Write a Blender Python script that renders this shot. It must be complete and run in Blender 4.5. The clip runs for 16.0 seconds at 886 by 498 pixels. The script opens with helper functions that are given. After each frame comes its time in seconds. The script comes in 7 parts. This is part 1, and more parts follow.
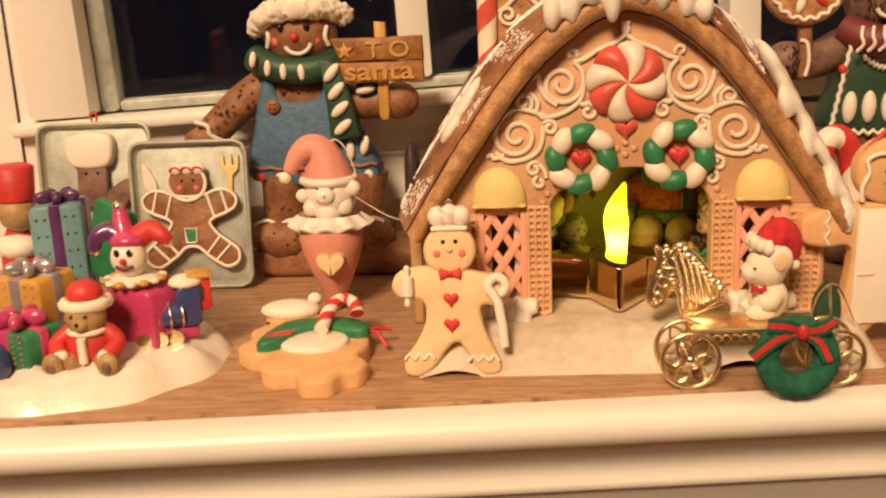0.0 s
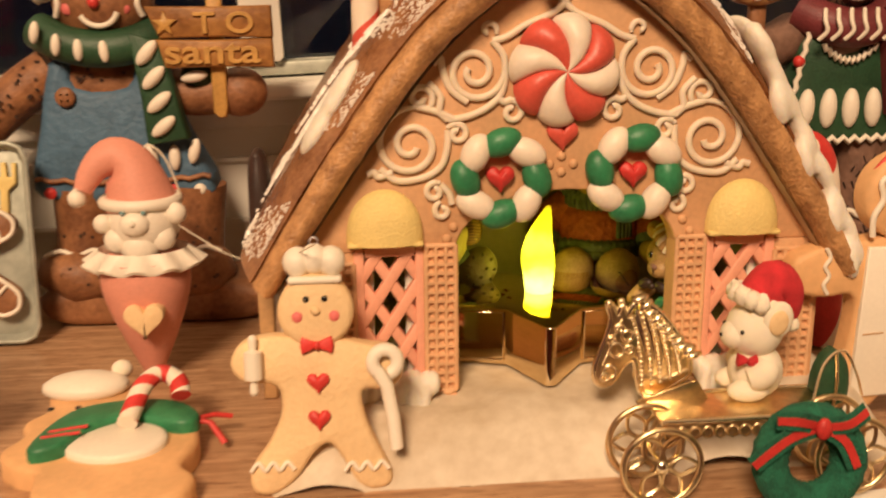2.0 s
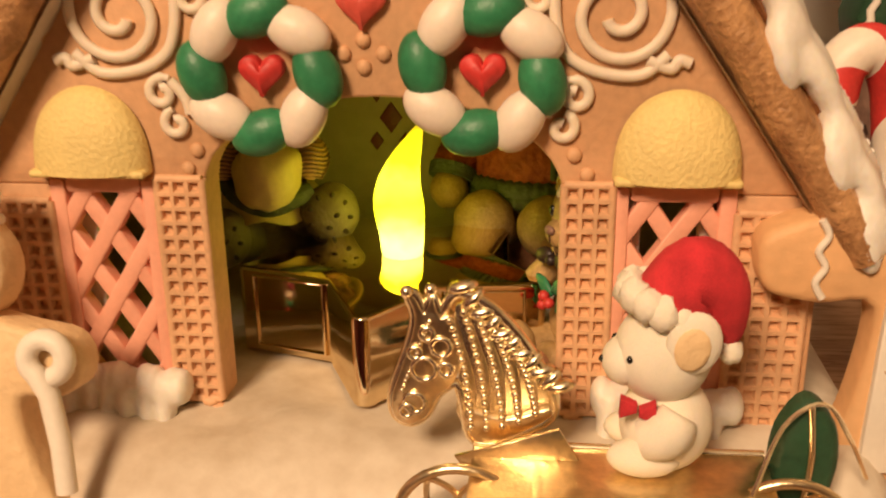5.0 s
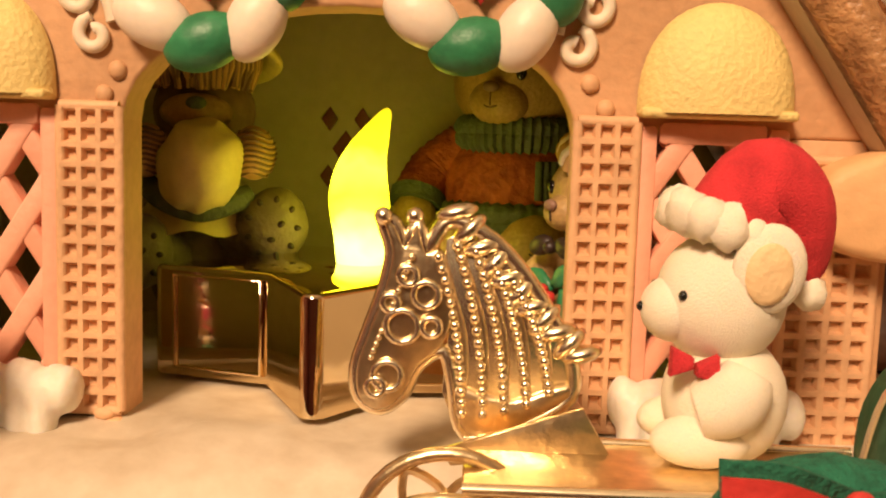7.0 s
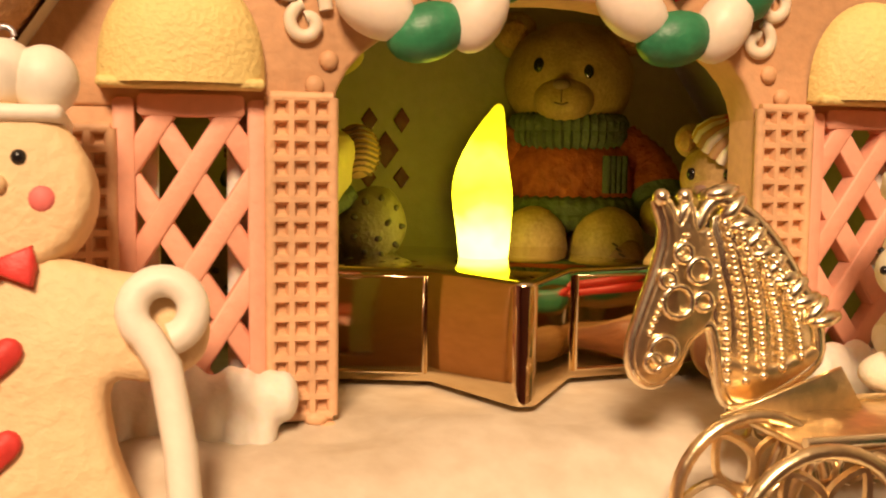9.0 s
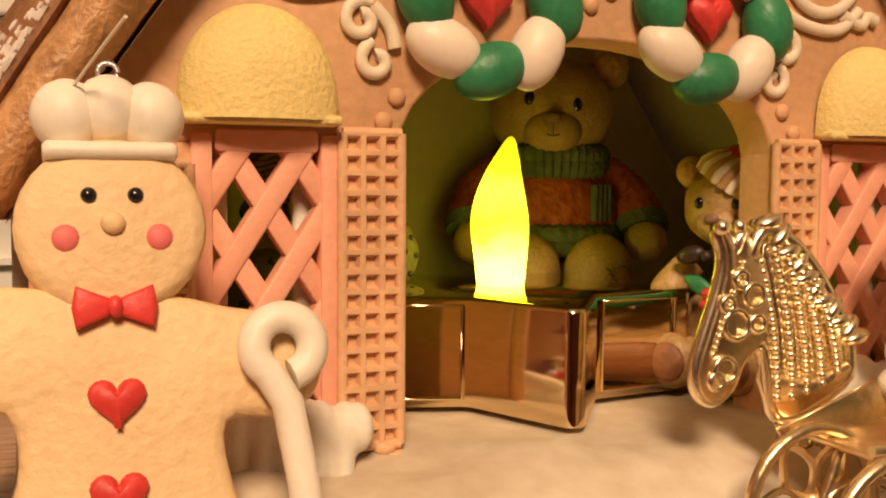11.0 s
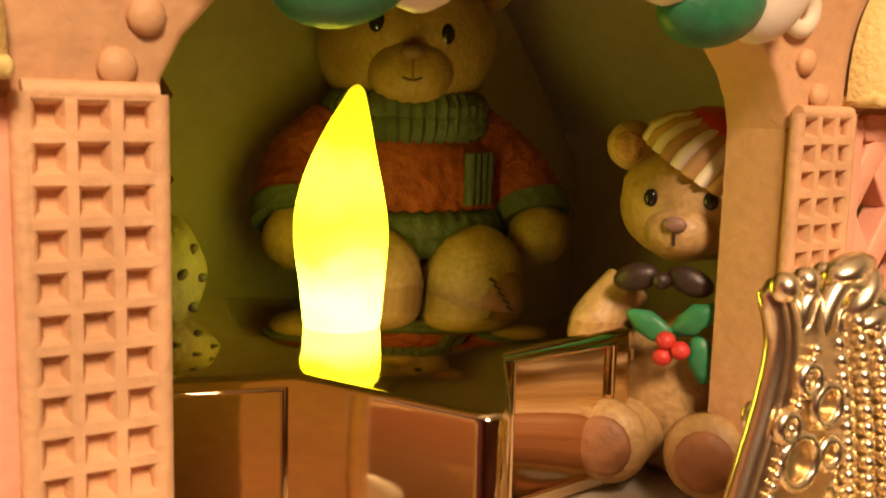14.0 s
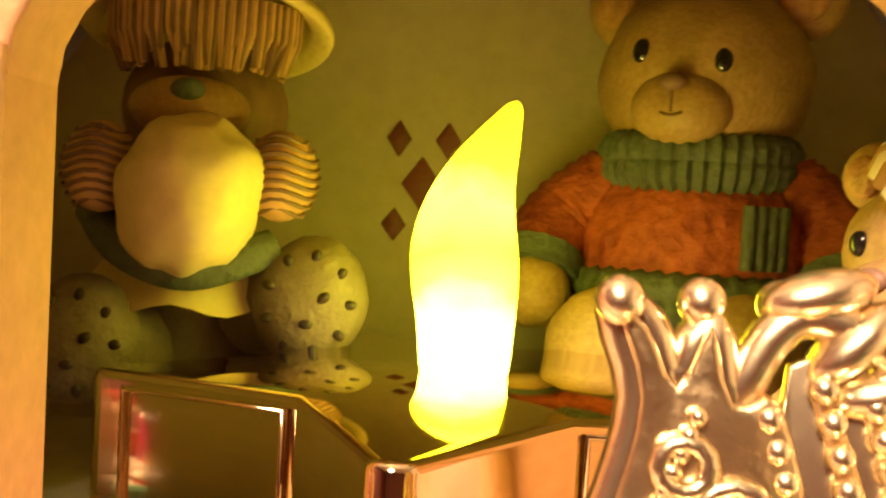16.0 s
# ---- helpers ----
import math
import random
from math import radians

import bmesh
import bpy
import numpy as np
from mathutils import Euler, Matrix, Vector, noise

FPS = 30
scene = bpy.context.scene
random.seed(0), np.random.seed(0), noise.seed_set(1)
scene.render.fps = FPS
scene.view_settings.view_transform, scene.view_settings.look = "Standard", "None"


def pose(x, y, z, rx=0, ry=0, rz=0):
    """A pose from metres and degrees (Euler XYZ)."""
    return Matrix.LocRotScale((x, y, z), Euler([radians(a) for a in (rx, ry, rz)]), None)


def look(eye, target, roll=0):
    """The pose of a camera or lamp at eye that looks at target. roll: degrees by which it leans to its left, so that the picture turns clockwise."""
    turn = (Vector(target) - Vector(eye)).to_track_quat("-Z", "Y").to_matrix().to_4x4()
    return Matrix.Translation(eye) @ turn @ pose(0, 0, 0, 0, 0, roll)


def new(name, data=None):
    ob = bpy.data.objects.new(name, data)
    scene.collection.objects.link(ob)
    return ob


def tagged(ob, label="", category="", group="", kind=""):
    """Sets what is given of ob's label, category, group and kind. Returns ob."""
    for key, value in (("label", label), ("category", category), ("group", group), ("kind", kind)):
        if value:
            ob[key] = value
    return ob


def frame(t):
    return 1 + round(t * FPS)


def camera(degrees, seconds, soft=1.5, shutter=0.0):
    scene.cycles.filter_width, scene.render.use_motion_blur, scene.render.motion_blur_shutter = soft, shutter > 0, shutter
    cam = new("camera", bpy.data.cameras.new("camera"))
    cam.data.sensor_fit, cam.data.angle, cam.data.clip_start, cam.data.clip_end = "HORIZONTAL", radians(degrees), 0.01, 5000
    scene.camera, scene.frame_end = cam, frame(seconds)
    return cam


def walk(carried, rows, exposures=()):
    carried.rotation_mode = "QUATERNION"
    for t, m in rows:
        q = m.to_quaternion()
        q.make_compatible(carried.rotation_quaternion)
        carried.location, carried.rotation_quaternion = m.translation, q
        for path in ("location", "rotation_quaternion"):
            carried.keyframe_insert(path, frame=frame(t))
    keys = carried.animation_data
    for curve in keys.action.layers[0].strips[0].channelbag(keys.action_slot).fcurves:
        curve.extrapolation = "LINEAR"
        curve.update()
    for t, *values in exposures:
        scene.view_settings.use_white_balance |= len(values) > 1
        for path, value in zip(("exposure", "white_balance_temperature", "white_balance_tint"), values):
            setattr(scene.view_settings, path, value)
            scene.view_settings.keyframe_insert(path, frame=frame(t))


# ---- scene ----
cam = camera(48.0, 16.0, 2.0, 0.5)
# seconds, x, y, z, heading to the left, pitch up, roll
PATH = [
    (0.0, -0.0435, -0.3415, 0.1281, 3.45, -14.64, -2.45),
    (0.5, -0.0511, -0.3070, 0.1258, 3.05, -14.77, -2.94),
    (1.0, -0.0631, -0.2848, 0.1217, 4.08, -15.16, -2.42),
    (1.5, -0.0611, -0.2653, 0.1229, -2.33, -15.24, -0.96),
    (2.0, -0.0526, -0.2377, 0.1169, -5.57, -15.23, -0.59),
    (2.5, -0.0473, -0.2112, 0.1202, -7.35, -13.19, -0.45),
    (3.0, -0.0403, -0.2000, 0.1450, -8.71, -13.27, 0.44),
    (3.5, -0.0333, -0.1955, 0.1648, -8.25, -15.94, 1.63),
    (4.0, -0.0160, -0.1859, 0.1468, -6.67, -18.99, 1.16),
    (4.5, 0.0060, -0.1706, 0.1134, -1.92, -20.12, -0.18),
    (5.0, 0.0270, -0.1469, 0.0943, 6.03, -19.49, -0.70),
    (7.5, 0.0130, -0.1235, 0.0441, 0.78, -4.47, 1.95),
    (8.0, 0.0046, -0.1234, 0.0402, -0.28, -4.06, 1.58),
    (8.5, -0.0179, -0.1191, 0.0399, -6.29, -4.17, 1.53),
    (9.0, -0.0402, -0.1208, 0.0462, -12.92, -5.30, 0.66),
    (11.5, -0.0656, -0.1140, 0.0481, -21.37, -3.84, 0.16),
    (12.0, -0.0514, -0.0975, 0.0536, -22.58, -6.03, 0.00),
    (12.5, -0.0520, -0.0810, 0.0538, -26.91, -6.97, -0.09),
    (13.0, -0.0536, -0.0640, 0.0554, -32.76, -8.31, 0.61),
    (13.5, -0.0486, -0.0569, 0.0559, -34.20, -8.46, 0.97),
    (14.0, -0.0435, -0.0590, 0.0529, -32.45, -8.27, 1.57),
    (14.5, -0.0323, -0.0627, 0.0507, -25.12, -8.31, 1.66),
    (15.0, -0.0153, -0.0644, 0.0529, -14.08, -8.20, 1.39),
    (15.5, -0.0059, -0.0609, 0.0504, -5.75, -4.85, 3.01),
    (16.0, 0.0036, -0.0569, 0.0454, 3.51, -2.75, 3.24),
]
walk(cam, [(t, pose(x, y, z, 90 + p, 0, h) @ pose(0, 0, 0, 0, 0, r)) for t, x, y, z, h, p, r in PATH], [(0.0, 0.14), (1.0, 0.08), (3.0, 0.0), (4.0, -0.06), (5.0, 0.05), (7.5, 0.38), (9.0, 0.38), (11.5, 0.03), (12.5, 0.32), (13.5, 0.26), (14.0, 0.34), (14.5, 0.6), (15.0, 1.1), (16.0, 1.5)])

# ---- world and light ----
world = bpy.data.worlds.new("night")
scene.world = world
world.use_nodes = True
world.node_tree.nodes["Background"].inputs[0].default_value = (0.02, 0.025, 0.04, 1)
world.node_tree.nodes["Background"].inputs[1].default_value = 0.15
WARM = (1.0, 0.69, 0.43)


def lamp(name, eye, target, size, watts, colour):
    data = bpy.data.lights.new(name, "AREA")
    data.shape, data.size, data.energy, data.color = "DISK", size, watts, colour
    ob = new(name, data)
    ob.matrix_world = look(eye, target)
    return ob


lamp("ceiling_lamp", (-0.42, -1.28, 1.12), (-0.2, -0.3, 0.0), 0.45, 37.0, WARM)


# ---- materials ----
def mat(name, col, rough=0.5, metal=0.0, var=0.12, s1=70.0, s2=900.0, bump=0.25, sss=0.0, coat=0.0, col2=None):
    m = bpy.data.materials.new(name)
    m.use_nodes = True
    n, l = m.node_tree.nodes, m.node_tree.links
    b = n["Principled BSDF"]
    tc = n.new("ShaderNodeTexCoord")
    big, fine = n.new("ShaderNodeTexNoise"), n.new("ShaderNodeTexNoise")
    big.inputs["Scale"].default_value, fine.inputs["Scale"].default_value = s1, s2
    big.inputs["Detail"].default_value, fine.inputs["Detail"].default_value = 4, 3
    mix = n.new("ShaderNodeMix")
    mix.data_type = "RGBA"
    ramp = n.new("ShaderNodeMapRange")
    ramp.inputs[1].default_value, ramp.inputs[2].default_value = 0.35, 0.65
    lo = [max(0, c * (1 - var)) for c in col] + [1]
    hi = [min(1, c * (1 + var)) for c in col] + [1]
    if col2:
        hi = list(col2) + [1]
    mix.inputs[6].default_value, mix.inputs[7].default_value = lo, hi
    l.new(tc.outputs["Object"], big.inputs["Vector"])
    l.new(tc.outputs["Object"], fine.inputs["Vector"])
    add = n.new("ShaderNodeMath")
    add.operation = "MULTIPLY_ADD"
    add.inputs[1].default_value = 0.35
    l.new(fine.outputs["Fac"], add.inputs[0])
    scale = n.new("ShaderNodeMath")
    scale.operation = "MULTIPLY"
    scale.inputs[1].default_value = 0.65
    l.new(big.outputs["Fac"], scale.inputs[0])
    l.new(scale.outputs[0], add.inputs[2])
    l.new(add.outputs[0], ramp.inputs[0])
    l.new(ramp.outputs[0], mix.inputs[0])
    l.new(mix.outputs[2], b.inputs["Base Color"])
    b.inputs["Roughness"].default_value, b.inputs["Metallic"].default_value = rough, metal
    if sss:
        b.inputs["Subsurface Weight"].default_value = sss
        b.inputs["Subsurface Radius"].default_value = (0.003, 0.002, 0.001)
        b.inputs["Subsurface Scale"].default_value = 0.6
    if coat:
        b.inputs["Coat Weight"].default_value = coat
        b.inputs["Coat Roughness"].default_value = 0.12
    if bump:
        bp = n.new("ShaderNodeBump")
        bp.inputs["Strength"].default_value, bp.inputs["Distance"].default_value = bump, 0.0006
        l.new(fine.outputs["Fac"], bp.inputs["Height"])
        l.new(bp.outputs[0], b.inputs["Normal"])
    return m


GINGER = mat("baked_terracotta", (0.63, 0.36, 0.19), 0.62, var=0.14, s1=45, s2=700)
CRUST = mat("golden_crust", (0.42, 0.195, 0.075), 0.45, var=0.35, s1=200, s2=1000, bump=0.8, col2=(0.62, 0.335, 0.145))
CHOC = mat("chocolate_glaze", (0.22, 0.075, 0.026), 0.27, var=0.3, s1=120, s2=800, bump=0.5, col2=(0.36, 0.165, 0.07))
ICING = mat("cream_icing", (0.80, 0.68, 0.53), 0.5, var=0.05, s1=90, s2=600, bump=0.15, sss=0.15)
SNOW = mat("snow_icing", (0.80, 0.74, 0.63), 0.55, var=0.06, s1=80, s2=900, bump=0.25, sss=0.2, col2=(0.84, 0.80, 0.72))
# tanner than SNOW: aged tone plus shade of the doorway mixed into the colour
AGED_SHADED_SNOW = mat("aged_shaded_snow_icing", (0.54, 0.44, 0.32), 0.6, var=0.06, s1=30, s2=260, bump=0.25, col2=(0.72, 0.64, 0.52))
RED = mat("red_glaze", (0.58, 0.04, 0.035), 0.5, var=0.2, bump=0.2)
PALE_RED = mat("candy_red", (0.66, 0.10, 0.07), 0.42, var=0.14, bump=0.15)
GREEN = mat("green_glaze", (0.03, 0.20, 0.085), 0.45, var=0.25, s1=140, bump=0.2)
CREAM = mat("candy_white", (0.82, 0.72, 0.60), 0.45, var=0.06, bump=0.1, sss=0.1)
YELLOW = mat("sugared_yellow", (0.80, 0.62, 0.24), 0.65, var=0.1, s1=90, s2=1300, bump=0.5)
PALE_YELLOW = mat("pale_yellow_resin", (0.74, 0.60, 0.28), 0.4, var=0.1, s1=160, s2=900, bump=0.12)
PINK = mat("pink_wafer", (0.80, 0.38, 0.26), 0.55, var=0.08, bump=0.2)
WAFFLE = mat("waffle_biscuit", (0.68, 0.40, 0.22), 0.6, var=0.14, s1=150, bump=0.35)
SPRINKLE = mat("white_sprinkle", (0.85, 0.80, 0.74), 0.35, var=0.04, bump=0)
DOUGH = mat("pale_dough", (0.79, 0.56, 0.31), 0.62, var=0.08, s1=60, s2=700, bump=0.5)
DOUGH_ORANGE = mat("orange_dough", (0.72, 0.42, 0.20), 0.6, var=0.1, s1=90, s2=500, bump=0.3)
WHITE_CLAY = mat("white_clay", (0.82, 0.75, 0.64), 0.5, var=0.05, bump=0.15)
BROWN = mat("ginger_brown", (0.22, 0.085, 0.035), 0.55, var=0.3, s1=110, s2=600, bump=0.5, col2=(0.36, 0.16, 0.07))
DARK_BROWN = mat("dark_biscuit", (0.16, 0.085, 0.06), 0.55, var=0.25, s1=120, s2=500, bump=0.5, col2=(0.25, 0.14, 0.10))
DENIM = mat("blue_denim_paint", (0.075, 0.15, 0.24), 0.6, var=0.2, s1=90, s2=420, bump=1.0)
DARK_GREEN = mat("dark_green_paint", (0.02, 0.065, 0.03), 0.5, var=0.3, bump=0.3)
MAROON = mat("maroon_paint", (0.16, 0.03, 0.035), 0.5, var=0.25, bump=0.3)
SIGN = mat("sign_wood_stain", (0.29, 0.115, 0.032), 0.5, var=0.3, s1=70, s2=500, bump=0.4, col2=(0.46, 0.22, 0.06))
GILT = mat("gilt_letter", (0.54, 0.30, 0.085), 0.45, var=0.2, bump=0.3)
BLACK = mat("black_bead", (0.012, 0.01, 0.01), 0.2, bump=0)
PINK_PLUSH = mat("pink_clay", (0.72, 0.30, 0.22), 0.6, var=0.09, bump=0.25)
FELT = mat("white_flock", (0.84, 0.76, 0.62), 0.95, var=0.06, s1=160, s2=4200, bump=0.35, sss=0.1)
RED_FELT = mat("red_flock", (0.58, 0.03, 0.04), 0.95, var=0.25, s1=220, s2=4200, bump=0.5)
GREEN_FELT = mat("green_chenille", (0.012, 0.115, 0.065), 0.95, var=0.35, s1=300, s2=1500, bump=1.0)
GOLD = mat("polished_gold", (0.95, 0.82, 0.58), 0.27, 1.0, var=0.06, s1=160, s2=500, bump=0.06)
GOLD_DARK = mat("aged_gold", (0.80, 0.63, 0.38), 0.30, 1.0, var=0.2, s1=200, s2=700, bump=0.2)
STAR_GOLD = mat("mirror_gold", (0.80, 0.64, 0.40), 0.06, 1.0, var=0.03, s1=60, s2=250, bump=0.015)
TIN = mat("galvanised_tin", (0.43, 0.45, 0.39), 0.5, 0.35, var=0.25, s1=60, s2=300, bump=0.2)
PAINT = mat("white_gloss_paint", (0.80, 0.77, 0.70), 0.38, var=0.03, s1=9, s2=160, bump=0.06)
WALL = mat("cream_wall_paint", (0.78, 0.70, 0.55), 0.75, var=0.03, s1=6, s2=120, bump=0.1)
YELLOW_WALL = mat("yellow_wall_paint", (0.78, 0.52, 0.16), 0.7, var=0.04, s1=6, s2=120, bump=0.1)
CEIL = mat("ceiling_paint", (0.8, 0.78, 0.72), 0.8, var=0.02, s1=5, s2=90, bump=0.1)
FLOOR = mat("floor_boards", (0.14, 0.06, 0.035), 0.5, var=0.25, s1=8, s2=60, bump=0.1)
DARK_WALL = mat("dark_red_wall_paint", (0.13, 0.035, 0.03), 0.7, var=0.2, s1=3, s2=60, bump=0.1)
SOLE = mat("grey_resin_sole", (0.30, 0.24, 0.16), 0.6, var=0.3, s1=260, s2=900, bump=0.6, col2=(0.16, 0.12, 0.08))
INSIDE = mat("house_lining", (0.50, 0.43, 0.34), 0.7, var=0.12, s1=40, s2=500, bump=0.25)
BEAR = mat("honey_resin", (0.40, 0.235, 0.085), 0.5, var=0.3, s1=190, s2=1500, bump=0.3, col2=(0.50, 0.32, 0.135))
KNIT = mat("orange_knit", (0.32, 0.035, 0.022), 0.7, var=0.4, s1=180, s2=700, bump=1.0, col2=(0.46, 0.10, 0.04))
KNIT_GREEN = mat("green_knit", (0.085, 0.10, 0.085), 0.7, var=0.3, s1=180, s2=700, bump=1.0)
PURPLE = mat("purple_foil", (0.10, 0.03, 0.12), 0.28, var=0.3, coat=0.4, bump=0.2)
TEAL = mat("teal_gift_paper", (0.16, 0.30, 0.32), 0.4, var=0.15, bump=0.2)
OCHRE = mat("ochre_gift_paper", (0.55, 0.30, 0.06), 0.4, var=0.15, bump=0.2)
MAGENTA = mat("magenta_gloss", (0.50, 0.05, 0.15), 0.28, var=0.15, coat=0.4, bump=0.1)
BLUE = mat("blue_gloss", (0.05, 0.06, 0.20), 0.3, var=0.2, coat=0.4, bump=0.15)
SILVER = mat("silver_ribbon", (0.45, 0.42, 0.45), 0.3, 0.6, var=0.15, bump=0.1)
PEARL = mat("pearl_snow", (0.80, 0.74, 0.64), 0.32, var=0.05, s1=120, s2=700, bump=0.35, coat=0.3)
EBONY = mat("dark_wood", (0.035, 0.018, 0.014), 0.45, var=0.3, bump=0.2)
TAN = mat("bare_wood", (0.50, 0.29, 0.13), 0.6, var=0.25, s1=60, s2=500, bump=0.2)
THREAD = mat("nylon_thread", (0.75, 0.68, 0.55), 0.35, bump=0)
CHEEK = mat("rose_cheek", (0.70, 0.16, 0.15), 0.6, bump=0.1)


def wood_top():
    m = mat("pink_oak_laminate", (0.42, 0.25, 0.155), 0.42, var=0.1, s1=14, s2=220, bump=0.08)
    n, l = m.node_tree.nodes, m.node_tree.links
    tc, mp = n.new("ShaderNodeTexCoord"), n.new("ShaderNodeMapping")
    mp.inputs["Rotation"].default_value = (0, 0, radians(-4.5))
    mp.inputs["Scale"].default_value = (14, 190, 60)
    wv = n.new("ShaderNodeTexNoise")
    wv.inputs["Scale"].default_value, wv.inputs["Detail"].default_value = 3.0, 6
    wv.inputs["Distortion"].default_value = 0.6
    rg = n.new("ShaderNodeMapRange")
    rg.inputs[1].default_value, rg.inputs[2].default_value = 0.38, 0.66
    mix = n.new("ShaderNodeMix")
    mix.data_type = "RGBA"
    mix.inputs[6].default_value, mix.inputs[7].default_value = (0.36, 0.20, 0.105, 1), (0.55, 0.34, 0.20, 1)
    l.new(tc.outputs["Object"], mp.inputs[0])
    l.new(mp.outputs[0], wv.inputs["Vector"])
    l.new(wv.outputs["Fac"], rg.inputs[0])
    l.new(rg.outputs[0], mix.inputs[0])
    mp2, pore, cut, dark = n.new("ShaderNodeMapping"), n.new("ShaderNodeTexNoise"), n.new("ShaderNodeMapRange"), n.new("ShaderNodeMix")
    mp2.inputs["Rotation"].default_value = (0, 0, radians(-9))
    mp2.inputs["Scale"].default_value = (60, 620, 60)
    pore.inputs["Scale"].default_value, pore.inputs["Detail"].default_value = 2.0, 2
    cut.inputs[1].default_value, cut.inputs[2].default_value = 0.56, 0.64
    dark.data_type, dark.blend_type = "RGBA", "MULTIPLY"
    dark.inputs[7].default_value = (0.62, 0.52, 0.45, 1)
    l.new(tc.outputs["Object"], mp2.inputs[0])
    l.new(mp2.outputs[0], pore.inputs["Vector"])
    l.new(pore.outputs["Fac"], cut.inputs[0])
    l.new(cut.outputs[0], dark.inputs[0])
    l.new(mix.outputs[2], dark.inputs[6])
    l.new(dark.outputs[2], n["Principled BSDF"].inputs["Base Color"])
    return m


OAK = wood_top()


def flame_mat():
    m = bpy.data.materials.new("lit_flame_plastic")
    m.use_nodes = True
    n, l = m.node_tree.nodes, m.node_tree.links
    b = n["Principled BSDF"]
    b.inputs["Base Color"].default_value = (0.8, 0.75, 0.2, 1)
    b.inputs["Roughness"].default_value = 0.4
    tc, sep = n.new("ShaderNodeTexCoord"), n.new("ShaderNodeSeparateXYZ")
    ramp = n.new("ShaderNodeValToRGB")
    e = ramp.color_ramp.elements
    e[0].position, e[0].color = 0.0, (1.0, 0.95, 0.10, 1)
    e[1].position, e[1].color = 1.0, (0.18, 0.12, 0.002, 1)
    for p, c in ((0.10, (1.0, 0.97, 0.12, 1)), (0.20, (1.0, 0.96, 0.07, 1)), (0.32, (0.95, 0.88, 0.016, 1)), (0.45, (0.90, 0.80, 0.008, 1)), (0.62, (0.92, 0.82, 0.025, 1)), (0.75, (0.62, 0.53, 0.005, 1))):
        el = e.new(p)
        el.color = c
    nz = n.new("ShaderNodeTexNoise")
    nz.inputs["Scale"].default_value = 160
    ma = n.new("ShaderNodeMath")
    ma.operation = "MULTIPLY_ADD"
    ma.inputs[1].default_value = 0.3
    mr = n.new("ShaderNodeMapRange")
    mr.inputs[1].default_value, mr.inputs[2].default_value = 0.0, 0.0245
    mr.inputs[3].default_value, mr.inputs[4].default_value = -0.15, 0.85
    l.new(tc.outputs["Object"], sep.inputs[0])
    l.new(sep.outputs[2], mr.inputs[0])
    l.new(tc.outputs["Object"], nz.inputs["Vector"])
    l.new(nz.outputs["Fac"], ma.inputs[0])
    l.new(mr.outputs[0], ma.inputs[2])
    l.new(ma.outputs[0], ramp.inputs[0])
    l.new(ramp.outputs[0], b.inputs["Emission Color"])
    b.inputs["Emission Strength"].default_value = 5.0
    return m


FLAME = flame_mat()


def glass_mat():
    m = bpy.data.materials.new("window_glass")
    m.use_nodes = True
    b = m.node_tree.nodes["Principled BSDF"]
    b.inputs["Base Color"].default_value = (0.9, 0.92, 0.9, 1)
    b.inputs["Roughness"].default_value = 0.02
    b.inputs["Transmission Weight"].default_value = 1.0
    b.inputs["IOR"].default_value = 1.5
    return m


GLASS = glass_mat()


# ---- mesh tools ----
def smooth(pts, n=6, closed=True):
    """Rounded line through pts (Catmull-Rom)."""
    p = [Vector(q) for q in pts]
    k, out = len(p), []
    for i in range(k if closed else k - 1):
        g = (lambda j: p[j % k]) if closed else (lambda j: p[min(max(j, 0), k - 1)])
        a, b, c, d = g(i - 1), g(i), g(i + 1), g(i + 2)
        for s in range(n):
            t = s / n
            out.append(0.5 * ((2 * b) + (c - a) * t + (2 * a - 5 * b + 4 * c - d) * t * t + (3 * b - a - 3 * c + d) * t**3))
    if not closed:
        out.append(p[-1])
    return out


def spiral(cx, cz, r0, r1, a0, turns, n=40, y=0.0):
    """A flat spiral in the front plane, angles in degrees, turns < 0 runs clockwise."""
    pts = []
    for i in range(n + 1):
        t = i / n
        a, r = radians(a0 + 360 * turns * t), r0 + (r1 - r0) * t**0.8
        pts.append((cx + r * math.cos(a), y, cz + r * math.sin(a)))
    return pts


def heart_line(w, n=28):
    out = []
    for i in range(n):
        a = 2 * math.pi * i / n
        out.append((w / 34 * 16 * math.sin(a) ** 3, w / 34 * (13 * math.cos(a) - 5 * math.cos(2 * a) - 2 * math.cos(3 * a) - math.cos(4 * a))))
    return out


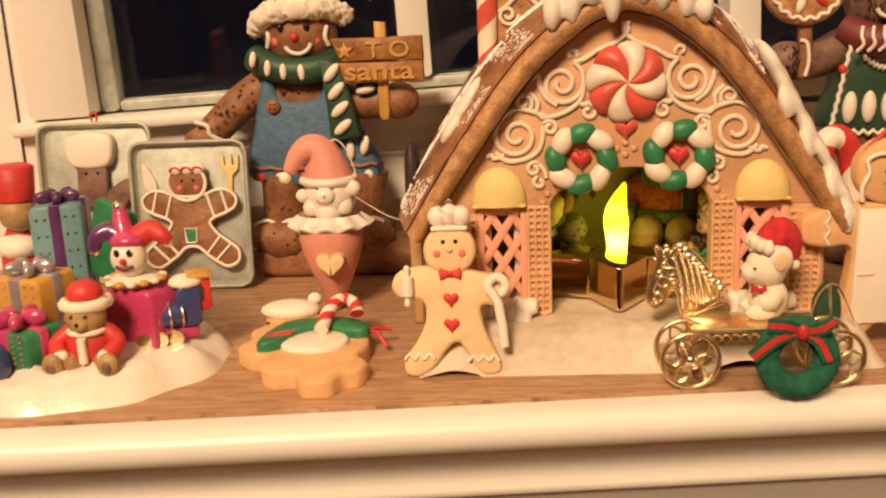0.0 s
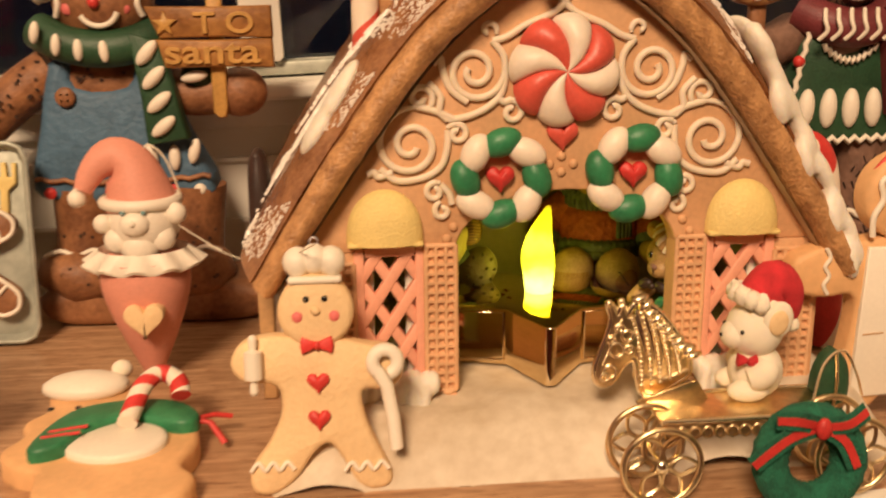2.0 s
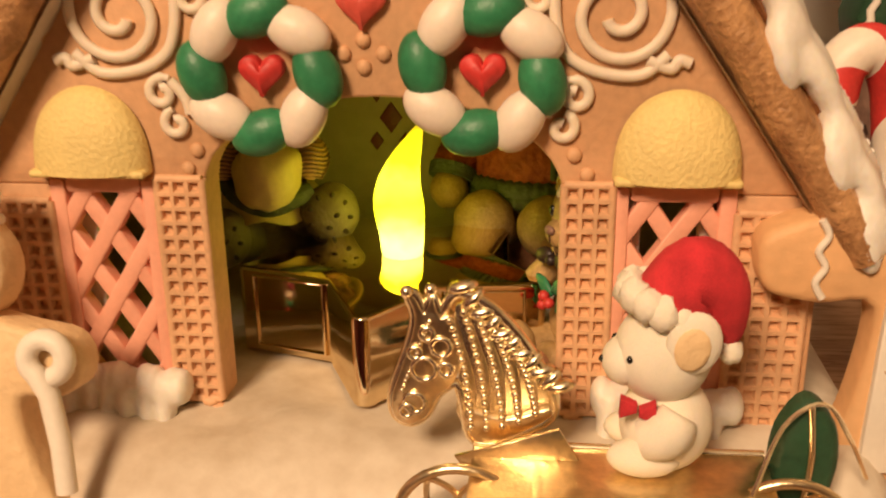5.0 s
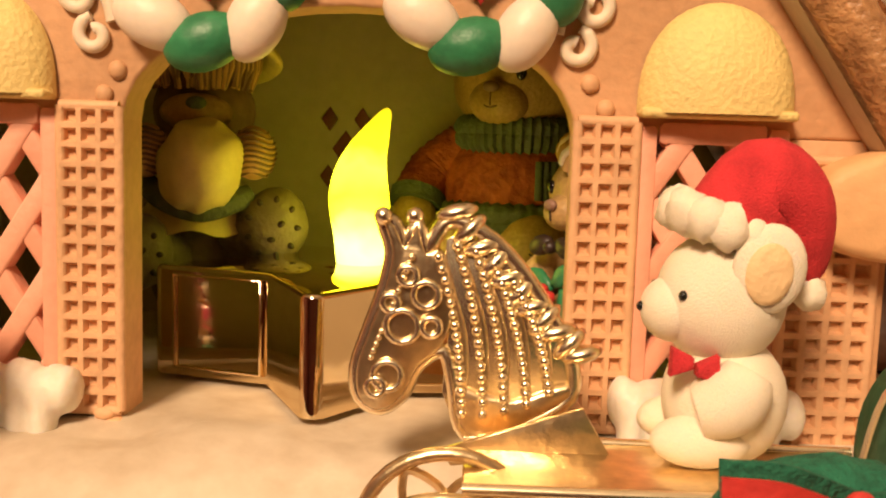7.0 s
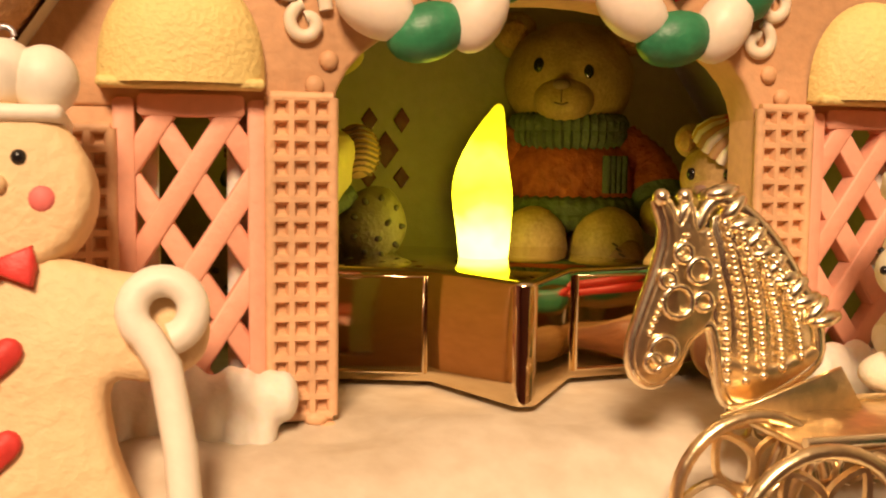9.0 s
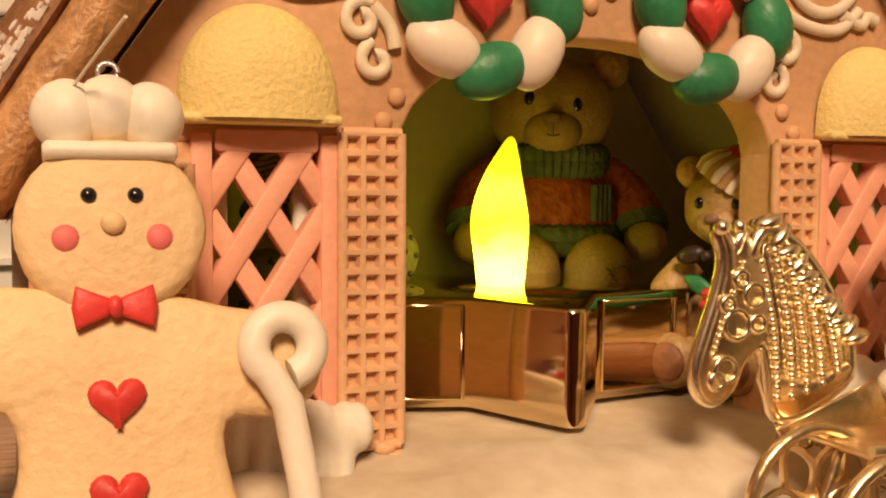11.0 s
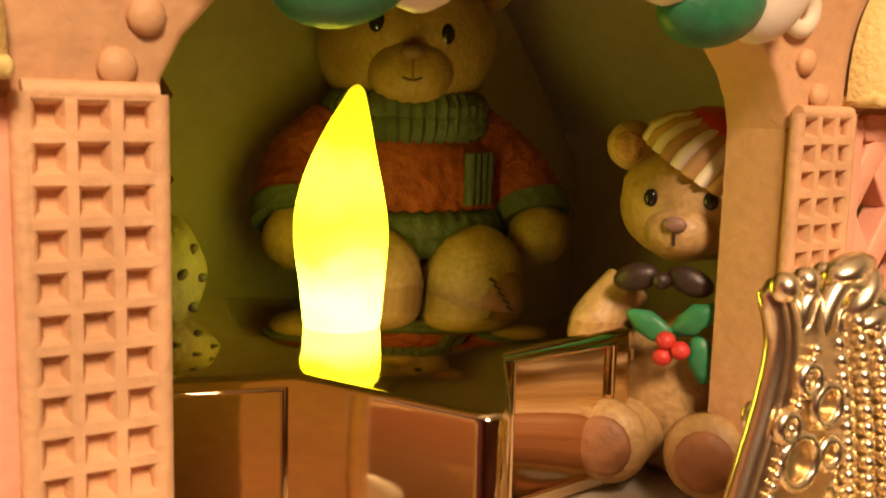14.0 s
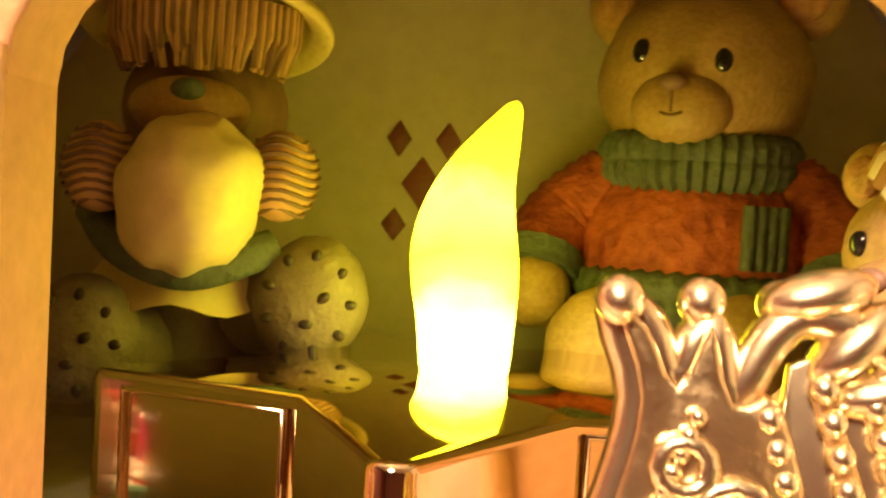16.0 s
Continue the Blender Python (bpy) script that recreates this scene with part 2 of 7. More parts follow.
class Shape:
    """Collects faces with material slots and makes one mesh of them."""

    def __init__(self):
        self.v, self.f, self.m, self.s, self.mats = [], [], [], [], []

    def slot(self, material):
        if material not in self.mats:
            self.mats.append(material)
        return self.mats.index(material)

    def add(self, verts, faces, material, flat=False):
        k, i = len(self.v), material if isinstance(material, list) else self.slot(material)
        self.v += [tuple(q) for q in verts]
        for j, face in enumerate(faces):
            self.f.append([k + q for q in face])
            self.m.append(i[j] if isinstance(i, list) else i)
            self.s.append(not flat)
        return self

    def ball(self, c, r, material, turn=None, nu=16, nv=10, lump=0.0, seed=0):
        r = (r, r, r) if isinstance(r, (int, float)) else r
        q = turn if turn is not None else Matrix.Identity(3)
        vs, fs = [], []
        for j in range(nv + 1):
            b = math.pi * j / nv
            for i in range(nu):
                a = 2 * math.pi * i / nu
                d = Vector((math.sin(b) * math.cos(a), math.sin(b) * math.sin(a), math.cos(b)))
                g = 1 + lump * noise.noise(d * 2.2 + Vector((seed, seed * 1.7, 0)))
                vs.append(Vector(c) + q @ Vector((d.x * r[0] * g, d.y * r[1] * g, d.z * r[2] * g)))
        for j in range(nv):
            for i in range(nu):
                k = (i + 1) % nu
                if j == 0:
                    fs.append((i, nu + i, nu + k))
                elif j == nv - 1:
                    fs.append((j * nu + i, (j + 1) * nu + i, j * nu + k))
                else:
                    fs.append((j * nu + i, (j + 1) * nu + i, (j + 1) * nu + k, j * nu + k))
        return self.add(vs, fs, material)

    def tube(self, pts, r, material, n=8, closed=False, flat_y=1.0, stripe=None):
        """A round bar along pts; r a number or one for each point; stripe: (second material, bands along, turns)."""
        p = [Vector(q) for q in pts]
        k = len(p)
        rs = [r] * k if isinstance(r, (int, float)) else list(r)
        up, vs = None, []
        for i in range(k):
            t = (p[(i + 1) % k] - p[i - 1]) if closed else (p[min(i + 1, k - 1)] - p[max(i - 1, 0)])
            t = t.normalized() if t.length > 1e-12 else Vector((0, 0, 1))
            if up is None:
                up = t.orthogonal().normalized()
            up = (up - up.dot(t) * t)
            up = up.normalized() if up.length > 1e-9 else t.orthogonal().normalized()
            w = t.cross(up)
            twist = -2 * math.pi * stripe[1] * i / (k * stripe[2]) if stripe else 0.0
            for j in range(n):
                a = 2 * math.pi * j / n + twist
                o = (up * math.cos(a) + w * math.sin(a)) * rs[i]
                o.y *= flat_y
                vs.append(p[i] + o)
        fs, ms = [], []
        one = self.slot(material)
        two = self.slot(stripe[0]) if stripe else one
        for i in range(k if closed else k - 1):
            for j in range(n):
                a, b = i * n + j, i * n + (j + 1) % n
                e = ((i + 1) % k) * n
                fs.append((a, b, e + (j + 1) % n, e + j))
                ms.append(two if stripe and stripe[2] * (j + 0.5) / n % 1 > 0.5 else one)
        if not closed:
            fs += [tuple(range(n))[::-1], tuple((k - 1) * n + j for j in range(n))]
            ms += [one, two if stripe else one]
        return self.add(vs, fs, ms)

    def slab(self, line, y0, y1, material, bevel=0.001, m=None, back=True, puff=0.0):
        """A plate with the outline line (x, z), its rounded face at y0 and its back at y1."""
        q = [Vector((a[0], a[1])) for a in line]
        area = sum(q[i - 1].x * q[i].y - q[i].x * q[i - 1].y for i in range(len(q)))
        if area < 0:
            q.reverse()
        k, nrm = len(q), []
        for i in range(k):
            e, g = (q[i] - q[i - 1]), (q[(i + 1) % k] - q[i])
            w = Vector((e.y, -e.x)).normalized() + Vector((g.y, -g.x)).normalized() if e.length > 1e-12 and g.length > 1e-12 else Vector((0, 0))
            nrm.append(w.normalized() if w.length > 1e-9 else Vector((0, 0)))
        vs, s = [], 1 if y1 > y0 else -1
        for inset, y in ((0, y1), (0, y0 + s * bevel), (bevel * 0.3, y0 + s * bevel * 0.3), (bevel, y0)):
            vs += [Vector((q[i].x - nrm[i].x * inset, y, q[i].y - nrm[i].y * inset)) for i in range(k)]
        fs = []
        for r in range(3):
            for i in range(k):
                fs.append((r * k + i, r * k + (i + 1) % k, (r + 1) * k + (i + 1) % k, (r + 1) * k + i))
        caps = [tuple(3 * k + i for i in range(k))]
        if back:
            caps.append(tuple(range(k))[::-1])
        if puff:
            c = sum((Vector((a.x, a.y)) for a in q), Vector((0, 0))) / k
            rings = []
            for f, d in ((0.75, 0.55), (0.4, 0.9)):
                rings += [Vector((c.x + (q[i].x - nrm[i].x * bevel - c.x) * f, y0 - s * puff * d, c.y + (q[i].y - nrm[i].y * bevel - c.y) * f)) for i in range(k)]
            vs += rings + [Vector((c.x, y0 - s * puff, c.y))]
            for r in (3, 4):
                for i in range(k):
                    fs.append((r * k + i, r * k + (i + 1) % k, (r + 1) * k + (i + 1) % k, (r + 1) * k + i))
            fs += [(5 * k + i, 5 * k + (i + 1) % k, 6 * k) for i in range(k)]
            caps = caps[1:]
        if m is not None:
            vs = [m @ a for a in vs]
        i = self.slot(material)
        base = len(self.v)
        self.add(vs, fs, material)
        for c in caps:
            self.f.append([base + a for a in c])
            self.m.append(i)
            self.s.append(False)
        return self

    def box(self, c, size, material, bevel=0.0004, m=None):
        x, z = size[0] / 2, size[2] / 2
        b = min(bevel * 2, x * 0.5, z * 0.5)
        line = [(-x + b, -z), (x - b, -z), (x, -z + b), (x, z - b), (x - b, z), (-x + b, z), (-x, z - b), (-x, -z + b)]
        g = Matrix.Translation(c) @ (m if m is not None else Matrix.Identity(4))
        k = len(self.s)
        self.slab(line, -size[1] / 2, size[1] / 2, material, min(bevel, size[1] * 0.3), g)
        self.s[k:] = [False] * (len(self.s) - k)
        return self

    def lathe(self, profile, c, material, n=24, m=None):
        vs, k = [], len(profile)
        g = m if m is not None else Matrix.Identity(4)
        for r, z in profile:
            vs += [Vector(c) + g @ Vector((r * math.cos(2 * math.pi * i / n), r * math.sin(2 * math.pi * i / n), z)) for i in range(n)]
        fs = [(j * n + i, j * n + (i + 1) % n, (j + 1) * n + (i + 1) % n, (j + 1) * n + i) for j in range(k - 1) for i in range(n)]
        fs += [tuple(range(n))[::-1], tuple((k - 1) * n + i for i in range(n))]
        return self.add(vs, fs, material)

    def make(self, name, parent=None, label="", category="", group="", kind="", base=None):
        o = Vector(base) if base else Vector((0, 0, 0))
        me = bpy.data.meshes.new(name)
        me.from_pydata([tuple(Vector(a) - o) for a in self.v], [], self.f)
        for a in self.mats:
            me.materials.append(a)
        me.polygons.foreach_set("material_index", self.m)
        me.polygons.foreach_set("use_smooth", self.s)
        me.update()
        bm = bmesh.new()
        bm.from_mesh(me)
        bmesh.ops.recalc_face_normals(bm, faces=bm.faces)
        bm.to_mesh(me)
        bm.free()
        me.set_sharp_from_angle(angle=radians(62))
        ob = new(name, me)
        ob.location = o
        if parent:
            ob.parent = parent
            pl, q = Vector((0, 0, 0)), parent
            while q:
                pl += q.location
                q = q.parent
            ob.location = o - pl
        return tagged(ob, label, category, group, kind)


class Figure(Shape):
    """A thing of several parts: on() begins the next part, make() hangs them all under one empty."""

    def __init__(self, name, label=""):
        self.pieces = []
        self.on(name, label)

    def on(self, name, label=""):
        p = Shape()
        self.pieces.append((name, label, p))
        self.v, self.f, self.m, self.s, self.mats = p.v, p.f, p.m, p.s, p.mats
        return self

    def make(self, name, parent=None, label="", category="", group="", kind="", base=None):
        root = empty(name, base if base else (0, 0, 0), label, category, group)
        for piece, text, p in self.pieces:
            if p.v:
                p.make(piece, root, text)
        return root


def empty(name, at, label, category, group=""):
    ob = new(name)
    ob.location = at
    ob.empty_display_size = 0.01
    return tagged(ob, label, category, group)


def part(name, shape, parent, label=""):
    return shape.make(name, parent, label)


def turn_y(a):
    return Matrix.Rotation(radians(a), 3, "Y")


YAW = radians(4.5)


def room_m():
    """The room's frame: its front edge runs 4.5 degrees off the house's front."""
    return Matrix.Translation((-0.0635, -0.046, 0)) @ Matrix.Rotation(YAW, 4, "Z")


RM = room_m()


# ---- the room ----
def profile_bar(name, line, x0, x1, material, label="", bevel=False):
    """A straight moulding: the outline (y, z) drawn along the room's x."""
    s = Shape()
    k = len(line)
    vs = [RM @ Vector((x, a[0], a[1])) for x in (x0, x1) for a in line]
    s.add(vs, [(i, (i + 1) % k, k + (i + 1) % k, k + i) for i in range(k)], material)
    s.add(vs[:k], [tuple(range(k))], material, True).add(vs[k:], [tuple(range(k))[::-1]], material, True)
    return s.make(name, None, label, kind="structure")


def arc(cy, cz, r, a0, a1, n=8):
    return [(cy + r * math.cos(radians(a0 + (a1 - a0) * i / n)), cz + r * math.sin(radians(a0 + (a1 - a0) * i / n))) for i in range(n + 1)]


X0, X1, WALLY = -1.6, 1.6, 0.195
profile_bar("sill_top", [(0.0, 0.0), (WALLY + 0.02, 0.0), (WALLY + 0.02, -0.018), (0.0, -0.018)], X0, X1, OAK, "pinkish oak-grain laminate windowsill top")
nose = [(-0.0005, -0.0012)] + arc(-0.0070, -0.0075, 0.0062, 90, 270, 12) + [(-0.0005, -0.0137)]
profile_bar("sill_nosing", nose, X0, X1, PAINT, "white gloss painted rounded sill nosing")
cove = [(0.03, -0.0181), (0.0, -0.0181), (0.0, -0.0139), (-0.0035, -0.0139), (-0.0035, -0.0165), (-0.0005, -0.0195), (0.002, -0.024), (0.0035, -0.031), (0.0022, -0.0325), (0.0022, -0.035), (0.005, -0.0365), (0.0055, -0.049), (0.008, -0.051), (0.03, -0.051)]
profile_bar("sill_apron", cove, X0, X1, PAINT, "white painted stepped moulding below the sill")
profile_bar("wall_below", [(0.012, -0.0512), (0.20, -0.0512), (0.20, -0.95), (0.012, -0.95)], X0, X1, YELLOW_WALL, "warm yellow painted wall below the sill")


def room_box(name, a, b, material, label):
    s = Shape()
    c = [(x, y, z) for x in (a[0], b[0]) for y in (a[1], b[1]) for z in (a[2], b[2])]
    s.add([RM @ Vector(q) for q in c], [(0, 1, 3, 2), (4, 6, 7, 5), (0, 4, 5, 1), (2, 3, 7, 6), (0, 2, 6, 4), (1, 5, 7, 3)], material, True)
    return s.make(name, None, label, kind="structure")


# window: opening between these, in the window's own frame
WX0, WX1, WZ0, WZ1 = -0.168, 0.62, 0.082, 0.62
room_box("wall_window_low", (X0, WALLY, -0.018), (X1, WALLY + 0.1, 0.066), PAINT, "white painted panelling under the window")
room_box("wall_window_left", (X0, WALLY - 0.0, 0.066), (-0.184, WALLY + 0.1, 1.5), PAINT, "white painted wall beside the window")
room_box("wall_window_right", (0.66, WALLY, 0.066), (X1, WALLY + 0.1, 1.5), PAINT, "white painted wall beside the window")
room_box("wall_window_top", (-0.184, WALLY, 0.66), (0.66, WALLY + 0.1, 1.5), PAINT, "white painted wall over the window")
room_box("wall_left", (X0 - 0.1, -2.6, -0.95), (X0, WALLY + 0.1, 1.5), DARK_WALL, "dark red side wall of the room")
room_box("wall_right", (X1, -2.6, -0.95), (X1 + 0.1, WALLY + 0.1, 1.5), WALL, "cream side wall of the room")
room_box("wall_back", (X0 - 0.1, -2.7, -0.95), (X1 + 0.1, -2.6, 1.5), DARK_WALL, "dark red wall at the back of the room")
room_box("floor", (X0 - 0.1, -2.7, -1.0), (X1 + 0.1, WALLY + 0.1, -0.95), FLOOR, "dark board floor of the room")
room_box("ceiling", (X0 - 0.1, -2.7, 1.5), (X1 + 0.1, WALLY + 0.1, 1.6), CEIL, "white ceiling of the room")
# grooves of the tongued panelling under the window
for i, z in enumerate((0.026, 0.05)):
    room_box("panel_bead", (-0.1835, WALLY - 0.0025, z), (X1, WALLY, z + 0.0016), PAINT, "thin white bead on the panelling")
room_box("panel_seam", (-0.1975, WALLY - 0.0035, -0.001), (-0.1952, WALLY, 1.4), EBONY, "dark gap between two white boards")
room_box("casing_board", (-0.1950, WALLY - 0.006, 0.0), (-0.184, WALLY, 1.4), PAINT, "white window casing board")


def window():
    """Sashes with slim white posts and dark panes, above a projecting ledge."""
    t = Matrix.Translation(RM @ Vector((0.0165, WALLY, WZ0))) @ Matrix.Rotation(YAW, 4, "Z") @ Matrix.Rotation(radians(-1.9), 4, "Y")
    root = empty("window_1", t.translation, "white framed window with dark night panes", "window")
    root["kind"] = "structure"
    root.matrix_world = t

    def piece(name, a, b, material, label="", bevel=0.0008):
        s = Shape().box(((a[0] + b[0]) / 2, (a[1] + b[1]) / 2, (a[2] + b[2]) / 2), (b[0] - a[0], b[1] - a[1], b[2] - a[2]), material, bevel)
        ob = s.make(name)
        ob.parent = root
        return tagged(ob, label)

    piece("window_ledge", (-0.215, -0.014, -0.0075), (0.67, 0.022, -0.001), PAINT, "white projecting window ledge", 0.002)
    piece("window_board", (-0.21, -0.004, -0.018), (0.67, 0.02, -0.0077), PAINT)
    piece("window_frame", (-0.205, -0.012, 0.0), (-0.176, 0.03, 0.58), PAINT, "white window jamb")
    piece("sash_stile", (-0.1755, 0.004, 0.0), (-0.1665, 0.02, 0.58), TIN, "grey worn sash edge", 0.001)
    for x in (-0.0275, 0.134, 0.30, 0.47):
        piece("window_post", (x, 0.0, 0.0055), (x + 0.0155, 0.022, 0.58), PAINT, "white upright between two panes")
    piece("sash_rail", (-0.166, 0.004, 0.0), (0.66, 0.02, 0.0053), TIN, "grey metal bottom rail of the sash")
    for a, b in ((-0.166, -0.0278), (-0.0118, 0.1337), (0.1498, 0.2997), (0.3158, 0.4697), (0.4858, 0.66)):
        ob = piece("pane", (a, 0.011, 0.0056), (b, 0.0135, 0.58), GLASS, "dark glass pane reflecting the room", 0.0002)
        ob.visible_shadow = False
    piece("window_head", (-0.205, -0.01, 0.581), (0.67, 0.03, 0.62), PAINT)
    return root


window()


# ---- the gingerbread house ----
OUT = [(0.0, 0.1325), (0.012, 0.130), (0.025, 0.1225), (0.0364, 0.1135), (0.047, 0.1015), (0.058, 0.086), (0.069, 0.069), (0.080, 0.050)]
INN = [(0.0, 0.1185), (0.010, 0.1155), (0.021, 0.108), (0.031, 0.0985), (0.041, 0.086), (0.051, 0.072), (0.061, 0.0575), (0.071, 0.0425)]


def both(half):
    h = smooth([(a, 0, b) for a, b in half], 5, False)
    return [(-q.x, q.z) for q in h[:0:-1]] + [(q.x, q.z) for q in h]


def fx(px):
    return (px - 822) * 0.000118


def fz(py):
    return 0.0948 - (py - 550) * 0.00012


def scroll_work(root, y, r, sx):
    """One side of the piped icing on the gable; sx mirrors it."""

    def curl(cx, cy, r0, r1, a0, turns, rr=1.0):
        pts = [(sx * q[0], q[1], q[2]) for q in spiral(fx(cx), fz(cy), r0 * 0.000119, r1 * 0.000119, a0, turns, 44, y)]
        part("icing_scroll", Shape().tube(pts, [r * rr * (0.75 if i < 3 else 1) for i in range(len(pts))], ICING, 7, flat_y=0.8), root)

    def stem(*pts):
        q = smooth([(sx * fx(a), y, fz(b)) for a, b in pts], 7, False)
        part("icing_line", Shape().tube(q, r, ICING, 7, flat_y=0.8), root)

    curl(640, 545, 70, 14, 60, -1.75)
    stem((812, 380), (828, 402), (800, 432), (745, 455), (705, 478), (676, 486))
    stem((676, 486), (700, 520), (698, 580), (672, 612), (630, 632), (585, 640))
    stem((555, 528), (570, 518), (576, 545), (592, 580), (625, 605))
    curl(668, 464, 18, 6, -30, 0.8, 0.8)
    curl(528, 594, 30, 8, -60, 1.15, 0.9)
    stem((545, 565), (570, 592), (568, 622), (585, 640))
    curl(716, 627, 27, 8, 130, -1.15, 0.9)
    stem((690, 598), (700, 606), (716, 601))
    curl(508, 688, 78, 14, 80, 1.7)
    stem((418, 746), (432, 742), (442, 752), (470, 742))
    stem((522, 612), (560, 622), (600, 640))
    stem((445, 735), (478, 760), (530, 756), (568, 735), (582, 700), (585, 660))
    curl(604, 668, 24, 7, 150, -1.2, 0.9)
    curl(556, 786, 22, 7, 60, 1.1, 0.9)
    curl(572, 826, 20, 6, 100, 1.0, 0.9)
    stem((568, 770), (586, 790), (592, 812))


def ginger_house():
    root = empty("gingerbread_house", (0.004, 0.05, 0.0), "ceramic gingerbread house with piped icing, snowy roof and lit doorway", "ornament")
    s = Shape()
    D = 0.007
    inner = both([(a * 1.008, b + 0.0012) for a, b in INN])
    # gable over the openings, with the arch cut from below
    arch = [(-0.0262 + 0.0, 0.0515)] + [(0.0018 + 0.028 * math.cos(radians(a)), 0.0515 + 0.0145 * math.sin(radians(a))) for a in range(170, 9, -10)] + [(0.0300, 0.0515)]
    gable = [q for q in inner if q[1] > 0.0515]
    line = [(-0.0645, 0.0515)] + gable + [(0.0645, 0.0515)] + arch[::-1]
    s.slab(line, 0.0, D, GINGER, 0.0006)
    part("gable", s, root, "terracotta biscuit-coloured gable over an arched doorway")
    for a, b, z0, z1 in ((-0.069, -0.0513, 0.006, 0.0515), (-0.0343, -0.0262, 0.006, 0.0515), (-0.0513, -0.0343, 0.006, 0.016), (0.0300, 0.0378, 0.006, 0.0515), (0.0378, 0.0556, 0.006, 0.016), (0.0556, 0.069, 0.006, 0.0515)):
        part("front_pier", Shape().slab([(a, z0), (b, z0), (b, z1), (a, z1)], 0.0, D, GINGER, 0.0003), root)
    for x in (-0.069, 0.069):
        part("side_wall", Shape().box((x, 0.062, 0.028), (0.004, 0.108, 0.05), INSIDE, 0.0004), root)
    s = Shape()
    wall = both([(a * 0.97, b - 0.0012) for a, b in INN])
    s.slab([(-0.066, 0.004)] + wall + [(0.066, 0.004)], 0.0730, 0.0775, INSIDE, 0.0004)
    part("back_wall", s, root, "yellowish plain back wall of the house")
    # solid maroon plates; their dark colour stands in for shade in the openings
    s = Shape()
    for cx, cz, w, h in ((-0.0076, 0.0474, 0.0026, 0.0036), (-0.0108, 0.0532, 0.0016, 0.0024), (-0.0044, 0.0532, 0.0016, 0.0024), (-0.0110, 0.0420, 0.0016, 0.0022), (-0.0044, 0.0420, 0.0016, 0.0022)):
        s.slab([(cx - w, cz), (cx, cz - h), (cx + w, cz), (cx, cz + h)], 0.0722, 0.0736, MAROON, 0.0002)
    part("back_window", s, root, "small maroon lozenge plates, dark like shaded openings in the back wall")
    # roof shell
    o, i = both(OUT), both(INN)
    k = len(o)
    s = Shape()
    ys = [0.0075, 0.0085, 0.012, 0.03, 0.05, 0.07, 0.09, 0.11, 0.1255]
    vs = []
    for n, y in enumerate(ys):
        for x, z in o:
            g = 0.0012 * noise.noise(Vector((x * 160, y * 160, z * 160))) - (0.0004 if n == 0 else 0)
            d = Vector((x, 0, z - 0.06)).normalized()
            vs.append((x + d.x * g, y, z + d.z * g))
    s.add(vs, [(a * k + b, a * k + b + 1, (a + 1) * k + b + 1, (a + 1) * k + b) for a in range(len(ys) - 1) for b in range(k - 1)], CHOC)
    vi = [(x, y, z) for y in (-0.0055, 0.1255) for x, z in i]
    s.add(vi, [(b, k + b, k + b + 1, b + 1) for b in range(k - 1)], INSIDE)
    part("roof", s, root, "dark chocolate-brown curved roof")
    # crust band along the front edge, uneven and rounded
    s = Shape()
    rings = []
    prof = [(0.0, 0.0008), (0.05, -0.0065), (0.16, -0.0090), (0.3, -0.0098), (0.44, -0.0092), (0.53, -0.0070), (0.56, -0.0055)]
    for t, y in prof:
        for b in range(k):
            x = i[b][0] + (o[b][0] - i[b][0]) * t
            z = i[b][1] + (o[b][1] - i[b][1]) * t
            rings.append((x, y + 0.0011 * noise.noise(Vector((x * 420, t * 3, z * 420))), z + 0.0007 * noise.noise(Vector((x * 300, t * 5 + 9, z * 300)))))
    s.add(rings, [(a * k + b, a * k + b + 1, (a + 1) * k + b + 1, (a + 1) * k + b) for a in range(len(prof) - 1) for b in range(k - 1)], CRUST)
    part("roof_edge", s, root, "golden-brown rough baked crust edge")
    s = Shape()
    rings = []
    prof2 = [(0.54, -0.0050), (0.60, -0.0062), (0.70, -0.0042), (0.82, -0.0008), (0.93, 0.0035), (1.0, 0.0078)]
    for t, y in prof2:
        for b in range(k):
            x, z = i[b][0] + (o[b][0] - i[b][0]) * t, i[b][1] + (o[b][1] - i[b][1]) * t
            rings.append((x, y + 0.0009 * noise.noise(Vector((x * 200, t * 4, z * 200))), z))
    s.add(rings, [(a * k + b, a * k + b + 1, (a + 1) * k + b + 1, (a + 1) * k + b) for a in range(len(prof2) - 1) for b in range(k - 1)], CHOC)
    part("roof_glaze", s, root, "chocolate glaze sloping to the roof edge")
    # sprinkles on the roof
    s = Shape()
    rnd = random.Random(5)
    for _ in range(8500):
        b = rnd.random()
        y = -0.0045 + 0.060 * rnd.random() ** 1.6
        band = math.sin(b * 52 + y * 160 + 1.5 * noise.noise(Vector((b * 9, y * 40, 0))))
        u = 1 + b * (k - 3)
        if band + 0.9 * noise.noise(Vector((b * 14, y * 60, 3))) < 0.0:
            continue
        j, f = int(u), u - int(u)
        x, z = o[j][0] * (1 - f) + o[j + 1][0] * f, o[j][1] * (1 - f) + o[j + 1][1] * f
        tx = Vector((o[j + 1][0] - o[j][0], 0, o[j + 1][1] - o[j][1])).normalized()
        nn = Vector((-tx.z, 0, tx.x)) * (1 if tx.x > 0 else -1)
        nn = nn if nn.z > 0 else -nn
        if y < 0.0078:
            h = (y + 0.0055) / 0.0133
            tt = 0.60 + 0.40 * h
            x = (i[j][0] * (1 - f) + i[j + 1][0] * f) * (1 - tt) + x * tt
            z = (i[j][1] * (1 - f) + i[j + 1][1] * f) * (1 - tt) + z * tt
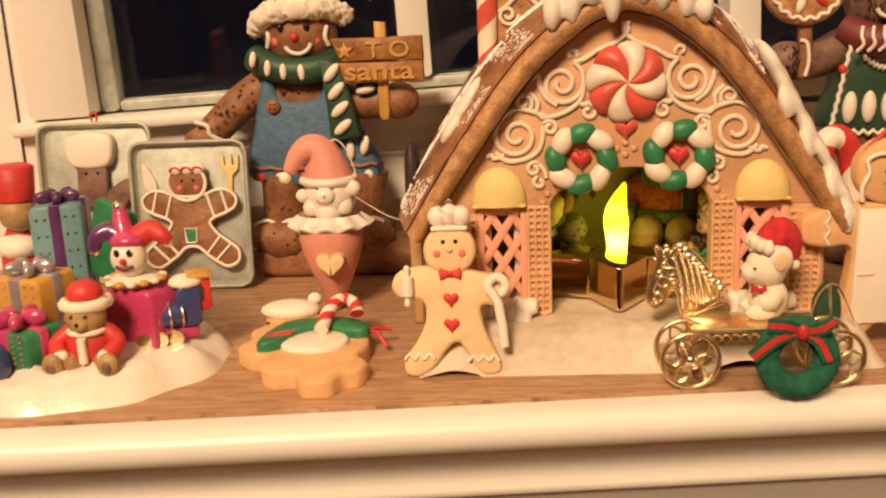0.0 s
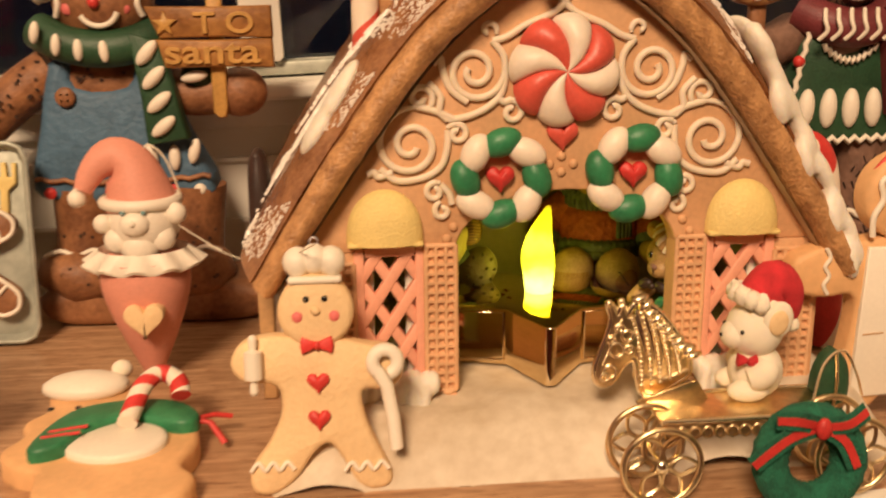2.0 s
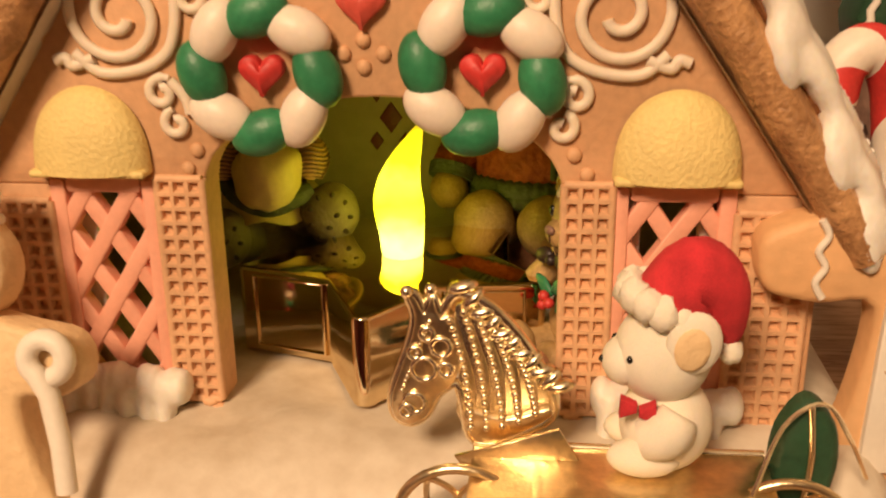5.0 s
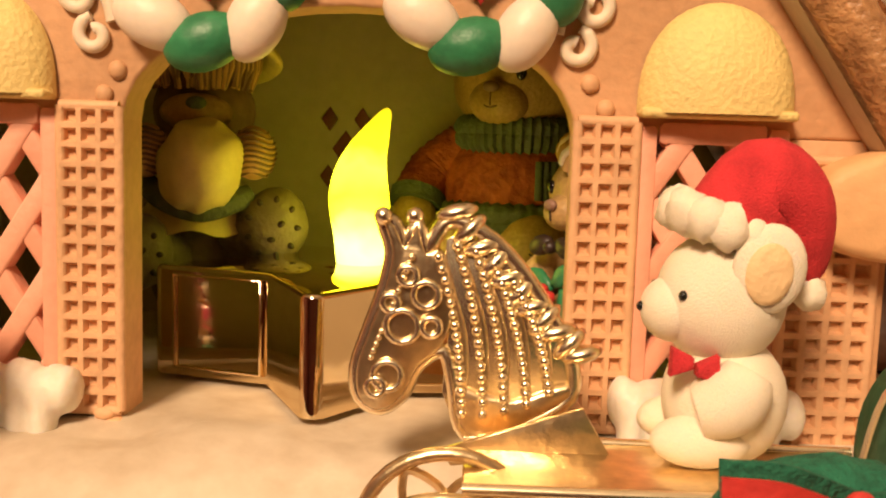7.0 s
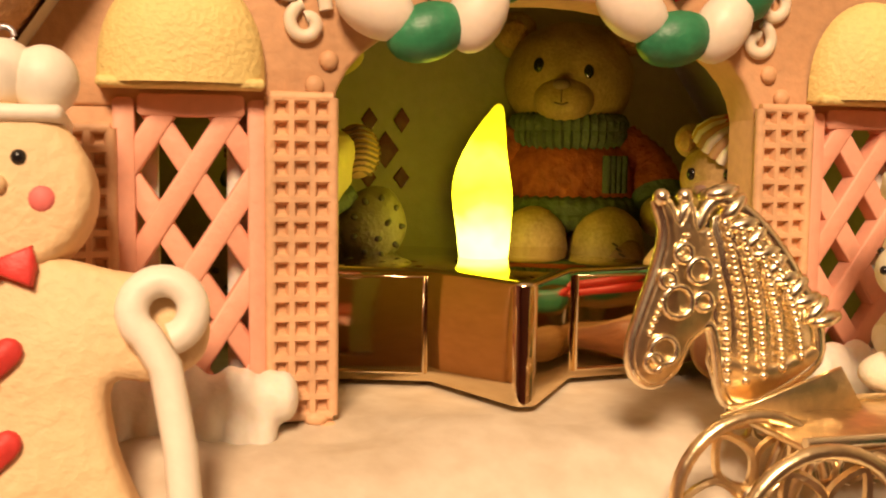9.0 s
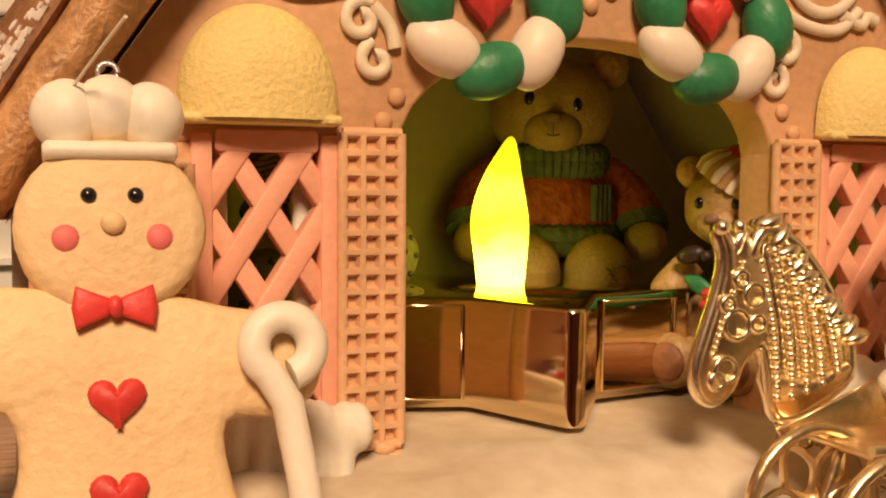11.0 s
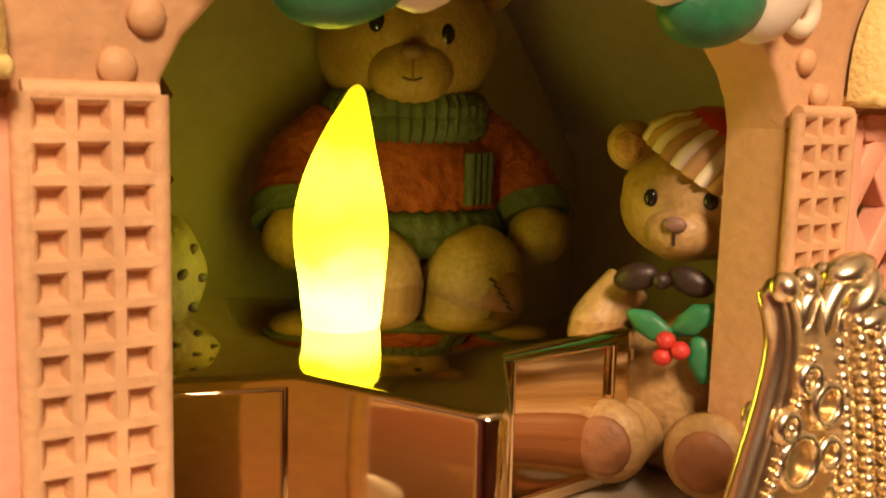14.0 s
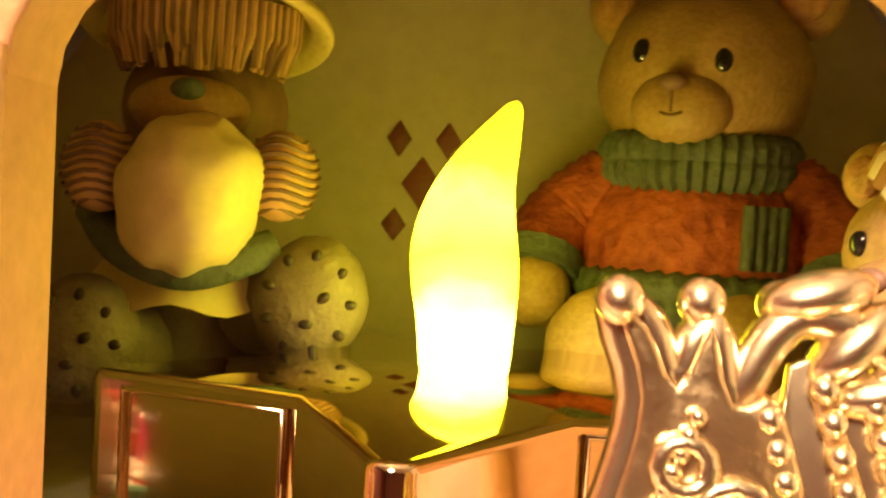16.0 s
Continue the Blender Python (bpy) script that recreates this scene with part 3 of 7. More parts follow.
            nn = (nn + Vector((0, -0.8, 0))).normalized()
        c = Vector((x, y, z)) + nn * 0.0005
        w = Vector((0, 1, 0)) * 0.00042
        l1 = tx * (0.00036 + 0.0004 * rnd.random()) + Vector((0, 0.0002, 0)) * rnd.uniform(-1, 1)
        vs = [c - l1 - w, c + l1 - w, c + l1 + w, c - l1 + w]
        s.add(vs + [q + nn * 0.0006 - (q - c) * 0.4 for q in vs], [(4, 5, 6, 7), (0, 1, 5, 4), (1, 2, 6, 5), (2, 3, 7, 6), (3, 0, 4, 7)], SPRINKLE)
    ob = part("sprinkle_coat", s, root, "white sugar sprinkles in wavy bands")
    ob["kind"] = "stuff"

    def snow(name, balls, label, voxel=0.0011):
        q = Shape()
        for c, r, *g in balls:
            q.ball(c, r, SNOW, turn_y(g[0]) if g else None, 14, 10)
        ob = part(name, q, root, label)
        md = ob.modifiers.new("merge", "REMESH")
        md.mode, md.voxel_size, md.use_smooth_shade = "VOXEL", voxel, True
        sm = ob.modifiers.new("soft", "SMOOTH")
        sm.iterations, sm.factor = 2, 0.5
        return ob

    top = []
    for n in range(9):
        y = -0.004 + n * 0.0085
        w = 0.020 + 0.004 * noise.noise(Vector((n * 0.9, 2, 1)))
        top.append(((0.001, y, 0.1275), (w, 0.0085, 0.0072 + (0.0018 if 1 < n < 6 else 0))))
    for x, z, l in ((-0.0250, 0.1200, 0.0070), (-0.0185, 0.1232, 0.0082), (-0.0120, 0.1255, 0.0050), (-0.0055, 0.1240, 0.0092), (0.0040, 0.1262, 0.0058), (0.0105, 0.1252, 0.0068), (0.0180, 0.1228, 0.0074), (0.0240, 0.1190, 0.0050)):
        top.append(((x, -0.0088, z), (0.0030, 0.0044, l)))
        top.append(((x * 0.9, -0.003, z + 0.005), (0.0055, 0.006, 0.006)))
    snow("roof_snow", top, "thick white icing snow dripping over the ridge")
    right = []
    for x, z, l in ((0.0500, 0.1005, 0.008), (0.0540, 0.0945, 0.010), (0.0575, 0.088, 0.0115), (0.0625, 0.079, 0.009), (0.0675, 0.0705, 0.009), (0.0720, 0.0625, 0.0085), (0.0755, 0.0560, 0.0085), (0.0780, 0.0505, 0.0075)):
        e = 0.0018 * noise.noise(Vector((x * 210, 3, 1)))
        right.append(((x - 0.0036 + e * 0.6, -0.004, z), (0.0024 + e * 0.2, 0.0048, l * 0.85), -31))
        right.append(((x - 0.0020, 0.008, z + 0.0012), (0.0024, 0.012, l * 0.85), -32))
    for x, z in ((0.0545, 0.086), (0.062, 0.0725), (0.0705, 0.0575), (0.0762, 0.0465)):
        right.append(((x - 0.0034, -0.0075, z + 0.001), (0.0022, 0.0028, 0.0058), -16))
    snow("roof_snow", right, "white icing snow running down the eave")
    left = []
    for x, z, l in ((-0.0555, 0.0895, 0.0105), (-0.0605, 0.0815, 0.008)):
        left.append(((x + 0.0014, 0.006, z), (0.0026, 0.008, l), 31))
    snow("roof_snow", left, "white icing snow patch on the roof")
    # lumpy snow base with a bed inside the house
    s = Shape()
    nx, ny = 60, 44
    vs = []
    for j in range(ny + 1):
        y = -0.0255 + 0.156 * j / ny
        for a in range(nx + 1):
            x = -0.0735 + 0.1585 * a / nx
            edge = min(1, max(0, (y + 0.0255 + 0.004 * noise.noise(Vector((x * 40, 0, 4)))) / 0.02)) * min(1, max(0, (x + 0.0735) / 0.012)) * min(1, max(0, (0.085 - x) / 0.010))
            h = 0.0136 * math.sin(edge * math.pi / 2) ** 0.75
            h += edge * (0.0022 * noise.noise(Vector((x * 85, y * 85, 1))) if y < -0.002 else 0)
            vs.append((x, y, h if edge > 0.001 else -0.0008))
    s.add(vs, [(j * (nx + 1) + a, j * (nx + 1) + a + 1, (j + 1) * (nx + 1) + a + 1, (j + 1) * (nx + 1) + a) for j in range(ny) for a in range(nx)], AGED_SHADED_SNOW)
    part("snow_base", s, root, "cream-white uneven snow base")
    # icing
    for sx in (-1, 1):
        scroll_work(root, -0.0006, 0.00092, 1 if sx < 0 else -1)
    # beads under the heart
    for x, z in ((-0.003, 0.0725), (0.003, 0.0725), (0.0, 0.0745), (0.0, 0.0705), (-0.0285, 0.0545), (0.0335, 0.0545), (-0.0268, 0.0575), (0.0315, 0.0575)):
        part("icing_bead", Shape().ball((x, -0.0002, z), (0.0012, 0.0008, 0.0012), GINGER, None, 10, 6), root)
    # peppermint
    s = Shape()
    na, nr = 192, 20
    one, two = s.slot(CREAM), s.slot(PALE_RED)
    vs, fs, ms = [], [], []
    for j in range(nr + 1):
        r = 0.0123 * j / nr
        for a in range(na):
            u = 2 * math.pi * a / na
            g = u - 2 * math.pi * (0.09 * (1 - j / nr) - 0.04)
            puff = abs(math.sin(4 * u)) ** 0.6 * min(1, 1.6 * j / nr)
            lobe = 1 + 0.11 * puff * j / nr
            dy = 0.0052 * math.sqrt(max(0, 1 - (j / nr) ** 2.4)) + 0.0020 * puff
            vs.append((r * lobe * math.cos(g), 0.0002 - dy, 0.0953 + r * lobe * math.sin(g)))
    for j in range(nr):
        for a in range(na):
            b = (a + 1) % na
            fs.append((j * na + a, j * na + b, (j + 1) * na + b, (j + 1) * na + a))
            ph = (a + 0.5) / na * 4 % 1
            ms.append(two if ph < 0.5 else one)
    s.add(vs, fs, ms)
    part("peppermint", s, root, "red and white pinwheel peppermint")
    part("heart", Shape().slab([(a + 0.0, b + 0.0800) for a, b in heart_line(0.0082)], -0.0016, 0.001, PALE_RED, 0.0004, puff=0.0009), root, "small red heart")
    for cx, cz, ph in ((-0.0153, 0.0698, 0), (0.0178, 0.0701, -7)):
        w = part("wreath", Shape().tube([(cx + 0.0088 * math.cos(radians(a)), -0.0012, cz + 0.0088 * math.sin(radians(a))) for a in range(0, 360, 15)], 0.0018, GREEN, 8, closed=True), root, "green and white beaded candy wreath")
        for n in range(8):
            a = radians(n * 45 + ph)
            c = (cx + 0.0088 * math.cos(a), -0.0026, cz + 0.0088 * math.sin(a))
            t = Matrix.Rotation(-(a + math.pi / 2 + 0.35), 3, "Y")
            part("bead", Shape().ball(c, (0.0052, 0.0033, 0.0035), CREAM if n % 2 else GREEN, t, 20, 12), w)
        part("heart", Shape().slab([(cx + a, cz + b) for a, b in heart_line(0.0074)], -0.0022, 0.001, RED, 0.0004, puff=0.001), w, "red heart in the wreath")
    for cx in (-0.0438, 0.0467):
        s = Shape()
        vs, fs = [], []
        na, nb = 22, 9
        for j in range(nb + 1):
            e = math.pi / 2 * j / nb
            for a in range(na + 1):
                g = math.pi * a / na
                vs.append((cx + 0.0095 * math.cos(g) * math.sin(e) * (1 - 0.0), -0.0005 - 0.0052 * math.cos(e), 0.0542 + 0.0134 * math.sin(g) ** 0.8 * math.sin(e)))
        fs = [(j * (na + 1) + a, j * (na + 1) + a + 1, (j + 1) * (na + 1) + a + 1, (j + 1) * (na + 1) + a) for j in range(nb) for a in range(na)]
        s.add(vs, fs, YELLOW)
        s.box((cx, -0.0015, 0.0542), (0.0186, 0.005, 0.0012), YELLOW, 0.0005)
        part("awning", s, root, "yellow sugared dome awning")
    # lattice windows with frames
    for a, b in ((-0.0513, -0.0343), (0.0378, 0.0556)):
        w = Shape()
        for x in (a + 0.0009, b - 0.0009):
            w.box((x, 0.001, 0.034), (0.0024, 0.0036, 0.0372), PINK, 0.0002)
        w.box(((a + b) / 2, 0.001, 0.0518), (b - a - 0.0048, 0.0034, 0.0026), PINK, 0.0002)
        frame_ob = part("lattice_window", w, root, "pink wafer lattice window")
        step = (b - a - 0.003) / 2
        for n in range(-3, 3):
            for sgn in (1, -1):
                z0 = 0.0165 + n * 0.0118 + 0.004
                p, q = Vector((a + 0.001 if sgn > 0 else b - 0.001, 0.0012, z0)), Vector((b - 0.001 if sgn > 0 else a + 0.001, 0.0012, z0 + 0.0235))
                d = q - p
                lo, hi = max(0, (0.0165 - p.z) / d.z), min(1, (0.0512 - p.z) / d.z)
                if hi - lo > 0.05:
                    u, w = p + d * lo, p + d * hi
                    side = Vector((d.z, 0, -d.x)).normalized() * 0.00135
                    face = -0.0006 if sgn > 0 else -0.0003
                    part("lattice_bar", Shape().slab([(q.x, q.z) for q in (u - side, u + side, w + side, w - side)], face, 0.0028 + face, PINK, 0.0005), frame_ob)
        for x in (a + 0.0024, b - 0.0024):
            part("side_glazing", Shape().box((x, 0.0046, 0.0340), (0.0042, 0.0014, 0.0350), SNOW, 0.0002), frame_ob, "whitish filled edge of the lattice")
        drips = []
        mid = (a + b) / 2
        rnd = random.Random(7 if a < 0 else 12)
        for n in range(14):
            u = n / 13
            x = a - 0.0008 + u * (b - a + 0.0026)
            top = 0.0186 - 0.0012 * u + rnd.uniform(-0.0006, 0.0006)
            drips.append(((x, -0.0028 + rnd.uniform(-0.0004, 0.0004), top), (0.0019, 0.0034, rnd.uniform(0.0028, 0.0037))))
        x = a
        while x < b + 0.0012:
            long = rnd.uniform(0.0030, 0.0072)
            wide = rnd.uniform(0.0012, 0.0021)
            drips.append(((x, -0.0044 + rnd.uniform(-0.0006, 0.0006), 0.0168 - long * 0.4), (wide, 0.0024, long)))
            x += wide + rnd.uniform(0.0009, 0.0022)
        snow("window_snow", drips, "white icing drips under the window", 0.0005)
    # waffle panels
    for a, b, z0, z1 in ((-0.0338, -0.0264, 0.0145, 0.0530), (0.0302, 0.0374, 0.0145, 0.0530), (0.0562, 0.0672, 0.013, 0.049), (-0.0672, -0.0518, 0.013, 0.049)):
        s = Shape()
        n = max(3, round((b - a) / 0.0025))
        rows = round((z1 - z0) / 0.0024)
        dx, dz = (b - a) / n, (z1 - z0) / rows
        rnd = random.Random(int(abs(a) * 1e5))
        for c in range(n):
            for k in range(rows):
                x, z = a + dx * (c + 0.5) + rnd.uniform(-1, 1) * 6e-5, z0 + dz * (k + 0.5) + rnd.uniform(-1, 1) * 6e-5
                vs = [(a + dx * (c + u), -0.0014, z0 + dz * (k + w)) for u, w in ((0, 0), (1, 0), (1, 1), (0, 1))]
                for h, y in ((0.37, -0.0014), (0.33, -0.0012), (0.22, -0.0003)):
                    vs += [(x + u * h * dx, y, z + w * h * dz) for u, w in ((-1, -1), (1, -1), (1, 1), (-1, 1))]
                s.add(vs, [(4 * j + i, 4 * j + (i + 1) % 4, 4 * j + 4 + (i + 1) % 4, 4 * j + 4 + i) for j in range(3) for i in range(4)] + [(12, 13, 14, 15)], WAFFLE)
        for x in (a, b):
            s.tube([(x, -0.0008, z0), (x, -0.0008, z1)], 0.0007, WAFFLE, 8)
        for z in (z0, z1):
            s.tube([(a, -0.0008, z), (b, -0.0008, z)], 0.0007, WAFFLE, 8)
        part("waffle_panel", s, root, "tan waffle-pressed biscuit panel")
    for x0 in (-0.0300, 0.0338):
        for n in range(3):
            part("cobble", Shape().ball((x0 + 0.0012 * (n % 2) + (0.0016 if x0 < 0 else -0.0016), -0.0008, 0.0115 - 0.0003 * n + 0.0016 * n), (0.0017, 0.0012, 0.0010), WAFFLE, None, 8, 6), root)
    # chimney with candy poles
    s = Shape()
    s.box((-0.0345, 0.047, 0.138), (0.021, 0.03, 0.082), CRUST, 0.001)
    s.box((-0.0345, 0.047, 0.182), (0.03, 0.038, 0.006), SNOW, 0.002)
    ch = part("chimney", s, root, "tall gingerbread chimney with scrolls")
    for x, r in ((-0.0463, 0.0036), (-0.0195, 0.0040)):
        pts = [(x, 0.031, 0.095 + 0.084 * n / 150) for n in range(151)]
        part("candy_pole", Shape().tube(pts, r, CREAM, 32, stripe=(PALE_RED, 4.8, -1)), ch, "red and white striped candy pole")
    for sg in (-1, 1):
        for cz, dr in ((0.146, 1), (0.131, -1), (0.118, 1)):
            cx = -0.0335 + sg * 0.0052
            part("icing_scroll", Shape().tube(spiral(cx, cz, 0.0042, 0.0008, 90 + 90 * sg, dr * sg * 1.5, 30, 0.0312), 0.0008, ICING, 6), ch)
        line = smooth([(-0.0335 + sg * q[0], 0.0312, q[1]) for q in ((0.0095, 0.150), (0.0015, 0.1425), (0.003, 0.139), (0.0095, 0.134), (0.0015, 0.127), (0.0035, 0.123), (0.0085, 0.119))], 6, False)
        part("icing_line", Shape().tube(line, 0.0008, ICING, 6), ch)
    s = Shape()
    s.box((0.0058, 0.028, 0.158), (0.0075, 0.010, 0.052), TAN, 0.0014)
    s.box((-0.0015, 0.034, 0.158), (0.0075, 0.013, 0.052), TAN, 0.0014)
    s.box((0.0058, 0.0275, 0.1535), (0.0090, 0.0116, 0.0024), TAN, 0.0009)
    part("ridge_post", s, root, "tan wooden post standing on the ridge")
    return root


ginger_house()


def star_candle():
    root = empty("star_candle", (0.002, 0.0365, 0.0104), "gold star-shaped battery candle with a lit yellow flame", "candle")
    cx, cy, R, r = 0.002, 0.0365, 0.0298, 0.0172
    ang = -94.5
    body = Shape()
    line = []
    for n in range(5):
        a, b = radians(ang + 72 * n), radians(ang + 72 * n + 36)
        d, e = Vector((math.cos(a), math.sin(a))), Vector((-math.sin(a), math.cos(a)))
        c = Vector((cx, cy))
        for q in (-1, -0.5, 0.5, 1):
            line.append(c + d * (R - 0.0009 * abs(q) ** 2) + e * 0.0016 * q)
        line.append(c + Vector((math.cos(b), math.sin(b))) * r)
    # the plate's y becomes height
    lay = Matrix(((1, 0, 0, 0), (0, 0, 1, 0), (0, -1, 0, 0), (0, 0, 0, 1)))
    body.slab([(q.x, q.y) for q in line], -0.0272, -0.0112, STAR_GOLD, 0.0007, lay)
    body.s = [False] * len(body.s)
    bd = part("body", body, root, "mirror-bright gold star body")
    # raised bezels round the faces of the four other arms
    for n in range(2, 10):
        k = n // 2
        p = line[5 * k + (3 if n % 2 == 0 else 0)]
        q = line[5 * k + 4] if n % 2 == 0 else line[5 * k - 1]
        u = (q - p).normalized()
        out = Vector((u.y, -u.x))
        out = out if out.dot(p - Vector((cx, cy))) > 0 else -out
        a, b = p + u * 0.0022 + out * 0.0001, q - u * 0.0010 + out * 0.0001
        rim_line = [(a.x, a.y, 0.0260), (b.x, b.y, 0.0260), (b.x, b.y, 0.0124), (a.x, a.y, 0.0124)]
        part("bezel", Shape().tube(rim_line, 0.00032, STAR_GOLD, 8, closed=True), bd)
    for n in range(5):
        b = radians(ang + 72 * n)
        part("foot", Shape().ball((cx + 0.024 * math.cos(b), cy + 0.024 * math.sin(b), 0.0107), (0.001, 0.001, 0.0007), GLASS, None, 8, 6), root)
    fl = Shape()
    rows = [(0.0, 0.0, 0.0043), (0.0012, 0.0, 0.0046), (0.005, -0.0001, 0.0050), (0.0085, -0.0004, 0.0054), (0.0115, -0.0006, 0.0053), (0.0145, -0.0002, 0.0046), (0.0175, 0.0008, 0.0035), (0.0200, 0.0020, 0.0025), (0.0222, 0.0031, 0.0015), (0.0234, 0.0037, 0.0009), (0.0239, 0.0039, 0.0003)]
    pts = smooth([(0.0024 + b * 0.85, 0.0382 + b * 0.9, 0.0268 + a * 1.02) for a, b, _ in rows], 3, False)
    rad = [v[0] * 0.86 for v in smooth([(c, 0, 0) for _, _, c in rows], 3, False)]
    fl.tube(pts, rad, FLAME, 24)
    ob = fl.make("flame", root, "glowing yellow plastic flame", base=(0.0029, 0.0375, 0.0271))
    root.location = (0.0003, 0.0275, 0.0138)
    return root


star_candle()


# ---- figures and things on the sill ----
def flat():
    """Lays a plate down: its outline on the ground, its face up."""
    return Matrix(((1, 0, 0, 0), (0, 0, 1, 0), (0, -1, 0, 0), (0, 0, 0, 1)))


def rim(s, line, y, r, material, closed=True, wave=0.0, n=7):
    pts = [(a[0], y, a[1]) for a in line]
    if wave:
        pts = [(a + wave * math.sin(i * 1.3), b, c + wave * math.cos(i * 1.7)) for i, (a, b, c) in enumerate(pts)]
    s.tube(pts, r, material, n, closed=closed)


def chef_cookie():
    s = Figure("body")
    y0, y1 = -0.0300, -0.0235
    line = [(-0.0655, 0.0385), (-0.072, 0.0388), (-0.0785, 0.037), (-0.0808, 0.032), (-0.0775, 0.0278), (-0.0702, 0.0268), (-0.0692, 0.020), (-0.0728, 0.012), (-0.0768, 0.0065), (-0.0765, 0.0012), (-0.0718, 0.0002), (-0.0665, 0.0035), (-0.0618, 0.0098), (-0.058, 0.012), (-0.0548, 0.008), (-0.0515, 0.002), (-0.0478, 0.0001), (-0.0436, 0.0012), (-0.0432, 0.005), (-0.0462, 0.011), (-0.0490, 0.018), (-0.0495, 0.0245), (-0.0445, 0.0247), (-0.0405, 0.0267), (-0.0395, 0.031), (-0.042, 0.0348), (-0.049, 0.0362), (-0.0545, 0.0375)]
    out = [(q.x, q.z) for q in smooth([(a, 0, b) for a, b in line], 4)]
    s.slab(out, y0, y1, DOUGH, 0.0014)
    cx, cz = -0.0601, 0.0445
    s.on("head")
    head = [(cx + 0.0092 * math.cos(radians(a)), cz + 0.0090 * math.sin(radians(a))) for a in range(0, 360, 12)]
    s.slab(head, y0 - 0.0006, y1, DOUGH, 0.0016)
    s.on("hat", "white puffed chef hat")
    s.box((cx, -0.0275, 0.0520), (0.0128, 0.0078, 0.0018), WHITE_CLAY, 0.0008)
    for dx, dz, r in ((-0.0040, 0.0562, 0.0036), (0.0, 0.0568, 0.0036), (0.0040, 0.0562, 0.0036)):
        s.ball((cx + dx, -0.0272, dz), (r, 0.0036, r * 1.05), WHITE_CLAY)
    s.on("hanging_ring", "small wire ring")
    s.tube([(cx + 0.001 * math.cos(a / 2), -0.027, 0.0610 + 0.001 * math.sin(a / 2)) for a in range(13)], 0.0003, SILVER, 6)
    for dx in (-0.0022, 0.0022):
        s.on("eye")
        s.ball((cx + dx, y0 - 0.0006, cz + 0.0030), (0.0008, 0.0006, 0.0008), BLACK, None, 10, 8)
        s.on("cheek", "rose cheek")
        s.ball((cx + dx * 2.0, y0 - 0.0004, cz - 0.0012), (0.0014, 0.0007, 0.0014), CHEEK, None, 12, 8)
    s.on("nose")
    s.ball((cx, y0 - 0.0008, cz + 0.0002), (0.0012, 0.0009, 0.0011), DOUGH, None, 10, 8)
    s.on("mouth")
    rim(s, [(cx + 0.0030 * math.cos(radians(a)), cz - 0.0022 + 0.0026 * math.sin(radians(a))) for a in range(200, 341, 14)], y0 - 0.0004, 0.00022, DOUGH_ORANGE, False)
    for sg in (-1, 1):
        s.on("bow_tie", "red bow tie")
        s.slab([(cx + sg * q[0], 0.0365 + q[1]) for q in ((0.0004, 0.0008), (0.0036, 0.0021), (0.0040, 0.0), (0.0036, -0.0021), (0.0004, -0.0008))], y0 - 0.0014, y0 + 0.0006, RED, 0.0005)
    s.ball((cx, y0 - 0.0012, 0.0365), (0.0008, 0.0008, 0.0011), RED, None, 8, 6)
    for z in (0.0275, 0.0185):
        s.on("heart_button", "red heart button")
        s.slab([(cx + a, z + b) for a, b in heart_line(0.0058)], y0 - 0.0010, y0 + 0.0005, RED, 0.0004, puff=0.0006)
    for a, b in ((-0.0768, -0.0665), (-0.0545, -0.0438)):
        s.on("icing_cuff", "white piped icing")
        s.tube(smooth([(a + (b - a) * i / 6, y0 - 0.0002, 0.0062 + (0.0011 if i % 2 else -0.0008) + (0.001 if a < -0.06 else 0.0)) for i in range(7)], 4, False), 0.0006, WHITE_CLAY, 6)
    # rolling pin and a looped candy stick
    s.on("rolling_pin", "white rolling pin")
    s.tube([(-0.0752, y0 - 0.0012, z) for z in (0.0250, 0.0258, 0.0262, 0.0285, 0.0290, 0.0355, 0.0360, 0.0382, 0.0388, 0.0396)], [0.0006, 0.0011, 0.0011, 0.0009, 0.0022, 0.0022, 0.0009, 0.0011, 0.0011, 0.0006], WHITE_CLAY, 12)
    s.on("candy_stick", "white looped candy stick")
    loop = spiral(-0.0440, 0.0318, 0.0030, 0.0030, 235, -0.86, 26, y0 - 0.0014)
    s.tube([(-0.0418, y0 - 0.001, 0.0105), (-0.0424, y0 - 0.001, 0.018), (-0.0438, y0 - 0.0013, 0.0262)] + [(q[0], q[1], q[2]) for q in loop], 0.0017, WHITE_CLAY, 10)
    root = s.make("gingerbread_chef_cookie", None, "pale gingerbread chef figure with white hat and red heart buttons", "figurine", base=(cx, -0.027, 0.0))
    root.location, root.rotation_euler = (cx - 0.0008, -0.0225, -0.0002), (radians(-11), 0, 0)
    root.scale = (0.97, 1, 0.97)


chef_cookie()


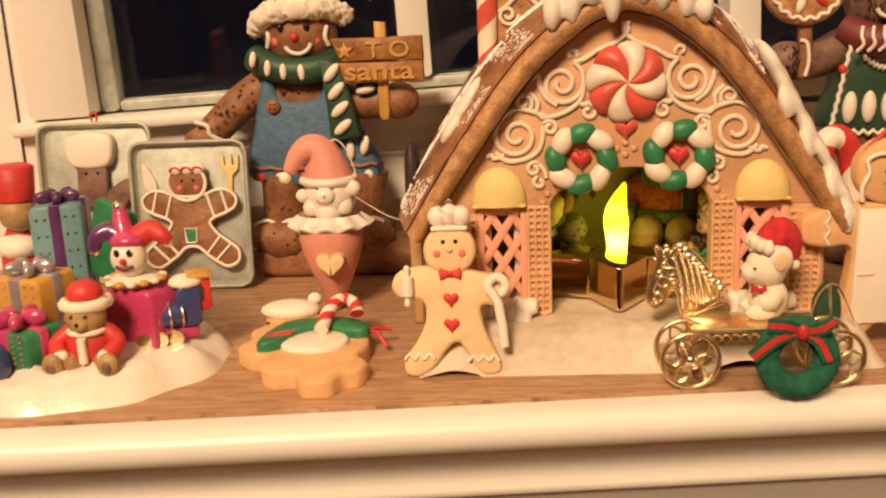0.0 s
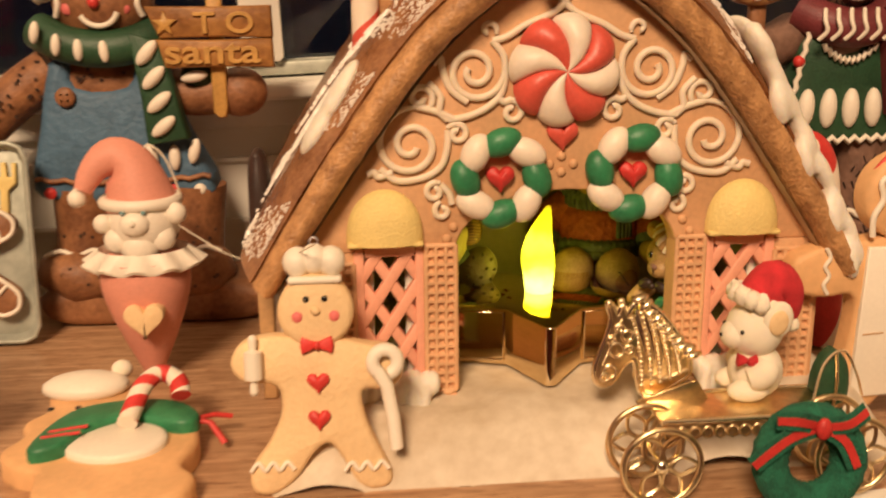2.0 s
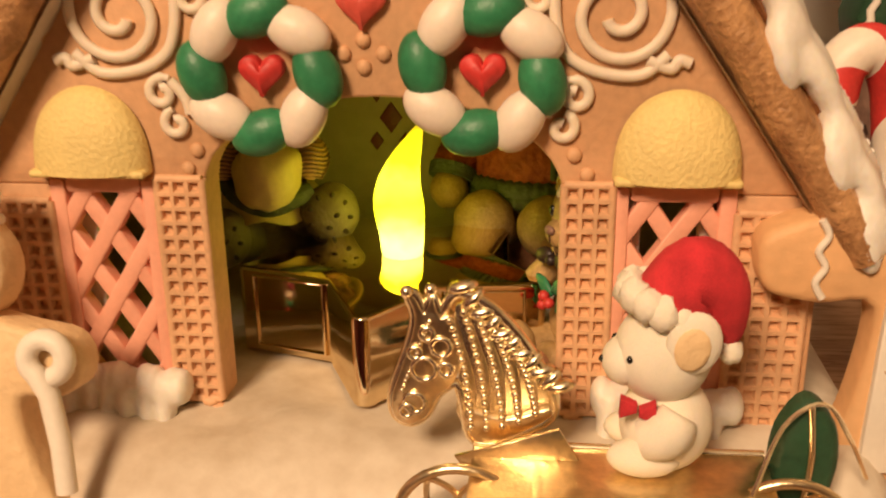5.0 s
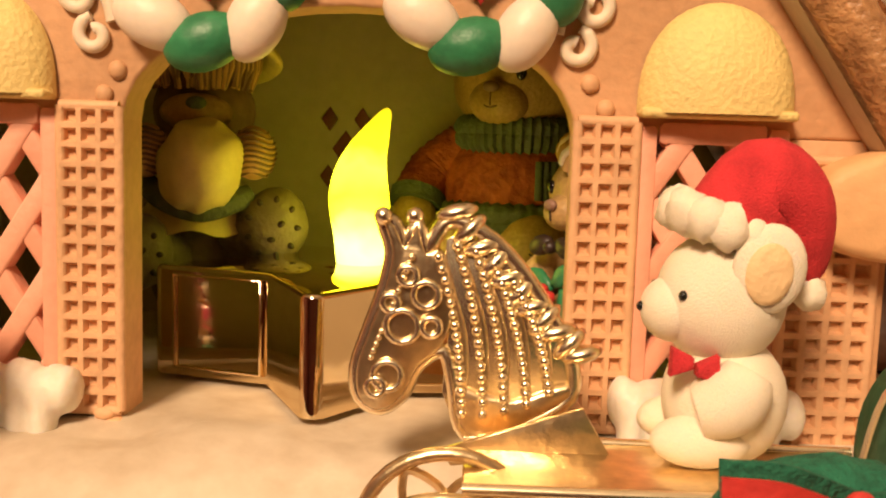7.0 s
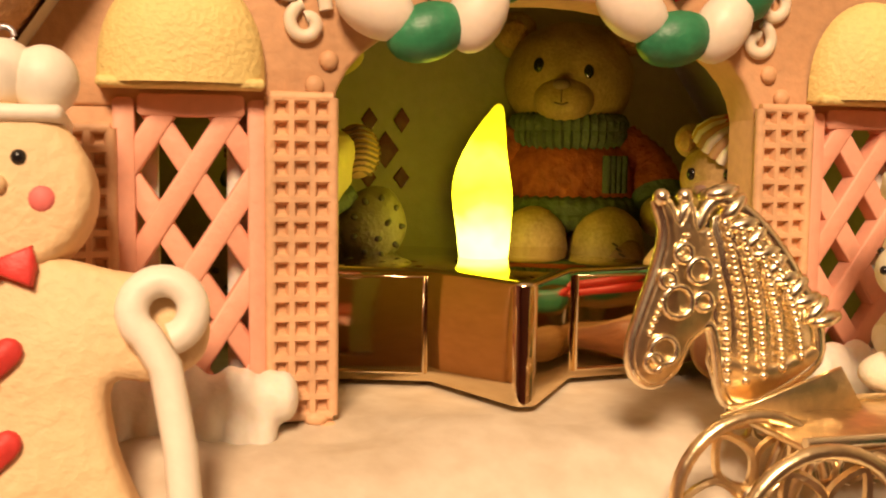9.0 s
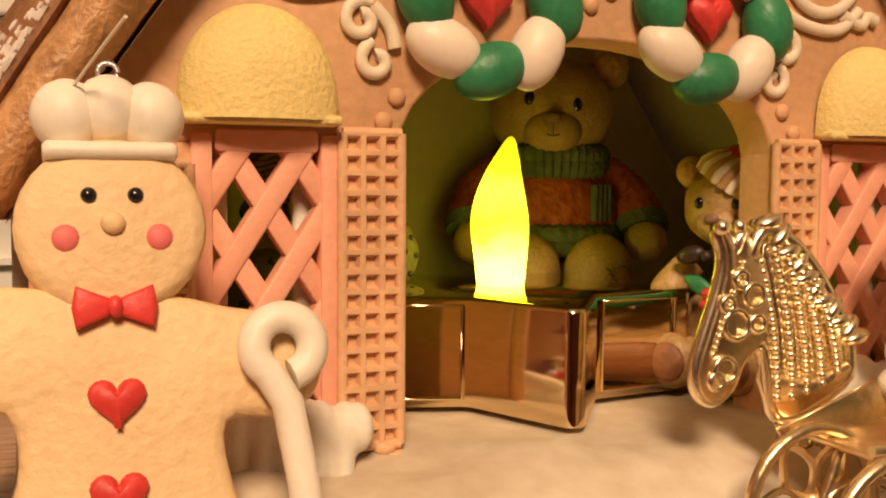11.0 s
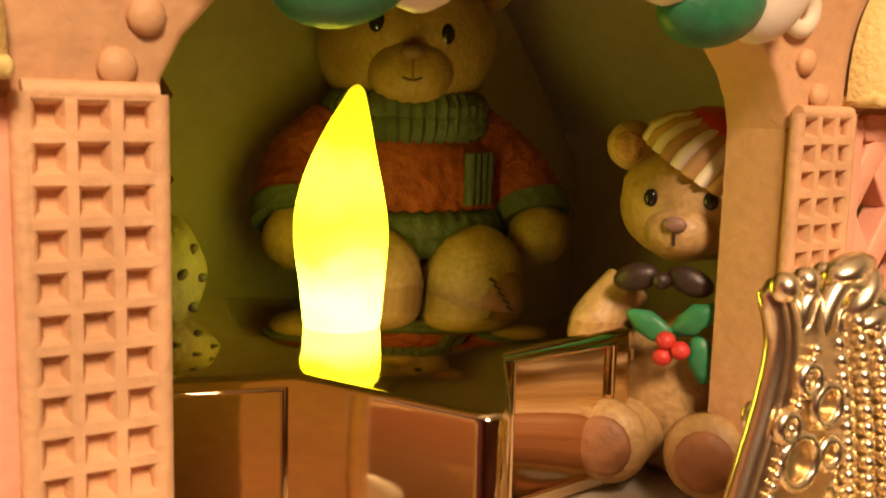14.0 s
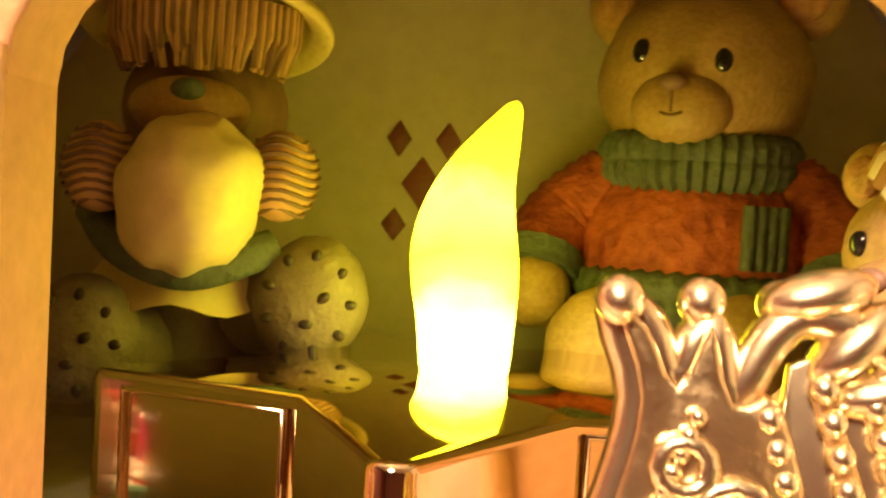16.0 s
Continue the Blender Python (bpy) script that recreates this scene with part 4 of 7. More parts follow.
def apron_cookie():
    s = Figure("body")
    y0, y1 = -0.0075, -0.0010
    cx = 0.0872
    half = [(0.0055, 0.0525), (0.0095, 0.0520), (0.0190, 0.0510), (0.0275, 0.0482), (0.0288, 0.0435), (0.0268, 0.0388), (0.0195, 0.0372), (0.0118, 0.0368), (0.0128, 0.022), (0.0165, 0.010), (0.0205, 0.003), (0.0190, 0.0003), (0.0110, 0.0002), (0.0045, 0.0065), (0.0, 0.0105)]
    line = [(-a, b) for a, b in half] + [(a, b) for a, b in half[-2::-1]]
    out = [(cx + q.x, q.z) for q in smooth([(a, 0, b) for a, b in line], 4)]
    s.slab(out, y0, y1, DOUGH_ORANGE, 0.0014)
    s.on("head")
    s.slab([(cx - 0.0005 + 0.0110 * math.cos(radians(a)), 0.0630 + 0.0112 * math.sin(radians(a))) for a in range(0, 360, 12)], y0 - 0.0006, y1, DOUGH_ORANGE, 0.0016)
    s.on("apron", "plain white apron")
    s.slab([(cx - 0.0098, 0.0505), (cx + 0.0098, 0.0505), (cx + 0.0112, 0.0108), (cx - 0.0114, 0.0100)], y0 - 0.0012, y0 + 0.001, WHITE_CLAY, 0.0005)
    s.tube([(cx - 0.0095, y0 - 0.0014, 0.0275), (cx - 0.004, y0 - 0.0014, 0.0278)], 0.0002, TAN, 5)
    s.on("icing_hair", "white piped icing hair")
    fringe = smooth([(cx - 0.0095, y0 - 0.0012, 0.0535), (cx - 0.0098, y0 - 0.0014, 0.0585), (cx - 0.0078, y0 - 0.0014, 0.063), (cx - 0.0085, y0 - 0.0014, 0.0675), (cx - 0.0040, y0 - 0.0014, 0.0695), (cx + 0.0005, y0 - 0.0014, 0.0685), (cx + 0.0045, y0 - 0.0014, 0.0695), (cx + 0.0080, y0 - 0.0014, 0.0665), (cx + 0.0075, y0 - 0.0014, 0.061), (cx + 0.0095, y0 - 0.0014, 0.056)], 5, False)
    s.tube(fringe, 0.0008, WHITE_CLAY, 7)
    for dx in (-0.0015, 0.0018):
        s.on("eye")
        s.ball((cx + dx - 0.0005, y0 - 0.0006, 0.0632), (0.0006, 0.0005, 0.0007), BLACK, None, 8, 6)
    s.on("mouth")
    rim(s, [(cx + 0.0026 * math.cos(radians(a)), 0.0605 + 0.0024 * math.sin(radians(a))) for a in range(200, 341, 14)], y0 - 0.0006, 0.0002, BROWN, False)
    for sg in (-1, 1):
        s.on("icing_cuff")
        s.tube(smooth([(cx + sg * (0.0195 + 0.0012 * (i % 2)), y0 - 0.0003, 0.0385 + i * 0.0024) for i in range(6)], 4, False), 0.0006, WHITE_CLAY, 6)
        s.on("icing_cuff")
        s.tube(smooth([(cx + sg * (0.0095 + 0.0018 * i), y0 - 0.0003, 0.0068 + (0.0012 if i % 2 else -0.001)) for i in range(6)], 4, False), 0.0006, WHITE_CLAY, 6)
    s.on("ribbon", "red hanging ribbon")
    s.tube(smooth([(cx - 0.0105, y0 + 0.003, 0.062), (cx - 0.0085, y0 + 0.002, 0.0695), (cx - 0.004, y0 + 0.002, 0.0745), (cx - 0.0005, y0 + 0.003, 0.0775), (cx - 0.002, y0 + 0.004, 0.0735)], 5, False), 0.0008, RED, 6)
    s.make("gingerbread_apron_cookie", None, "orange gingerbread figure wearing a plain white apron", "figurine", base=(cx, -0.004, 0.0))


apron_cookie()


def cone_santa():
    s = Figure("cone")
    cx, cy = -0.1150, 0.0600
    prof = [(0.0004, 0.0), (0.0022, 0.0012), (0.0048, 0.007), (0.0082, 0.015), (0.0112, 0.023), (0.0130, 0.031), (0.0122, 0.0385)]
    pts = smooth([(r, 0, z) for r, z in prof], 4, False)
    s.lathe([(q.x, q.z) for q in pts], (cx, cy, 0), PINK_PLUSH, 28)
    s.on("collar", "white ruffled collar")
    n = 60
    ring = []
    for rr, zz in ((0.0125, 0.0390), (0.0165, 0.0362), (0.0172, 0.0372), (0.0128, 0.0415)):
        for i in range(n):
            a = 2 * math.pi * i / n
            w = 0.0013 * math.sin(a * 11) if rr > 0.014 else 0
            ring.append((cx + (rr + w) * math.cos(a), cy + (rr + w) * math.sin(a) * 0.8, zz + w * 0.6))
    s.add(ring, [(j * n + i, j * n + (i + 1) % n, ((j + 1) % 4) * n + (i + 1) % n, ((j + 1) % 4) * n + i) for j in range(4) for i in range(n)], WHITE_CLAY)
    s.on("head", "white bearded head")
    s.ball((cx + 0.0010, cy - 0.001, 0.0495), (0.0105, 0.0100, 0.0100), WHITE_CLAY)
    for dx, dz, r in ((-0.0056, 0.0450, 0.0042), (0.0066, 0.0455, 0.0042), (-0.0095, 0.050, 0.0028), (0.0110, 0.0525, 0.0032), (0.0005, 0.0432, 0.0060)):
        s.ball((cx + dx, cy - 0.0055, dz), (r, r * 0.9, r), WHITE_CLAY, None, 12, 8)
    s.ball((cx + 0.0002, cy - 0.0098, 0.0505), (0.0044, 0.0030, 0.0036), WHITE_CLAY)
    s.on("nose")
    s.ball((cx, cy - 0.0126, 0.0512), 0.0010, WHITE_CLAY, None, 10, 8)
    for dx in (-0.0028, 0.0030):
        s.on("eye")
        s.ball((cx + dx, cy - 0.0105, 0.0540), (0.0008, 0.0006, 0.0008), TEAL, None, 8, 6)
    s.on("hat", "pink pointed hat folded over")
    hat = smooth([(cx + 0.0008, cy, 0.0545), (cx - 0.0002, cy, 0.0600), (cx - 0.0020, cy, 0.0655), (cx - 0.0062, cy - 0.001, 0.0685), (cx - 0.0110, cy - 0.003, 0.0655), (cx - 0.0145, cy - 0.005, 0.0595)], 4, False)
    hr = [0.0106 - 0.0082 * i / (len(hat) - 1) for i in range(len(hat))]
    s.tube(hat, hr, PINK_PLUSH, 18)
    s.on("hat_trim")
    s.tube([(cx + 0.0005 + 0.0103 * math.cos(radians(a)), cy + 0.0098 * math.sin(radians(a)), 0.0555) for a in range(0, 360, 15)], 0.0018, WHITE_CLAY, 8, closed=True)
    s.on("pompom")
    s.ball((cx - 0.0160, cy - 0.0055, 0.0575), 0.0026, WHITE_CLAY, None, 12, 8)
    s.on("heart", "cream heart")
    s.slab([(cx + 0.0012 + a, 0.0235 + b) for a, b in heart_line(0.0120)], cy - 0.0146, cy - 0.009, DOUGH, 0.0004)
    s.on("hanging_cord")
    s.tube(smooth([(cx + 0.0015, cy, 0.069), (cx + 0.004, cy, 0.0715), (cx + 0.008, cy, 0.068), (cx + 0.011, cy, 0.060), (cx + 0.012, cy, 0.054)], 6, False), 0.0003, THREAD, 5)
    root = s.make("santa_cone_ornament", None, "pink clay cone ornament with a white bearded head and heart", "ornament", base=(cx, cy, 0))
    root.location, root.scale = (cx + 0.0022, cy - 0.008, 0.0002), (1, 1, 1)
    t = Shape().tube(smooth([(-0.1030, 0.0480, 0.0500), (-0.095, 0.040, 0.0470), (-0.085, 0.030, 0.0440), (-0.073, 0.010, 0.0470), (-0.0600, -0.0265, 0.0612)], 6, False), 0.00018, THREAD, 5)
    t.make("hanging_thread", None, "thin pale nylon hanging thread", "thread", base=(-0.0600, -0.0265, 0.0612))


cone_santa()


def lying_cookie():
    s = Figure("body")
    m = flat()
    line = [(-0.1395, -0.013), (-0.134, -0.022), (-0.128, -0.026), (-0.126, -0.038), (-0.120, -0.044), (-0.114, -0.043), (-0.110, -0.052), (-0.101, -0.052), (-0.0975, -0.045), (-0.092, -0.042), (-0.090, -0.033), (-0.094, -0.025), (-0.092, -0.012), (-0.0935, 0.0), (-0.098, 0.008), (-0.106, 0.012), (-0.112, 0.026), (-0.120, 0.036), (-0.130, 0.036), (-0.137, 0.028), (-0.134, 0.016), (-0.1385, 0.006), (-0.1365, -0.003)]
    out = [(q.x, q.z) for q in smooth([(a, 0, b) for a, b in line], 4)]
    s.slab(out, -0.0075, -0.0002, DOUGH_ORANGE, 0.0018, m)
    s.on("belly", "white icing belly")
    belly = [(-0.1115 + 0.0125 * math.cos(radians(a)), -0.013 + 0.0115 * math.sin(radians(a))) for a in range(0, 360, 12)]
    s.slab(belly, -0.0098, -0.0070, WHITE_CLAY, 0.0012, m)
    s.on("scarf", "green scarf")
    scarf = [(-0.1310, -0.0200), (-0.1235, -0.0195), (-0.1195, -0.0090), (-0.1100, -0.0020), (-0.0960, -0.0080), (-0.0925, -0.0020), (-0.1000, 0.0080), (-0.1130, 0.0100), (-0.1260, 0.0030)]
    s.slab([(q.x, q.z) for q in smooth([(a, 0, b) for a, b in scarf], 4)], -0.0118, -0.0070, GREEN, 0.0012, m)
    for k in (0, 1):
        s.on("scarf_stripe", "red stripe")
        s.tube([(-0.1288 + 0.001 * k, -0.0150 + 0.0035 * k, 0.0119), (-0.1200 + 0.001 * k, -0.0125 + 0.004 * k, 0.0119)], 0.0006, RED, 6)
    s.on("icing_hood")
    s.ball((-0.1270, 0.0270, 0.0095), (0.0120, 0.0085, 0.0045), WHITE_CLAY)
    s.on("pompom")
    s.ball((-0.1180, 0.0330, 0.0125), 0.0030, FELT, None, 12, 8)
    for x in (-0.1335, -0.1265):
        s.on("eye")
        s.ball((x, 0.0140, 0.0077), (0.0009, 0.0009, 0.0006), BLACK, None, 8, 6)
    s.on("candy_cane", "red and white candy cane")
    cane = smooth([(-0.1095, -0.0080, 0.0120), (-0.1085, 0.0000, 0.0150), (-0.1070, 0.0060, 0.0180), (-0.1035, 0.0105, 0.0195), (-0.0990, 0.0080, 0.0180), (-0.0975, 0.0030, 0.0150)], 14, False)
    s.tube(cane, 0.0026, CREAM, 24, stripe=(RED, 4.2, -1))
    for a, b in (((-0.0935, -0.0010, 0.009), (-0.0850, 0.0040, 0.0070)), ((-0.0935, -0.0020, 0.009), (-0.0860, -0.0060, 0.0030))):
        s.on("ribbon", "red ribbon end")
        s.tube([a, ((a[0] + b[0]) / 2, (a[1] + b[1]) / 2 + 0.001, 0.0085), b], 0.0009, RED, 6)
    for _, _, p in s.pieces:
        p.v[:] = [(x, y * 0.88 + 0.005, z * 0.86) for x, y, z in p.v]
    s.make("lying_reindeer_cookie", None, "orange dough cookie ornament with green scarf lying flat", "ornament", base=(-0.115, -0.01, 0))


lying_cookie()


def icing_dots(s, pts, y, r, material=WHITE_CLAY):
    for x, z, a in pts:
        s.ball((x, y, z), (r * 0.55, r * 0.5, r * 1.25), material, turn_y(a), 10, 8)


def ginger_boy():
    s = Figure("base")
    y = 0.1150
    g = [(q.x, q.z) for q in smooth([(x, 0, z) for x, z in ((-0.160, 0.006), (-0.150, 0.0005), (-0.120, 0.0003), (-0.090, 0.0005), (-0.081, 0.006), (-0.085, 0.014), (-0.120, 0.0165), (-0.155, 0.014))], 5)]
    s.slab(g, y - 0.014, y + 0.012, BROWN, 0.004)
    for x in (-0.146, -0.108):
        s.on("shoe")
        s.ball((x, y - 0.006, 0.018), (0.0155, 0.012, 0.0100), BROWN, None, 18, 12, 0.15, 3)
        s.on("leg")
        s.tube([(x, y, 0.014), (x + 0.001, y, 0.030), (x + 0.002, y, 0.048)], [0.0105, 0.0100, 0.0110], BROWN, 18)
        s.on("icing_trim")
        s.tube(smooth([(x - 0.011 + 0.0055 * i, y - 0.0108, 0.0265 + (0.001 if i % 2 else -0.001)) for i in range(5)], 4, False), 0.0009, WHITE_CLAY, 6)
    s.on("overalls", "blue textured overalls")
    body = [(-0.1590, 0.0485), (-0.1545, 0.070), (-0.1500, 0.0905), (-0.1435, 0.0915), (-0.1415, 0.0830), (-0.1250, 0.0830), (-0.1210, 0.0900), (-0.1150, 0.0860), (-0.1065, 0.066), (-0.0975, 0.0470), (-0.1100, 0.0430), (-0.1300, 0.0420), (-0.1480, 0.0440)]
    s.slab([(q.x, q.z) for q in smooth([(a, 0, b) for a, b in body], 3)], y - 0.0095, y + 0.008, DENIM, 0.003)
    s.on("chest")
    s.ball((-0.133, y, 0.083), (0.0190, 0.0085, 0.0140), BROWN, None, 18, 12)
    s.on("hem_line")
    rim(s, [(-0.1575 + 0.0585 * i / 24, 0.0525 + 0.0005 * math.sin(i * 2.0) - 0.0016 * math.sin(i / 24 * math.pi)) for i in range(25)], y - 0.0103, 0.0009, BROWN, False)
    for i, x in enumerate((-0.1530, -0.1440, -0.1330, -0.1220, -0.1120, -0.1030)):
        s.on("hem_dot")
        s.ball((x, y - 0.0095, 0.0475), (0.0021, 0.0010, 0.0021), (RED, WHITE_CLAY)[i % 2], None, 10, 8)
    s.on("button")
    s.ball((-0.1445, y - 0.0105, 0.0800), (0.0034, 0.0014, 0.0034), BROWN, None, 14, 8)
    for dx in (-0.001, 0.001):
        for dz in (-0.001, 0.001):
            s.ball((-0.1445 + dx, y - 0.0118, 0.0800 + dz), 0.00045, BLACK, None, 6, 4)
    s.on("arm")
    s.tube(smooth([(-0.150, y, 0.088), (-0.161, y - 0.002, 0.081), (-0.171, y - 0.004, 0.072), (-0.1785, y - 0.006, 0.0645)], 5, False), [0.0085 - 0.0001 * i for i in range(16)], BROWN, 16)
    s.ball((-0.1800, y - 0.007, 0.0630), (0.0085, 0.0075, 0.0080), BROWN)
    s.on("icing_cuff")
    s.tube(smooth([(-0.1800, y - 0.0135, 0.0745), (-0.1745, y - 0.0135, 0.0725), (-0.1735, y - 0.0130, 0.0685), (-0.1690, y - 0.0115, 0.0655)], 5, False), 0.0011, WHITE_CLAY, 7)
    s.on("arm")
    s.tube(smooth([(-0.117, y, 0.085), (-0.106, y - 0.001, 0.0795), (-0.094, y - 0.002, 0.0800)], 5, False), 0.0075, BROWN, 16)
    s.ball((-0.0880, y - 0.004, 0.0800), (0.0095, 0.0080, 0.0085), BROWN)
    # crossed prick marks
    s.on("prick_marks")
    rnd = random.Random(3)
    for _ in range(75):
        kind = rnd.choice(("leg", "shoe", "arm", "arm", "chest"))
        if kind == "leg":
            dx = rnd.uniform(-0.008, 0.008)
            p = Vector((rnd.choice((-0.145, -0.107)) + dx, y - math.sqrt(0.0101**2 - dx * dx), rnd.uniform(0.028, 0.042)))
        elif kind == "shoe":
            dx, dz = rnd.uniform(-0.011, 0.011), rnd.uniform(-0.004, 0.006)
            k = max(0.1, 1 - (dx / 0.0155) ** 2 - (dz / 0.0100) ** 2)
            p = Vector((rnd.choice((-0.146, -0.108)) + dx, y - 0.0062 - 0.0122 * math.sqrt(k), 0.018 + dz))
        elif kind == "arm":
            t, w = rnd.random(), rnd.uniform(-0.0055, 0.0055)
            p = Vector((-0.150 - 0.0285 * t + 0.6 * w, y - 0.006 * t - math.sqrt(0.0085**2 - w * w), 0.088 - 0.0235 * t - 0.8 * w + 0.002 * math.sin(t * 3.1)))
        else:
            p = Vector((-0.133 + rnd.uniform(-0.008, 0.008), y - 0.0086, rnd.uniform(0.085, 0.091)))
        for q in (35, -35, 90):
            d = Vector((math.cos(radians(q)), 0, math.sin(radians(q)))) * 0.0007
            s.tube([p - d, p + d], 0.00018, EBONY, 4)
    # scarf
    s.on("scarf", "dark green scarf")
    s.tube(smooth([(-0.152, y - 0.006, 0.1015), (-0.143, y - 0.011, 0.0975), (-0.131, y - 0.012, 0.0955), (-0.120, y - 0.010, 0.0970), (-0.112, y - 0.004, 0.1010)], 5, False), 0.0062, DARK_GREEN, 14)
    tail = [(-0.1215, 0.1010), (-0.1120, 0.0980), (-0.1075, 0.0800), (-0.1045, 0.0660), (-0.1180, 0.0640), (-0.1190, 0.0800)]
    s.slab(tail, y - 0.0165, y - 0.009, DARK_GREEN, 0.0012)
    s.ball((-0.1010, y - 0.006, 0.0865), (0.0060, 0.0040, 0.0050), DARK_GREEN, None, 12, 8)
    s.on("icing_dots")
    icing_dots(s, [(-0.1500, 0.1015, 10), (-0.1438, 0.0975, 5), (-0.1370, 0.0958, 0), (-0.1290, 0.0952, -5)], y - 0.0178, 0.0029)
    icing_dots(s, [(-0.1158, 0.0945, 40), (-0.1142, 0.0865, 45), (-0.1130, 0.0785, 50), (-0.1122, 0.0705, 50)], y - 0.0172, 0.0040)
    icing_dots(s, [(-0.1105, 0.0590, 0), (-0.1038, 0.0610, 15), (-0.1180, 0.0600, -10), (-0.1020, 0.0860, 80)], y - 0.0108, 0.0036)
    # head and cap
    s.on("head", "brown gingerbread head")
    s.ball((-0.1310, y - 0.002, 0.1110), (0.0168, 0.0125, 0.0150), BROWN, None, 22, 14)
    s.on("nose")
    s.ball((-0.1315, y - 0.0150, 0.1105), 0.0019, RED, None, 12, 8)
    for dx in (-0.0062, 0.0055):
        s.on("eye")
        s.ball((-0.1315 + dx, y - 0.0138, 0.1145), (0.0015, 0.0010, 0.0019), BLACK, None, 10, 8)
    for dx in (-0.0090, 0.0088):
        s.on("cheek")
        s.ball((-0.1315 + dx, y - 0.0112, 0.1085), (0.0022, 0.0012, 0.0022), CHEEK, None, 10, 8)
    s.on("smile")
    rim(s, [(-0.1305 + 0.0062 * math.cos(radians(a)), 0.1088 + 0.0058 * math.sin(radians(a))) for a in range(205, 346, 14)], y - 0.0138, 0.0010, WHITE_CLAY, False)
    for sg in (-1, 1):
        s.on("icing_curl")
        s.tube(smooth([(-0.1312 + sg * 0.0135, y - 0.009, 0.1145), (-0.1312 + sg * 0.0126, y - 0.0105, 0.1100), (-0.1312 + sg * 0.0138, y - 0.009, 0.1060)], 4, False), 0.0011, WHITE_CLAY, 6)
    s.on("fur_brim", "furry white cap brim")
    brim = smooth([(-0.1500, y - 0.004, 0.1150), (-0.1430, y - 0.0115, 0.1205), (-0.1310, y - 0.0145, 0.1225), (-0.1190, y - 0.0115, 0.1225), (-0.1110, y - 0.003, 0.1190)], 6, False)
    for n, q in enumerate(brim):
        s.ball(q, 0.0047, FELT, None, 12, 8, 0.5, n)
    s.on("cap")
    s.ball((-0.1300, y + 0.001, 0.1240), (0.0165, 0.0115, 0.0125), MAROON)
    s.on("pompom")
    s.ball((-0.1265, y - 0.004, 0.1370), 0.0050, FELT, None, 14, 10, 0.3, 2)
    s.make("gingerbread_boy_figurine", None, "resin gingerbread boy in blue overalls, green scarf and furry cap", "figurine", base=(-0.12, y, 0))


ginger_boy()


def lettering(words, size, at, material, parent, deep, wide=1.0):
    cu = bpy.data.curves.new("letters", "FONT")
    cu.body, cu.size, cu.extrude, cu.bevel_depth = words, size, deep, size * 0.018
    cu.align_x, cu.align_y = "CENTER", "CENTER"
    tmp = new("letters", cu)
    bpy.context.view_layer.update()
    me = bpy.data.meshes.new_from_object(tmp.evaluated_get(bpy.context.evaluated_depsgraph_get()))
    bpy.data.objects.remove(tmp)
    me.materials.clear()
    me.materials.append(material)
    ob = new("lettering", me)
    ob.parent = parent
    ob.matrix_local = Matrix.Translation(Vector(at) - parent.location) @ Matrix.Rotation(radians(90), 4, "X") @ Matrix.Scale(wide, 4, (1, 0, 0))
    return ob


def santa_sign():
    y = 0.1020
    root = empty("wooden_sign", (-0.0940, y, 0.0690), "brown stained wooden sign with raised lettering held by the gingerbread boy", "sign")
    for z0, z1, n in ((0.0892, 0.0985, 1), (0.0988, 0.1090, 2)):
        line = [(-0.1135 + 0.001 * n, z0), (-0.094, z0 + 0.0003), (-0.0752, z0 - 0.0002), (-0.0755, z1), (-0.095, z1 - 0.0003), (-0.1150 - 0.0004 * n, z1)]
        part("plank", Shape().slab(line, y - 0.003, y + 0.003, SIGN, 0.0009), root)
    part("stick", Shape().slab([(-0.0962, 0.0740), (-0.0945, 0.0722), (-0.0922, 0.0724), (-0.0914, 0.0760), (-0.0916, 0.1150), (-0.0966, 0.1156)], y + 0.0005, y + 0.005, GILT, 0.0008), root, "yellowish stick behind the planks")
    star = [(-0.1095 + (0.0042 if i % 2 == 0 else 0.0018) * math.sin(radians(36 * i)), 0.1035 + (0.0042 if i % 2 == 0 else 0.0018) * math.cos(radians(36 * i))) for i in range(10)]
    part("star", Shape().slab(star, y - 0.0042, y - 0.0025, GILT, 0.0004), root, "raised gilt star")
    lettering("T O", 0.0095, (-0.0905, y - 0.0032, 0.1033), GILT, root, 0.0006, 1.2)
    lettering("santa", 0.0112, (-0.0948, y - 0.0032, 0.0942), GILT, root, 0.0006, 1.34)


santa_sign()


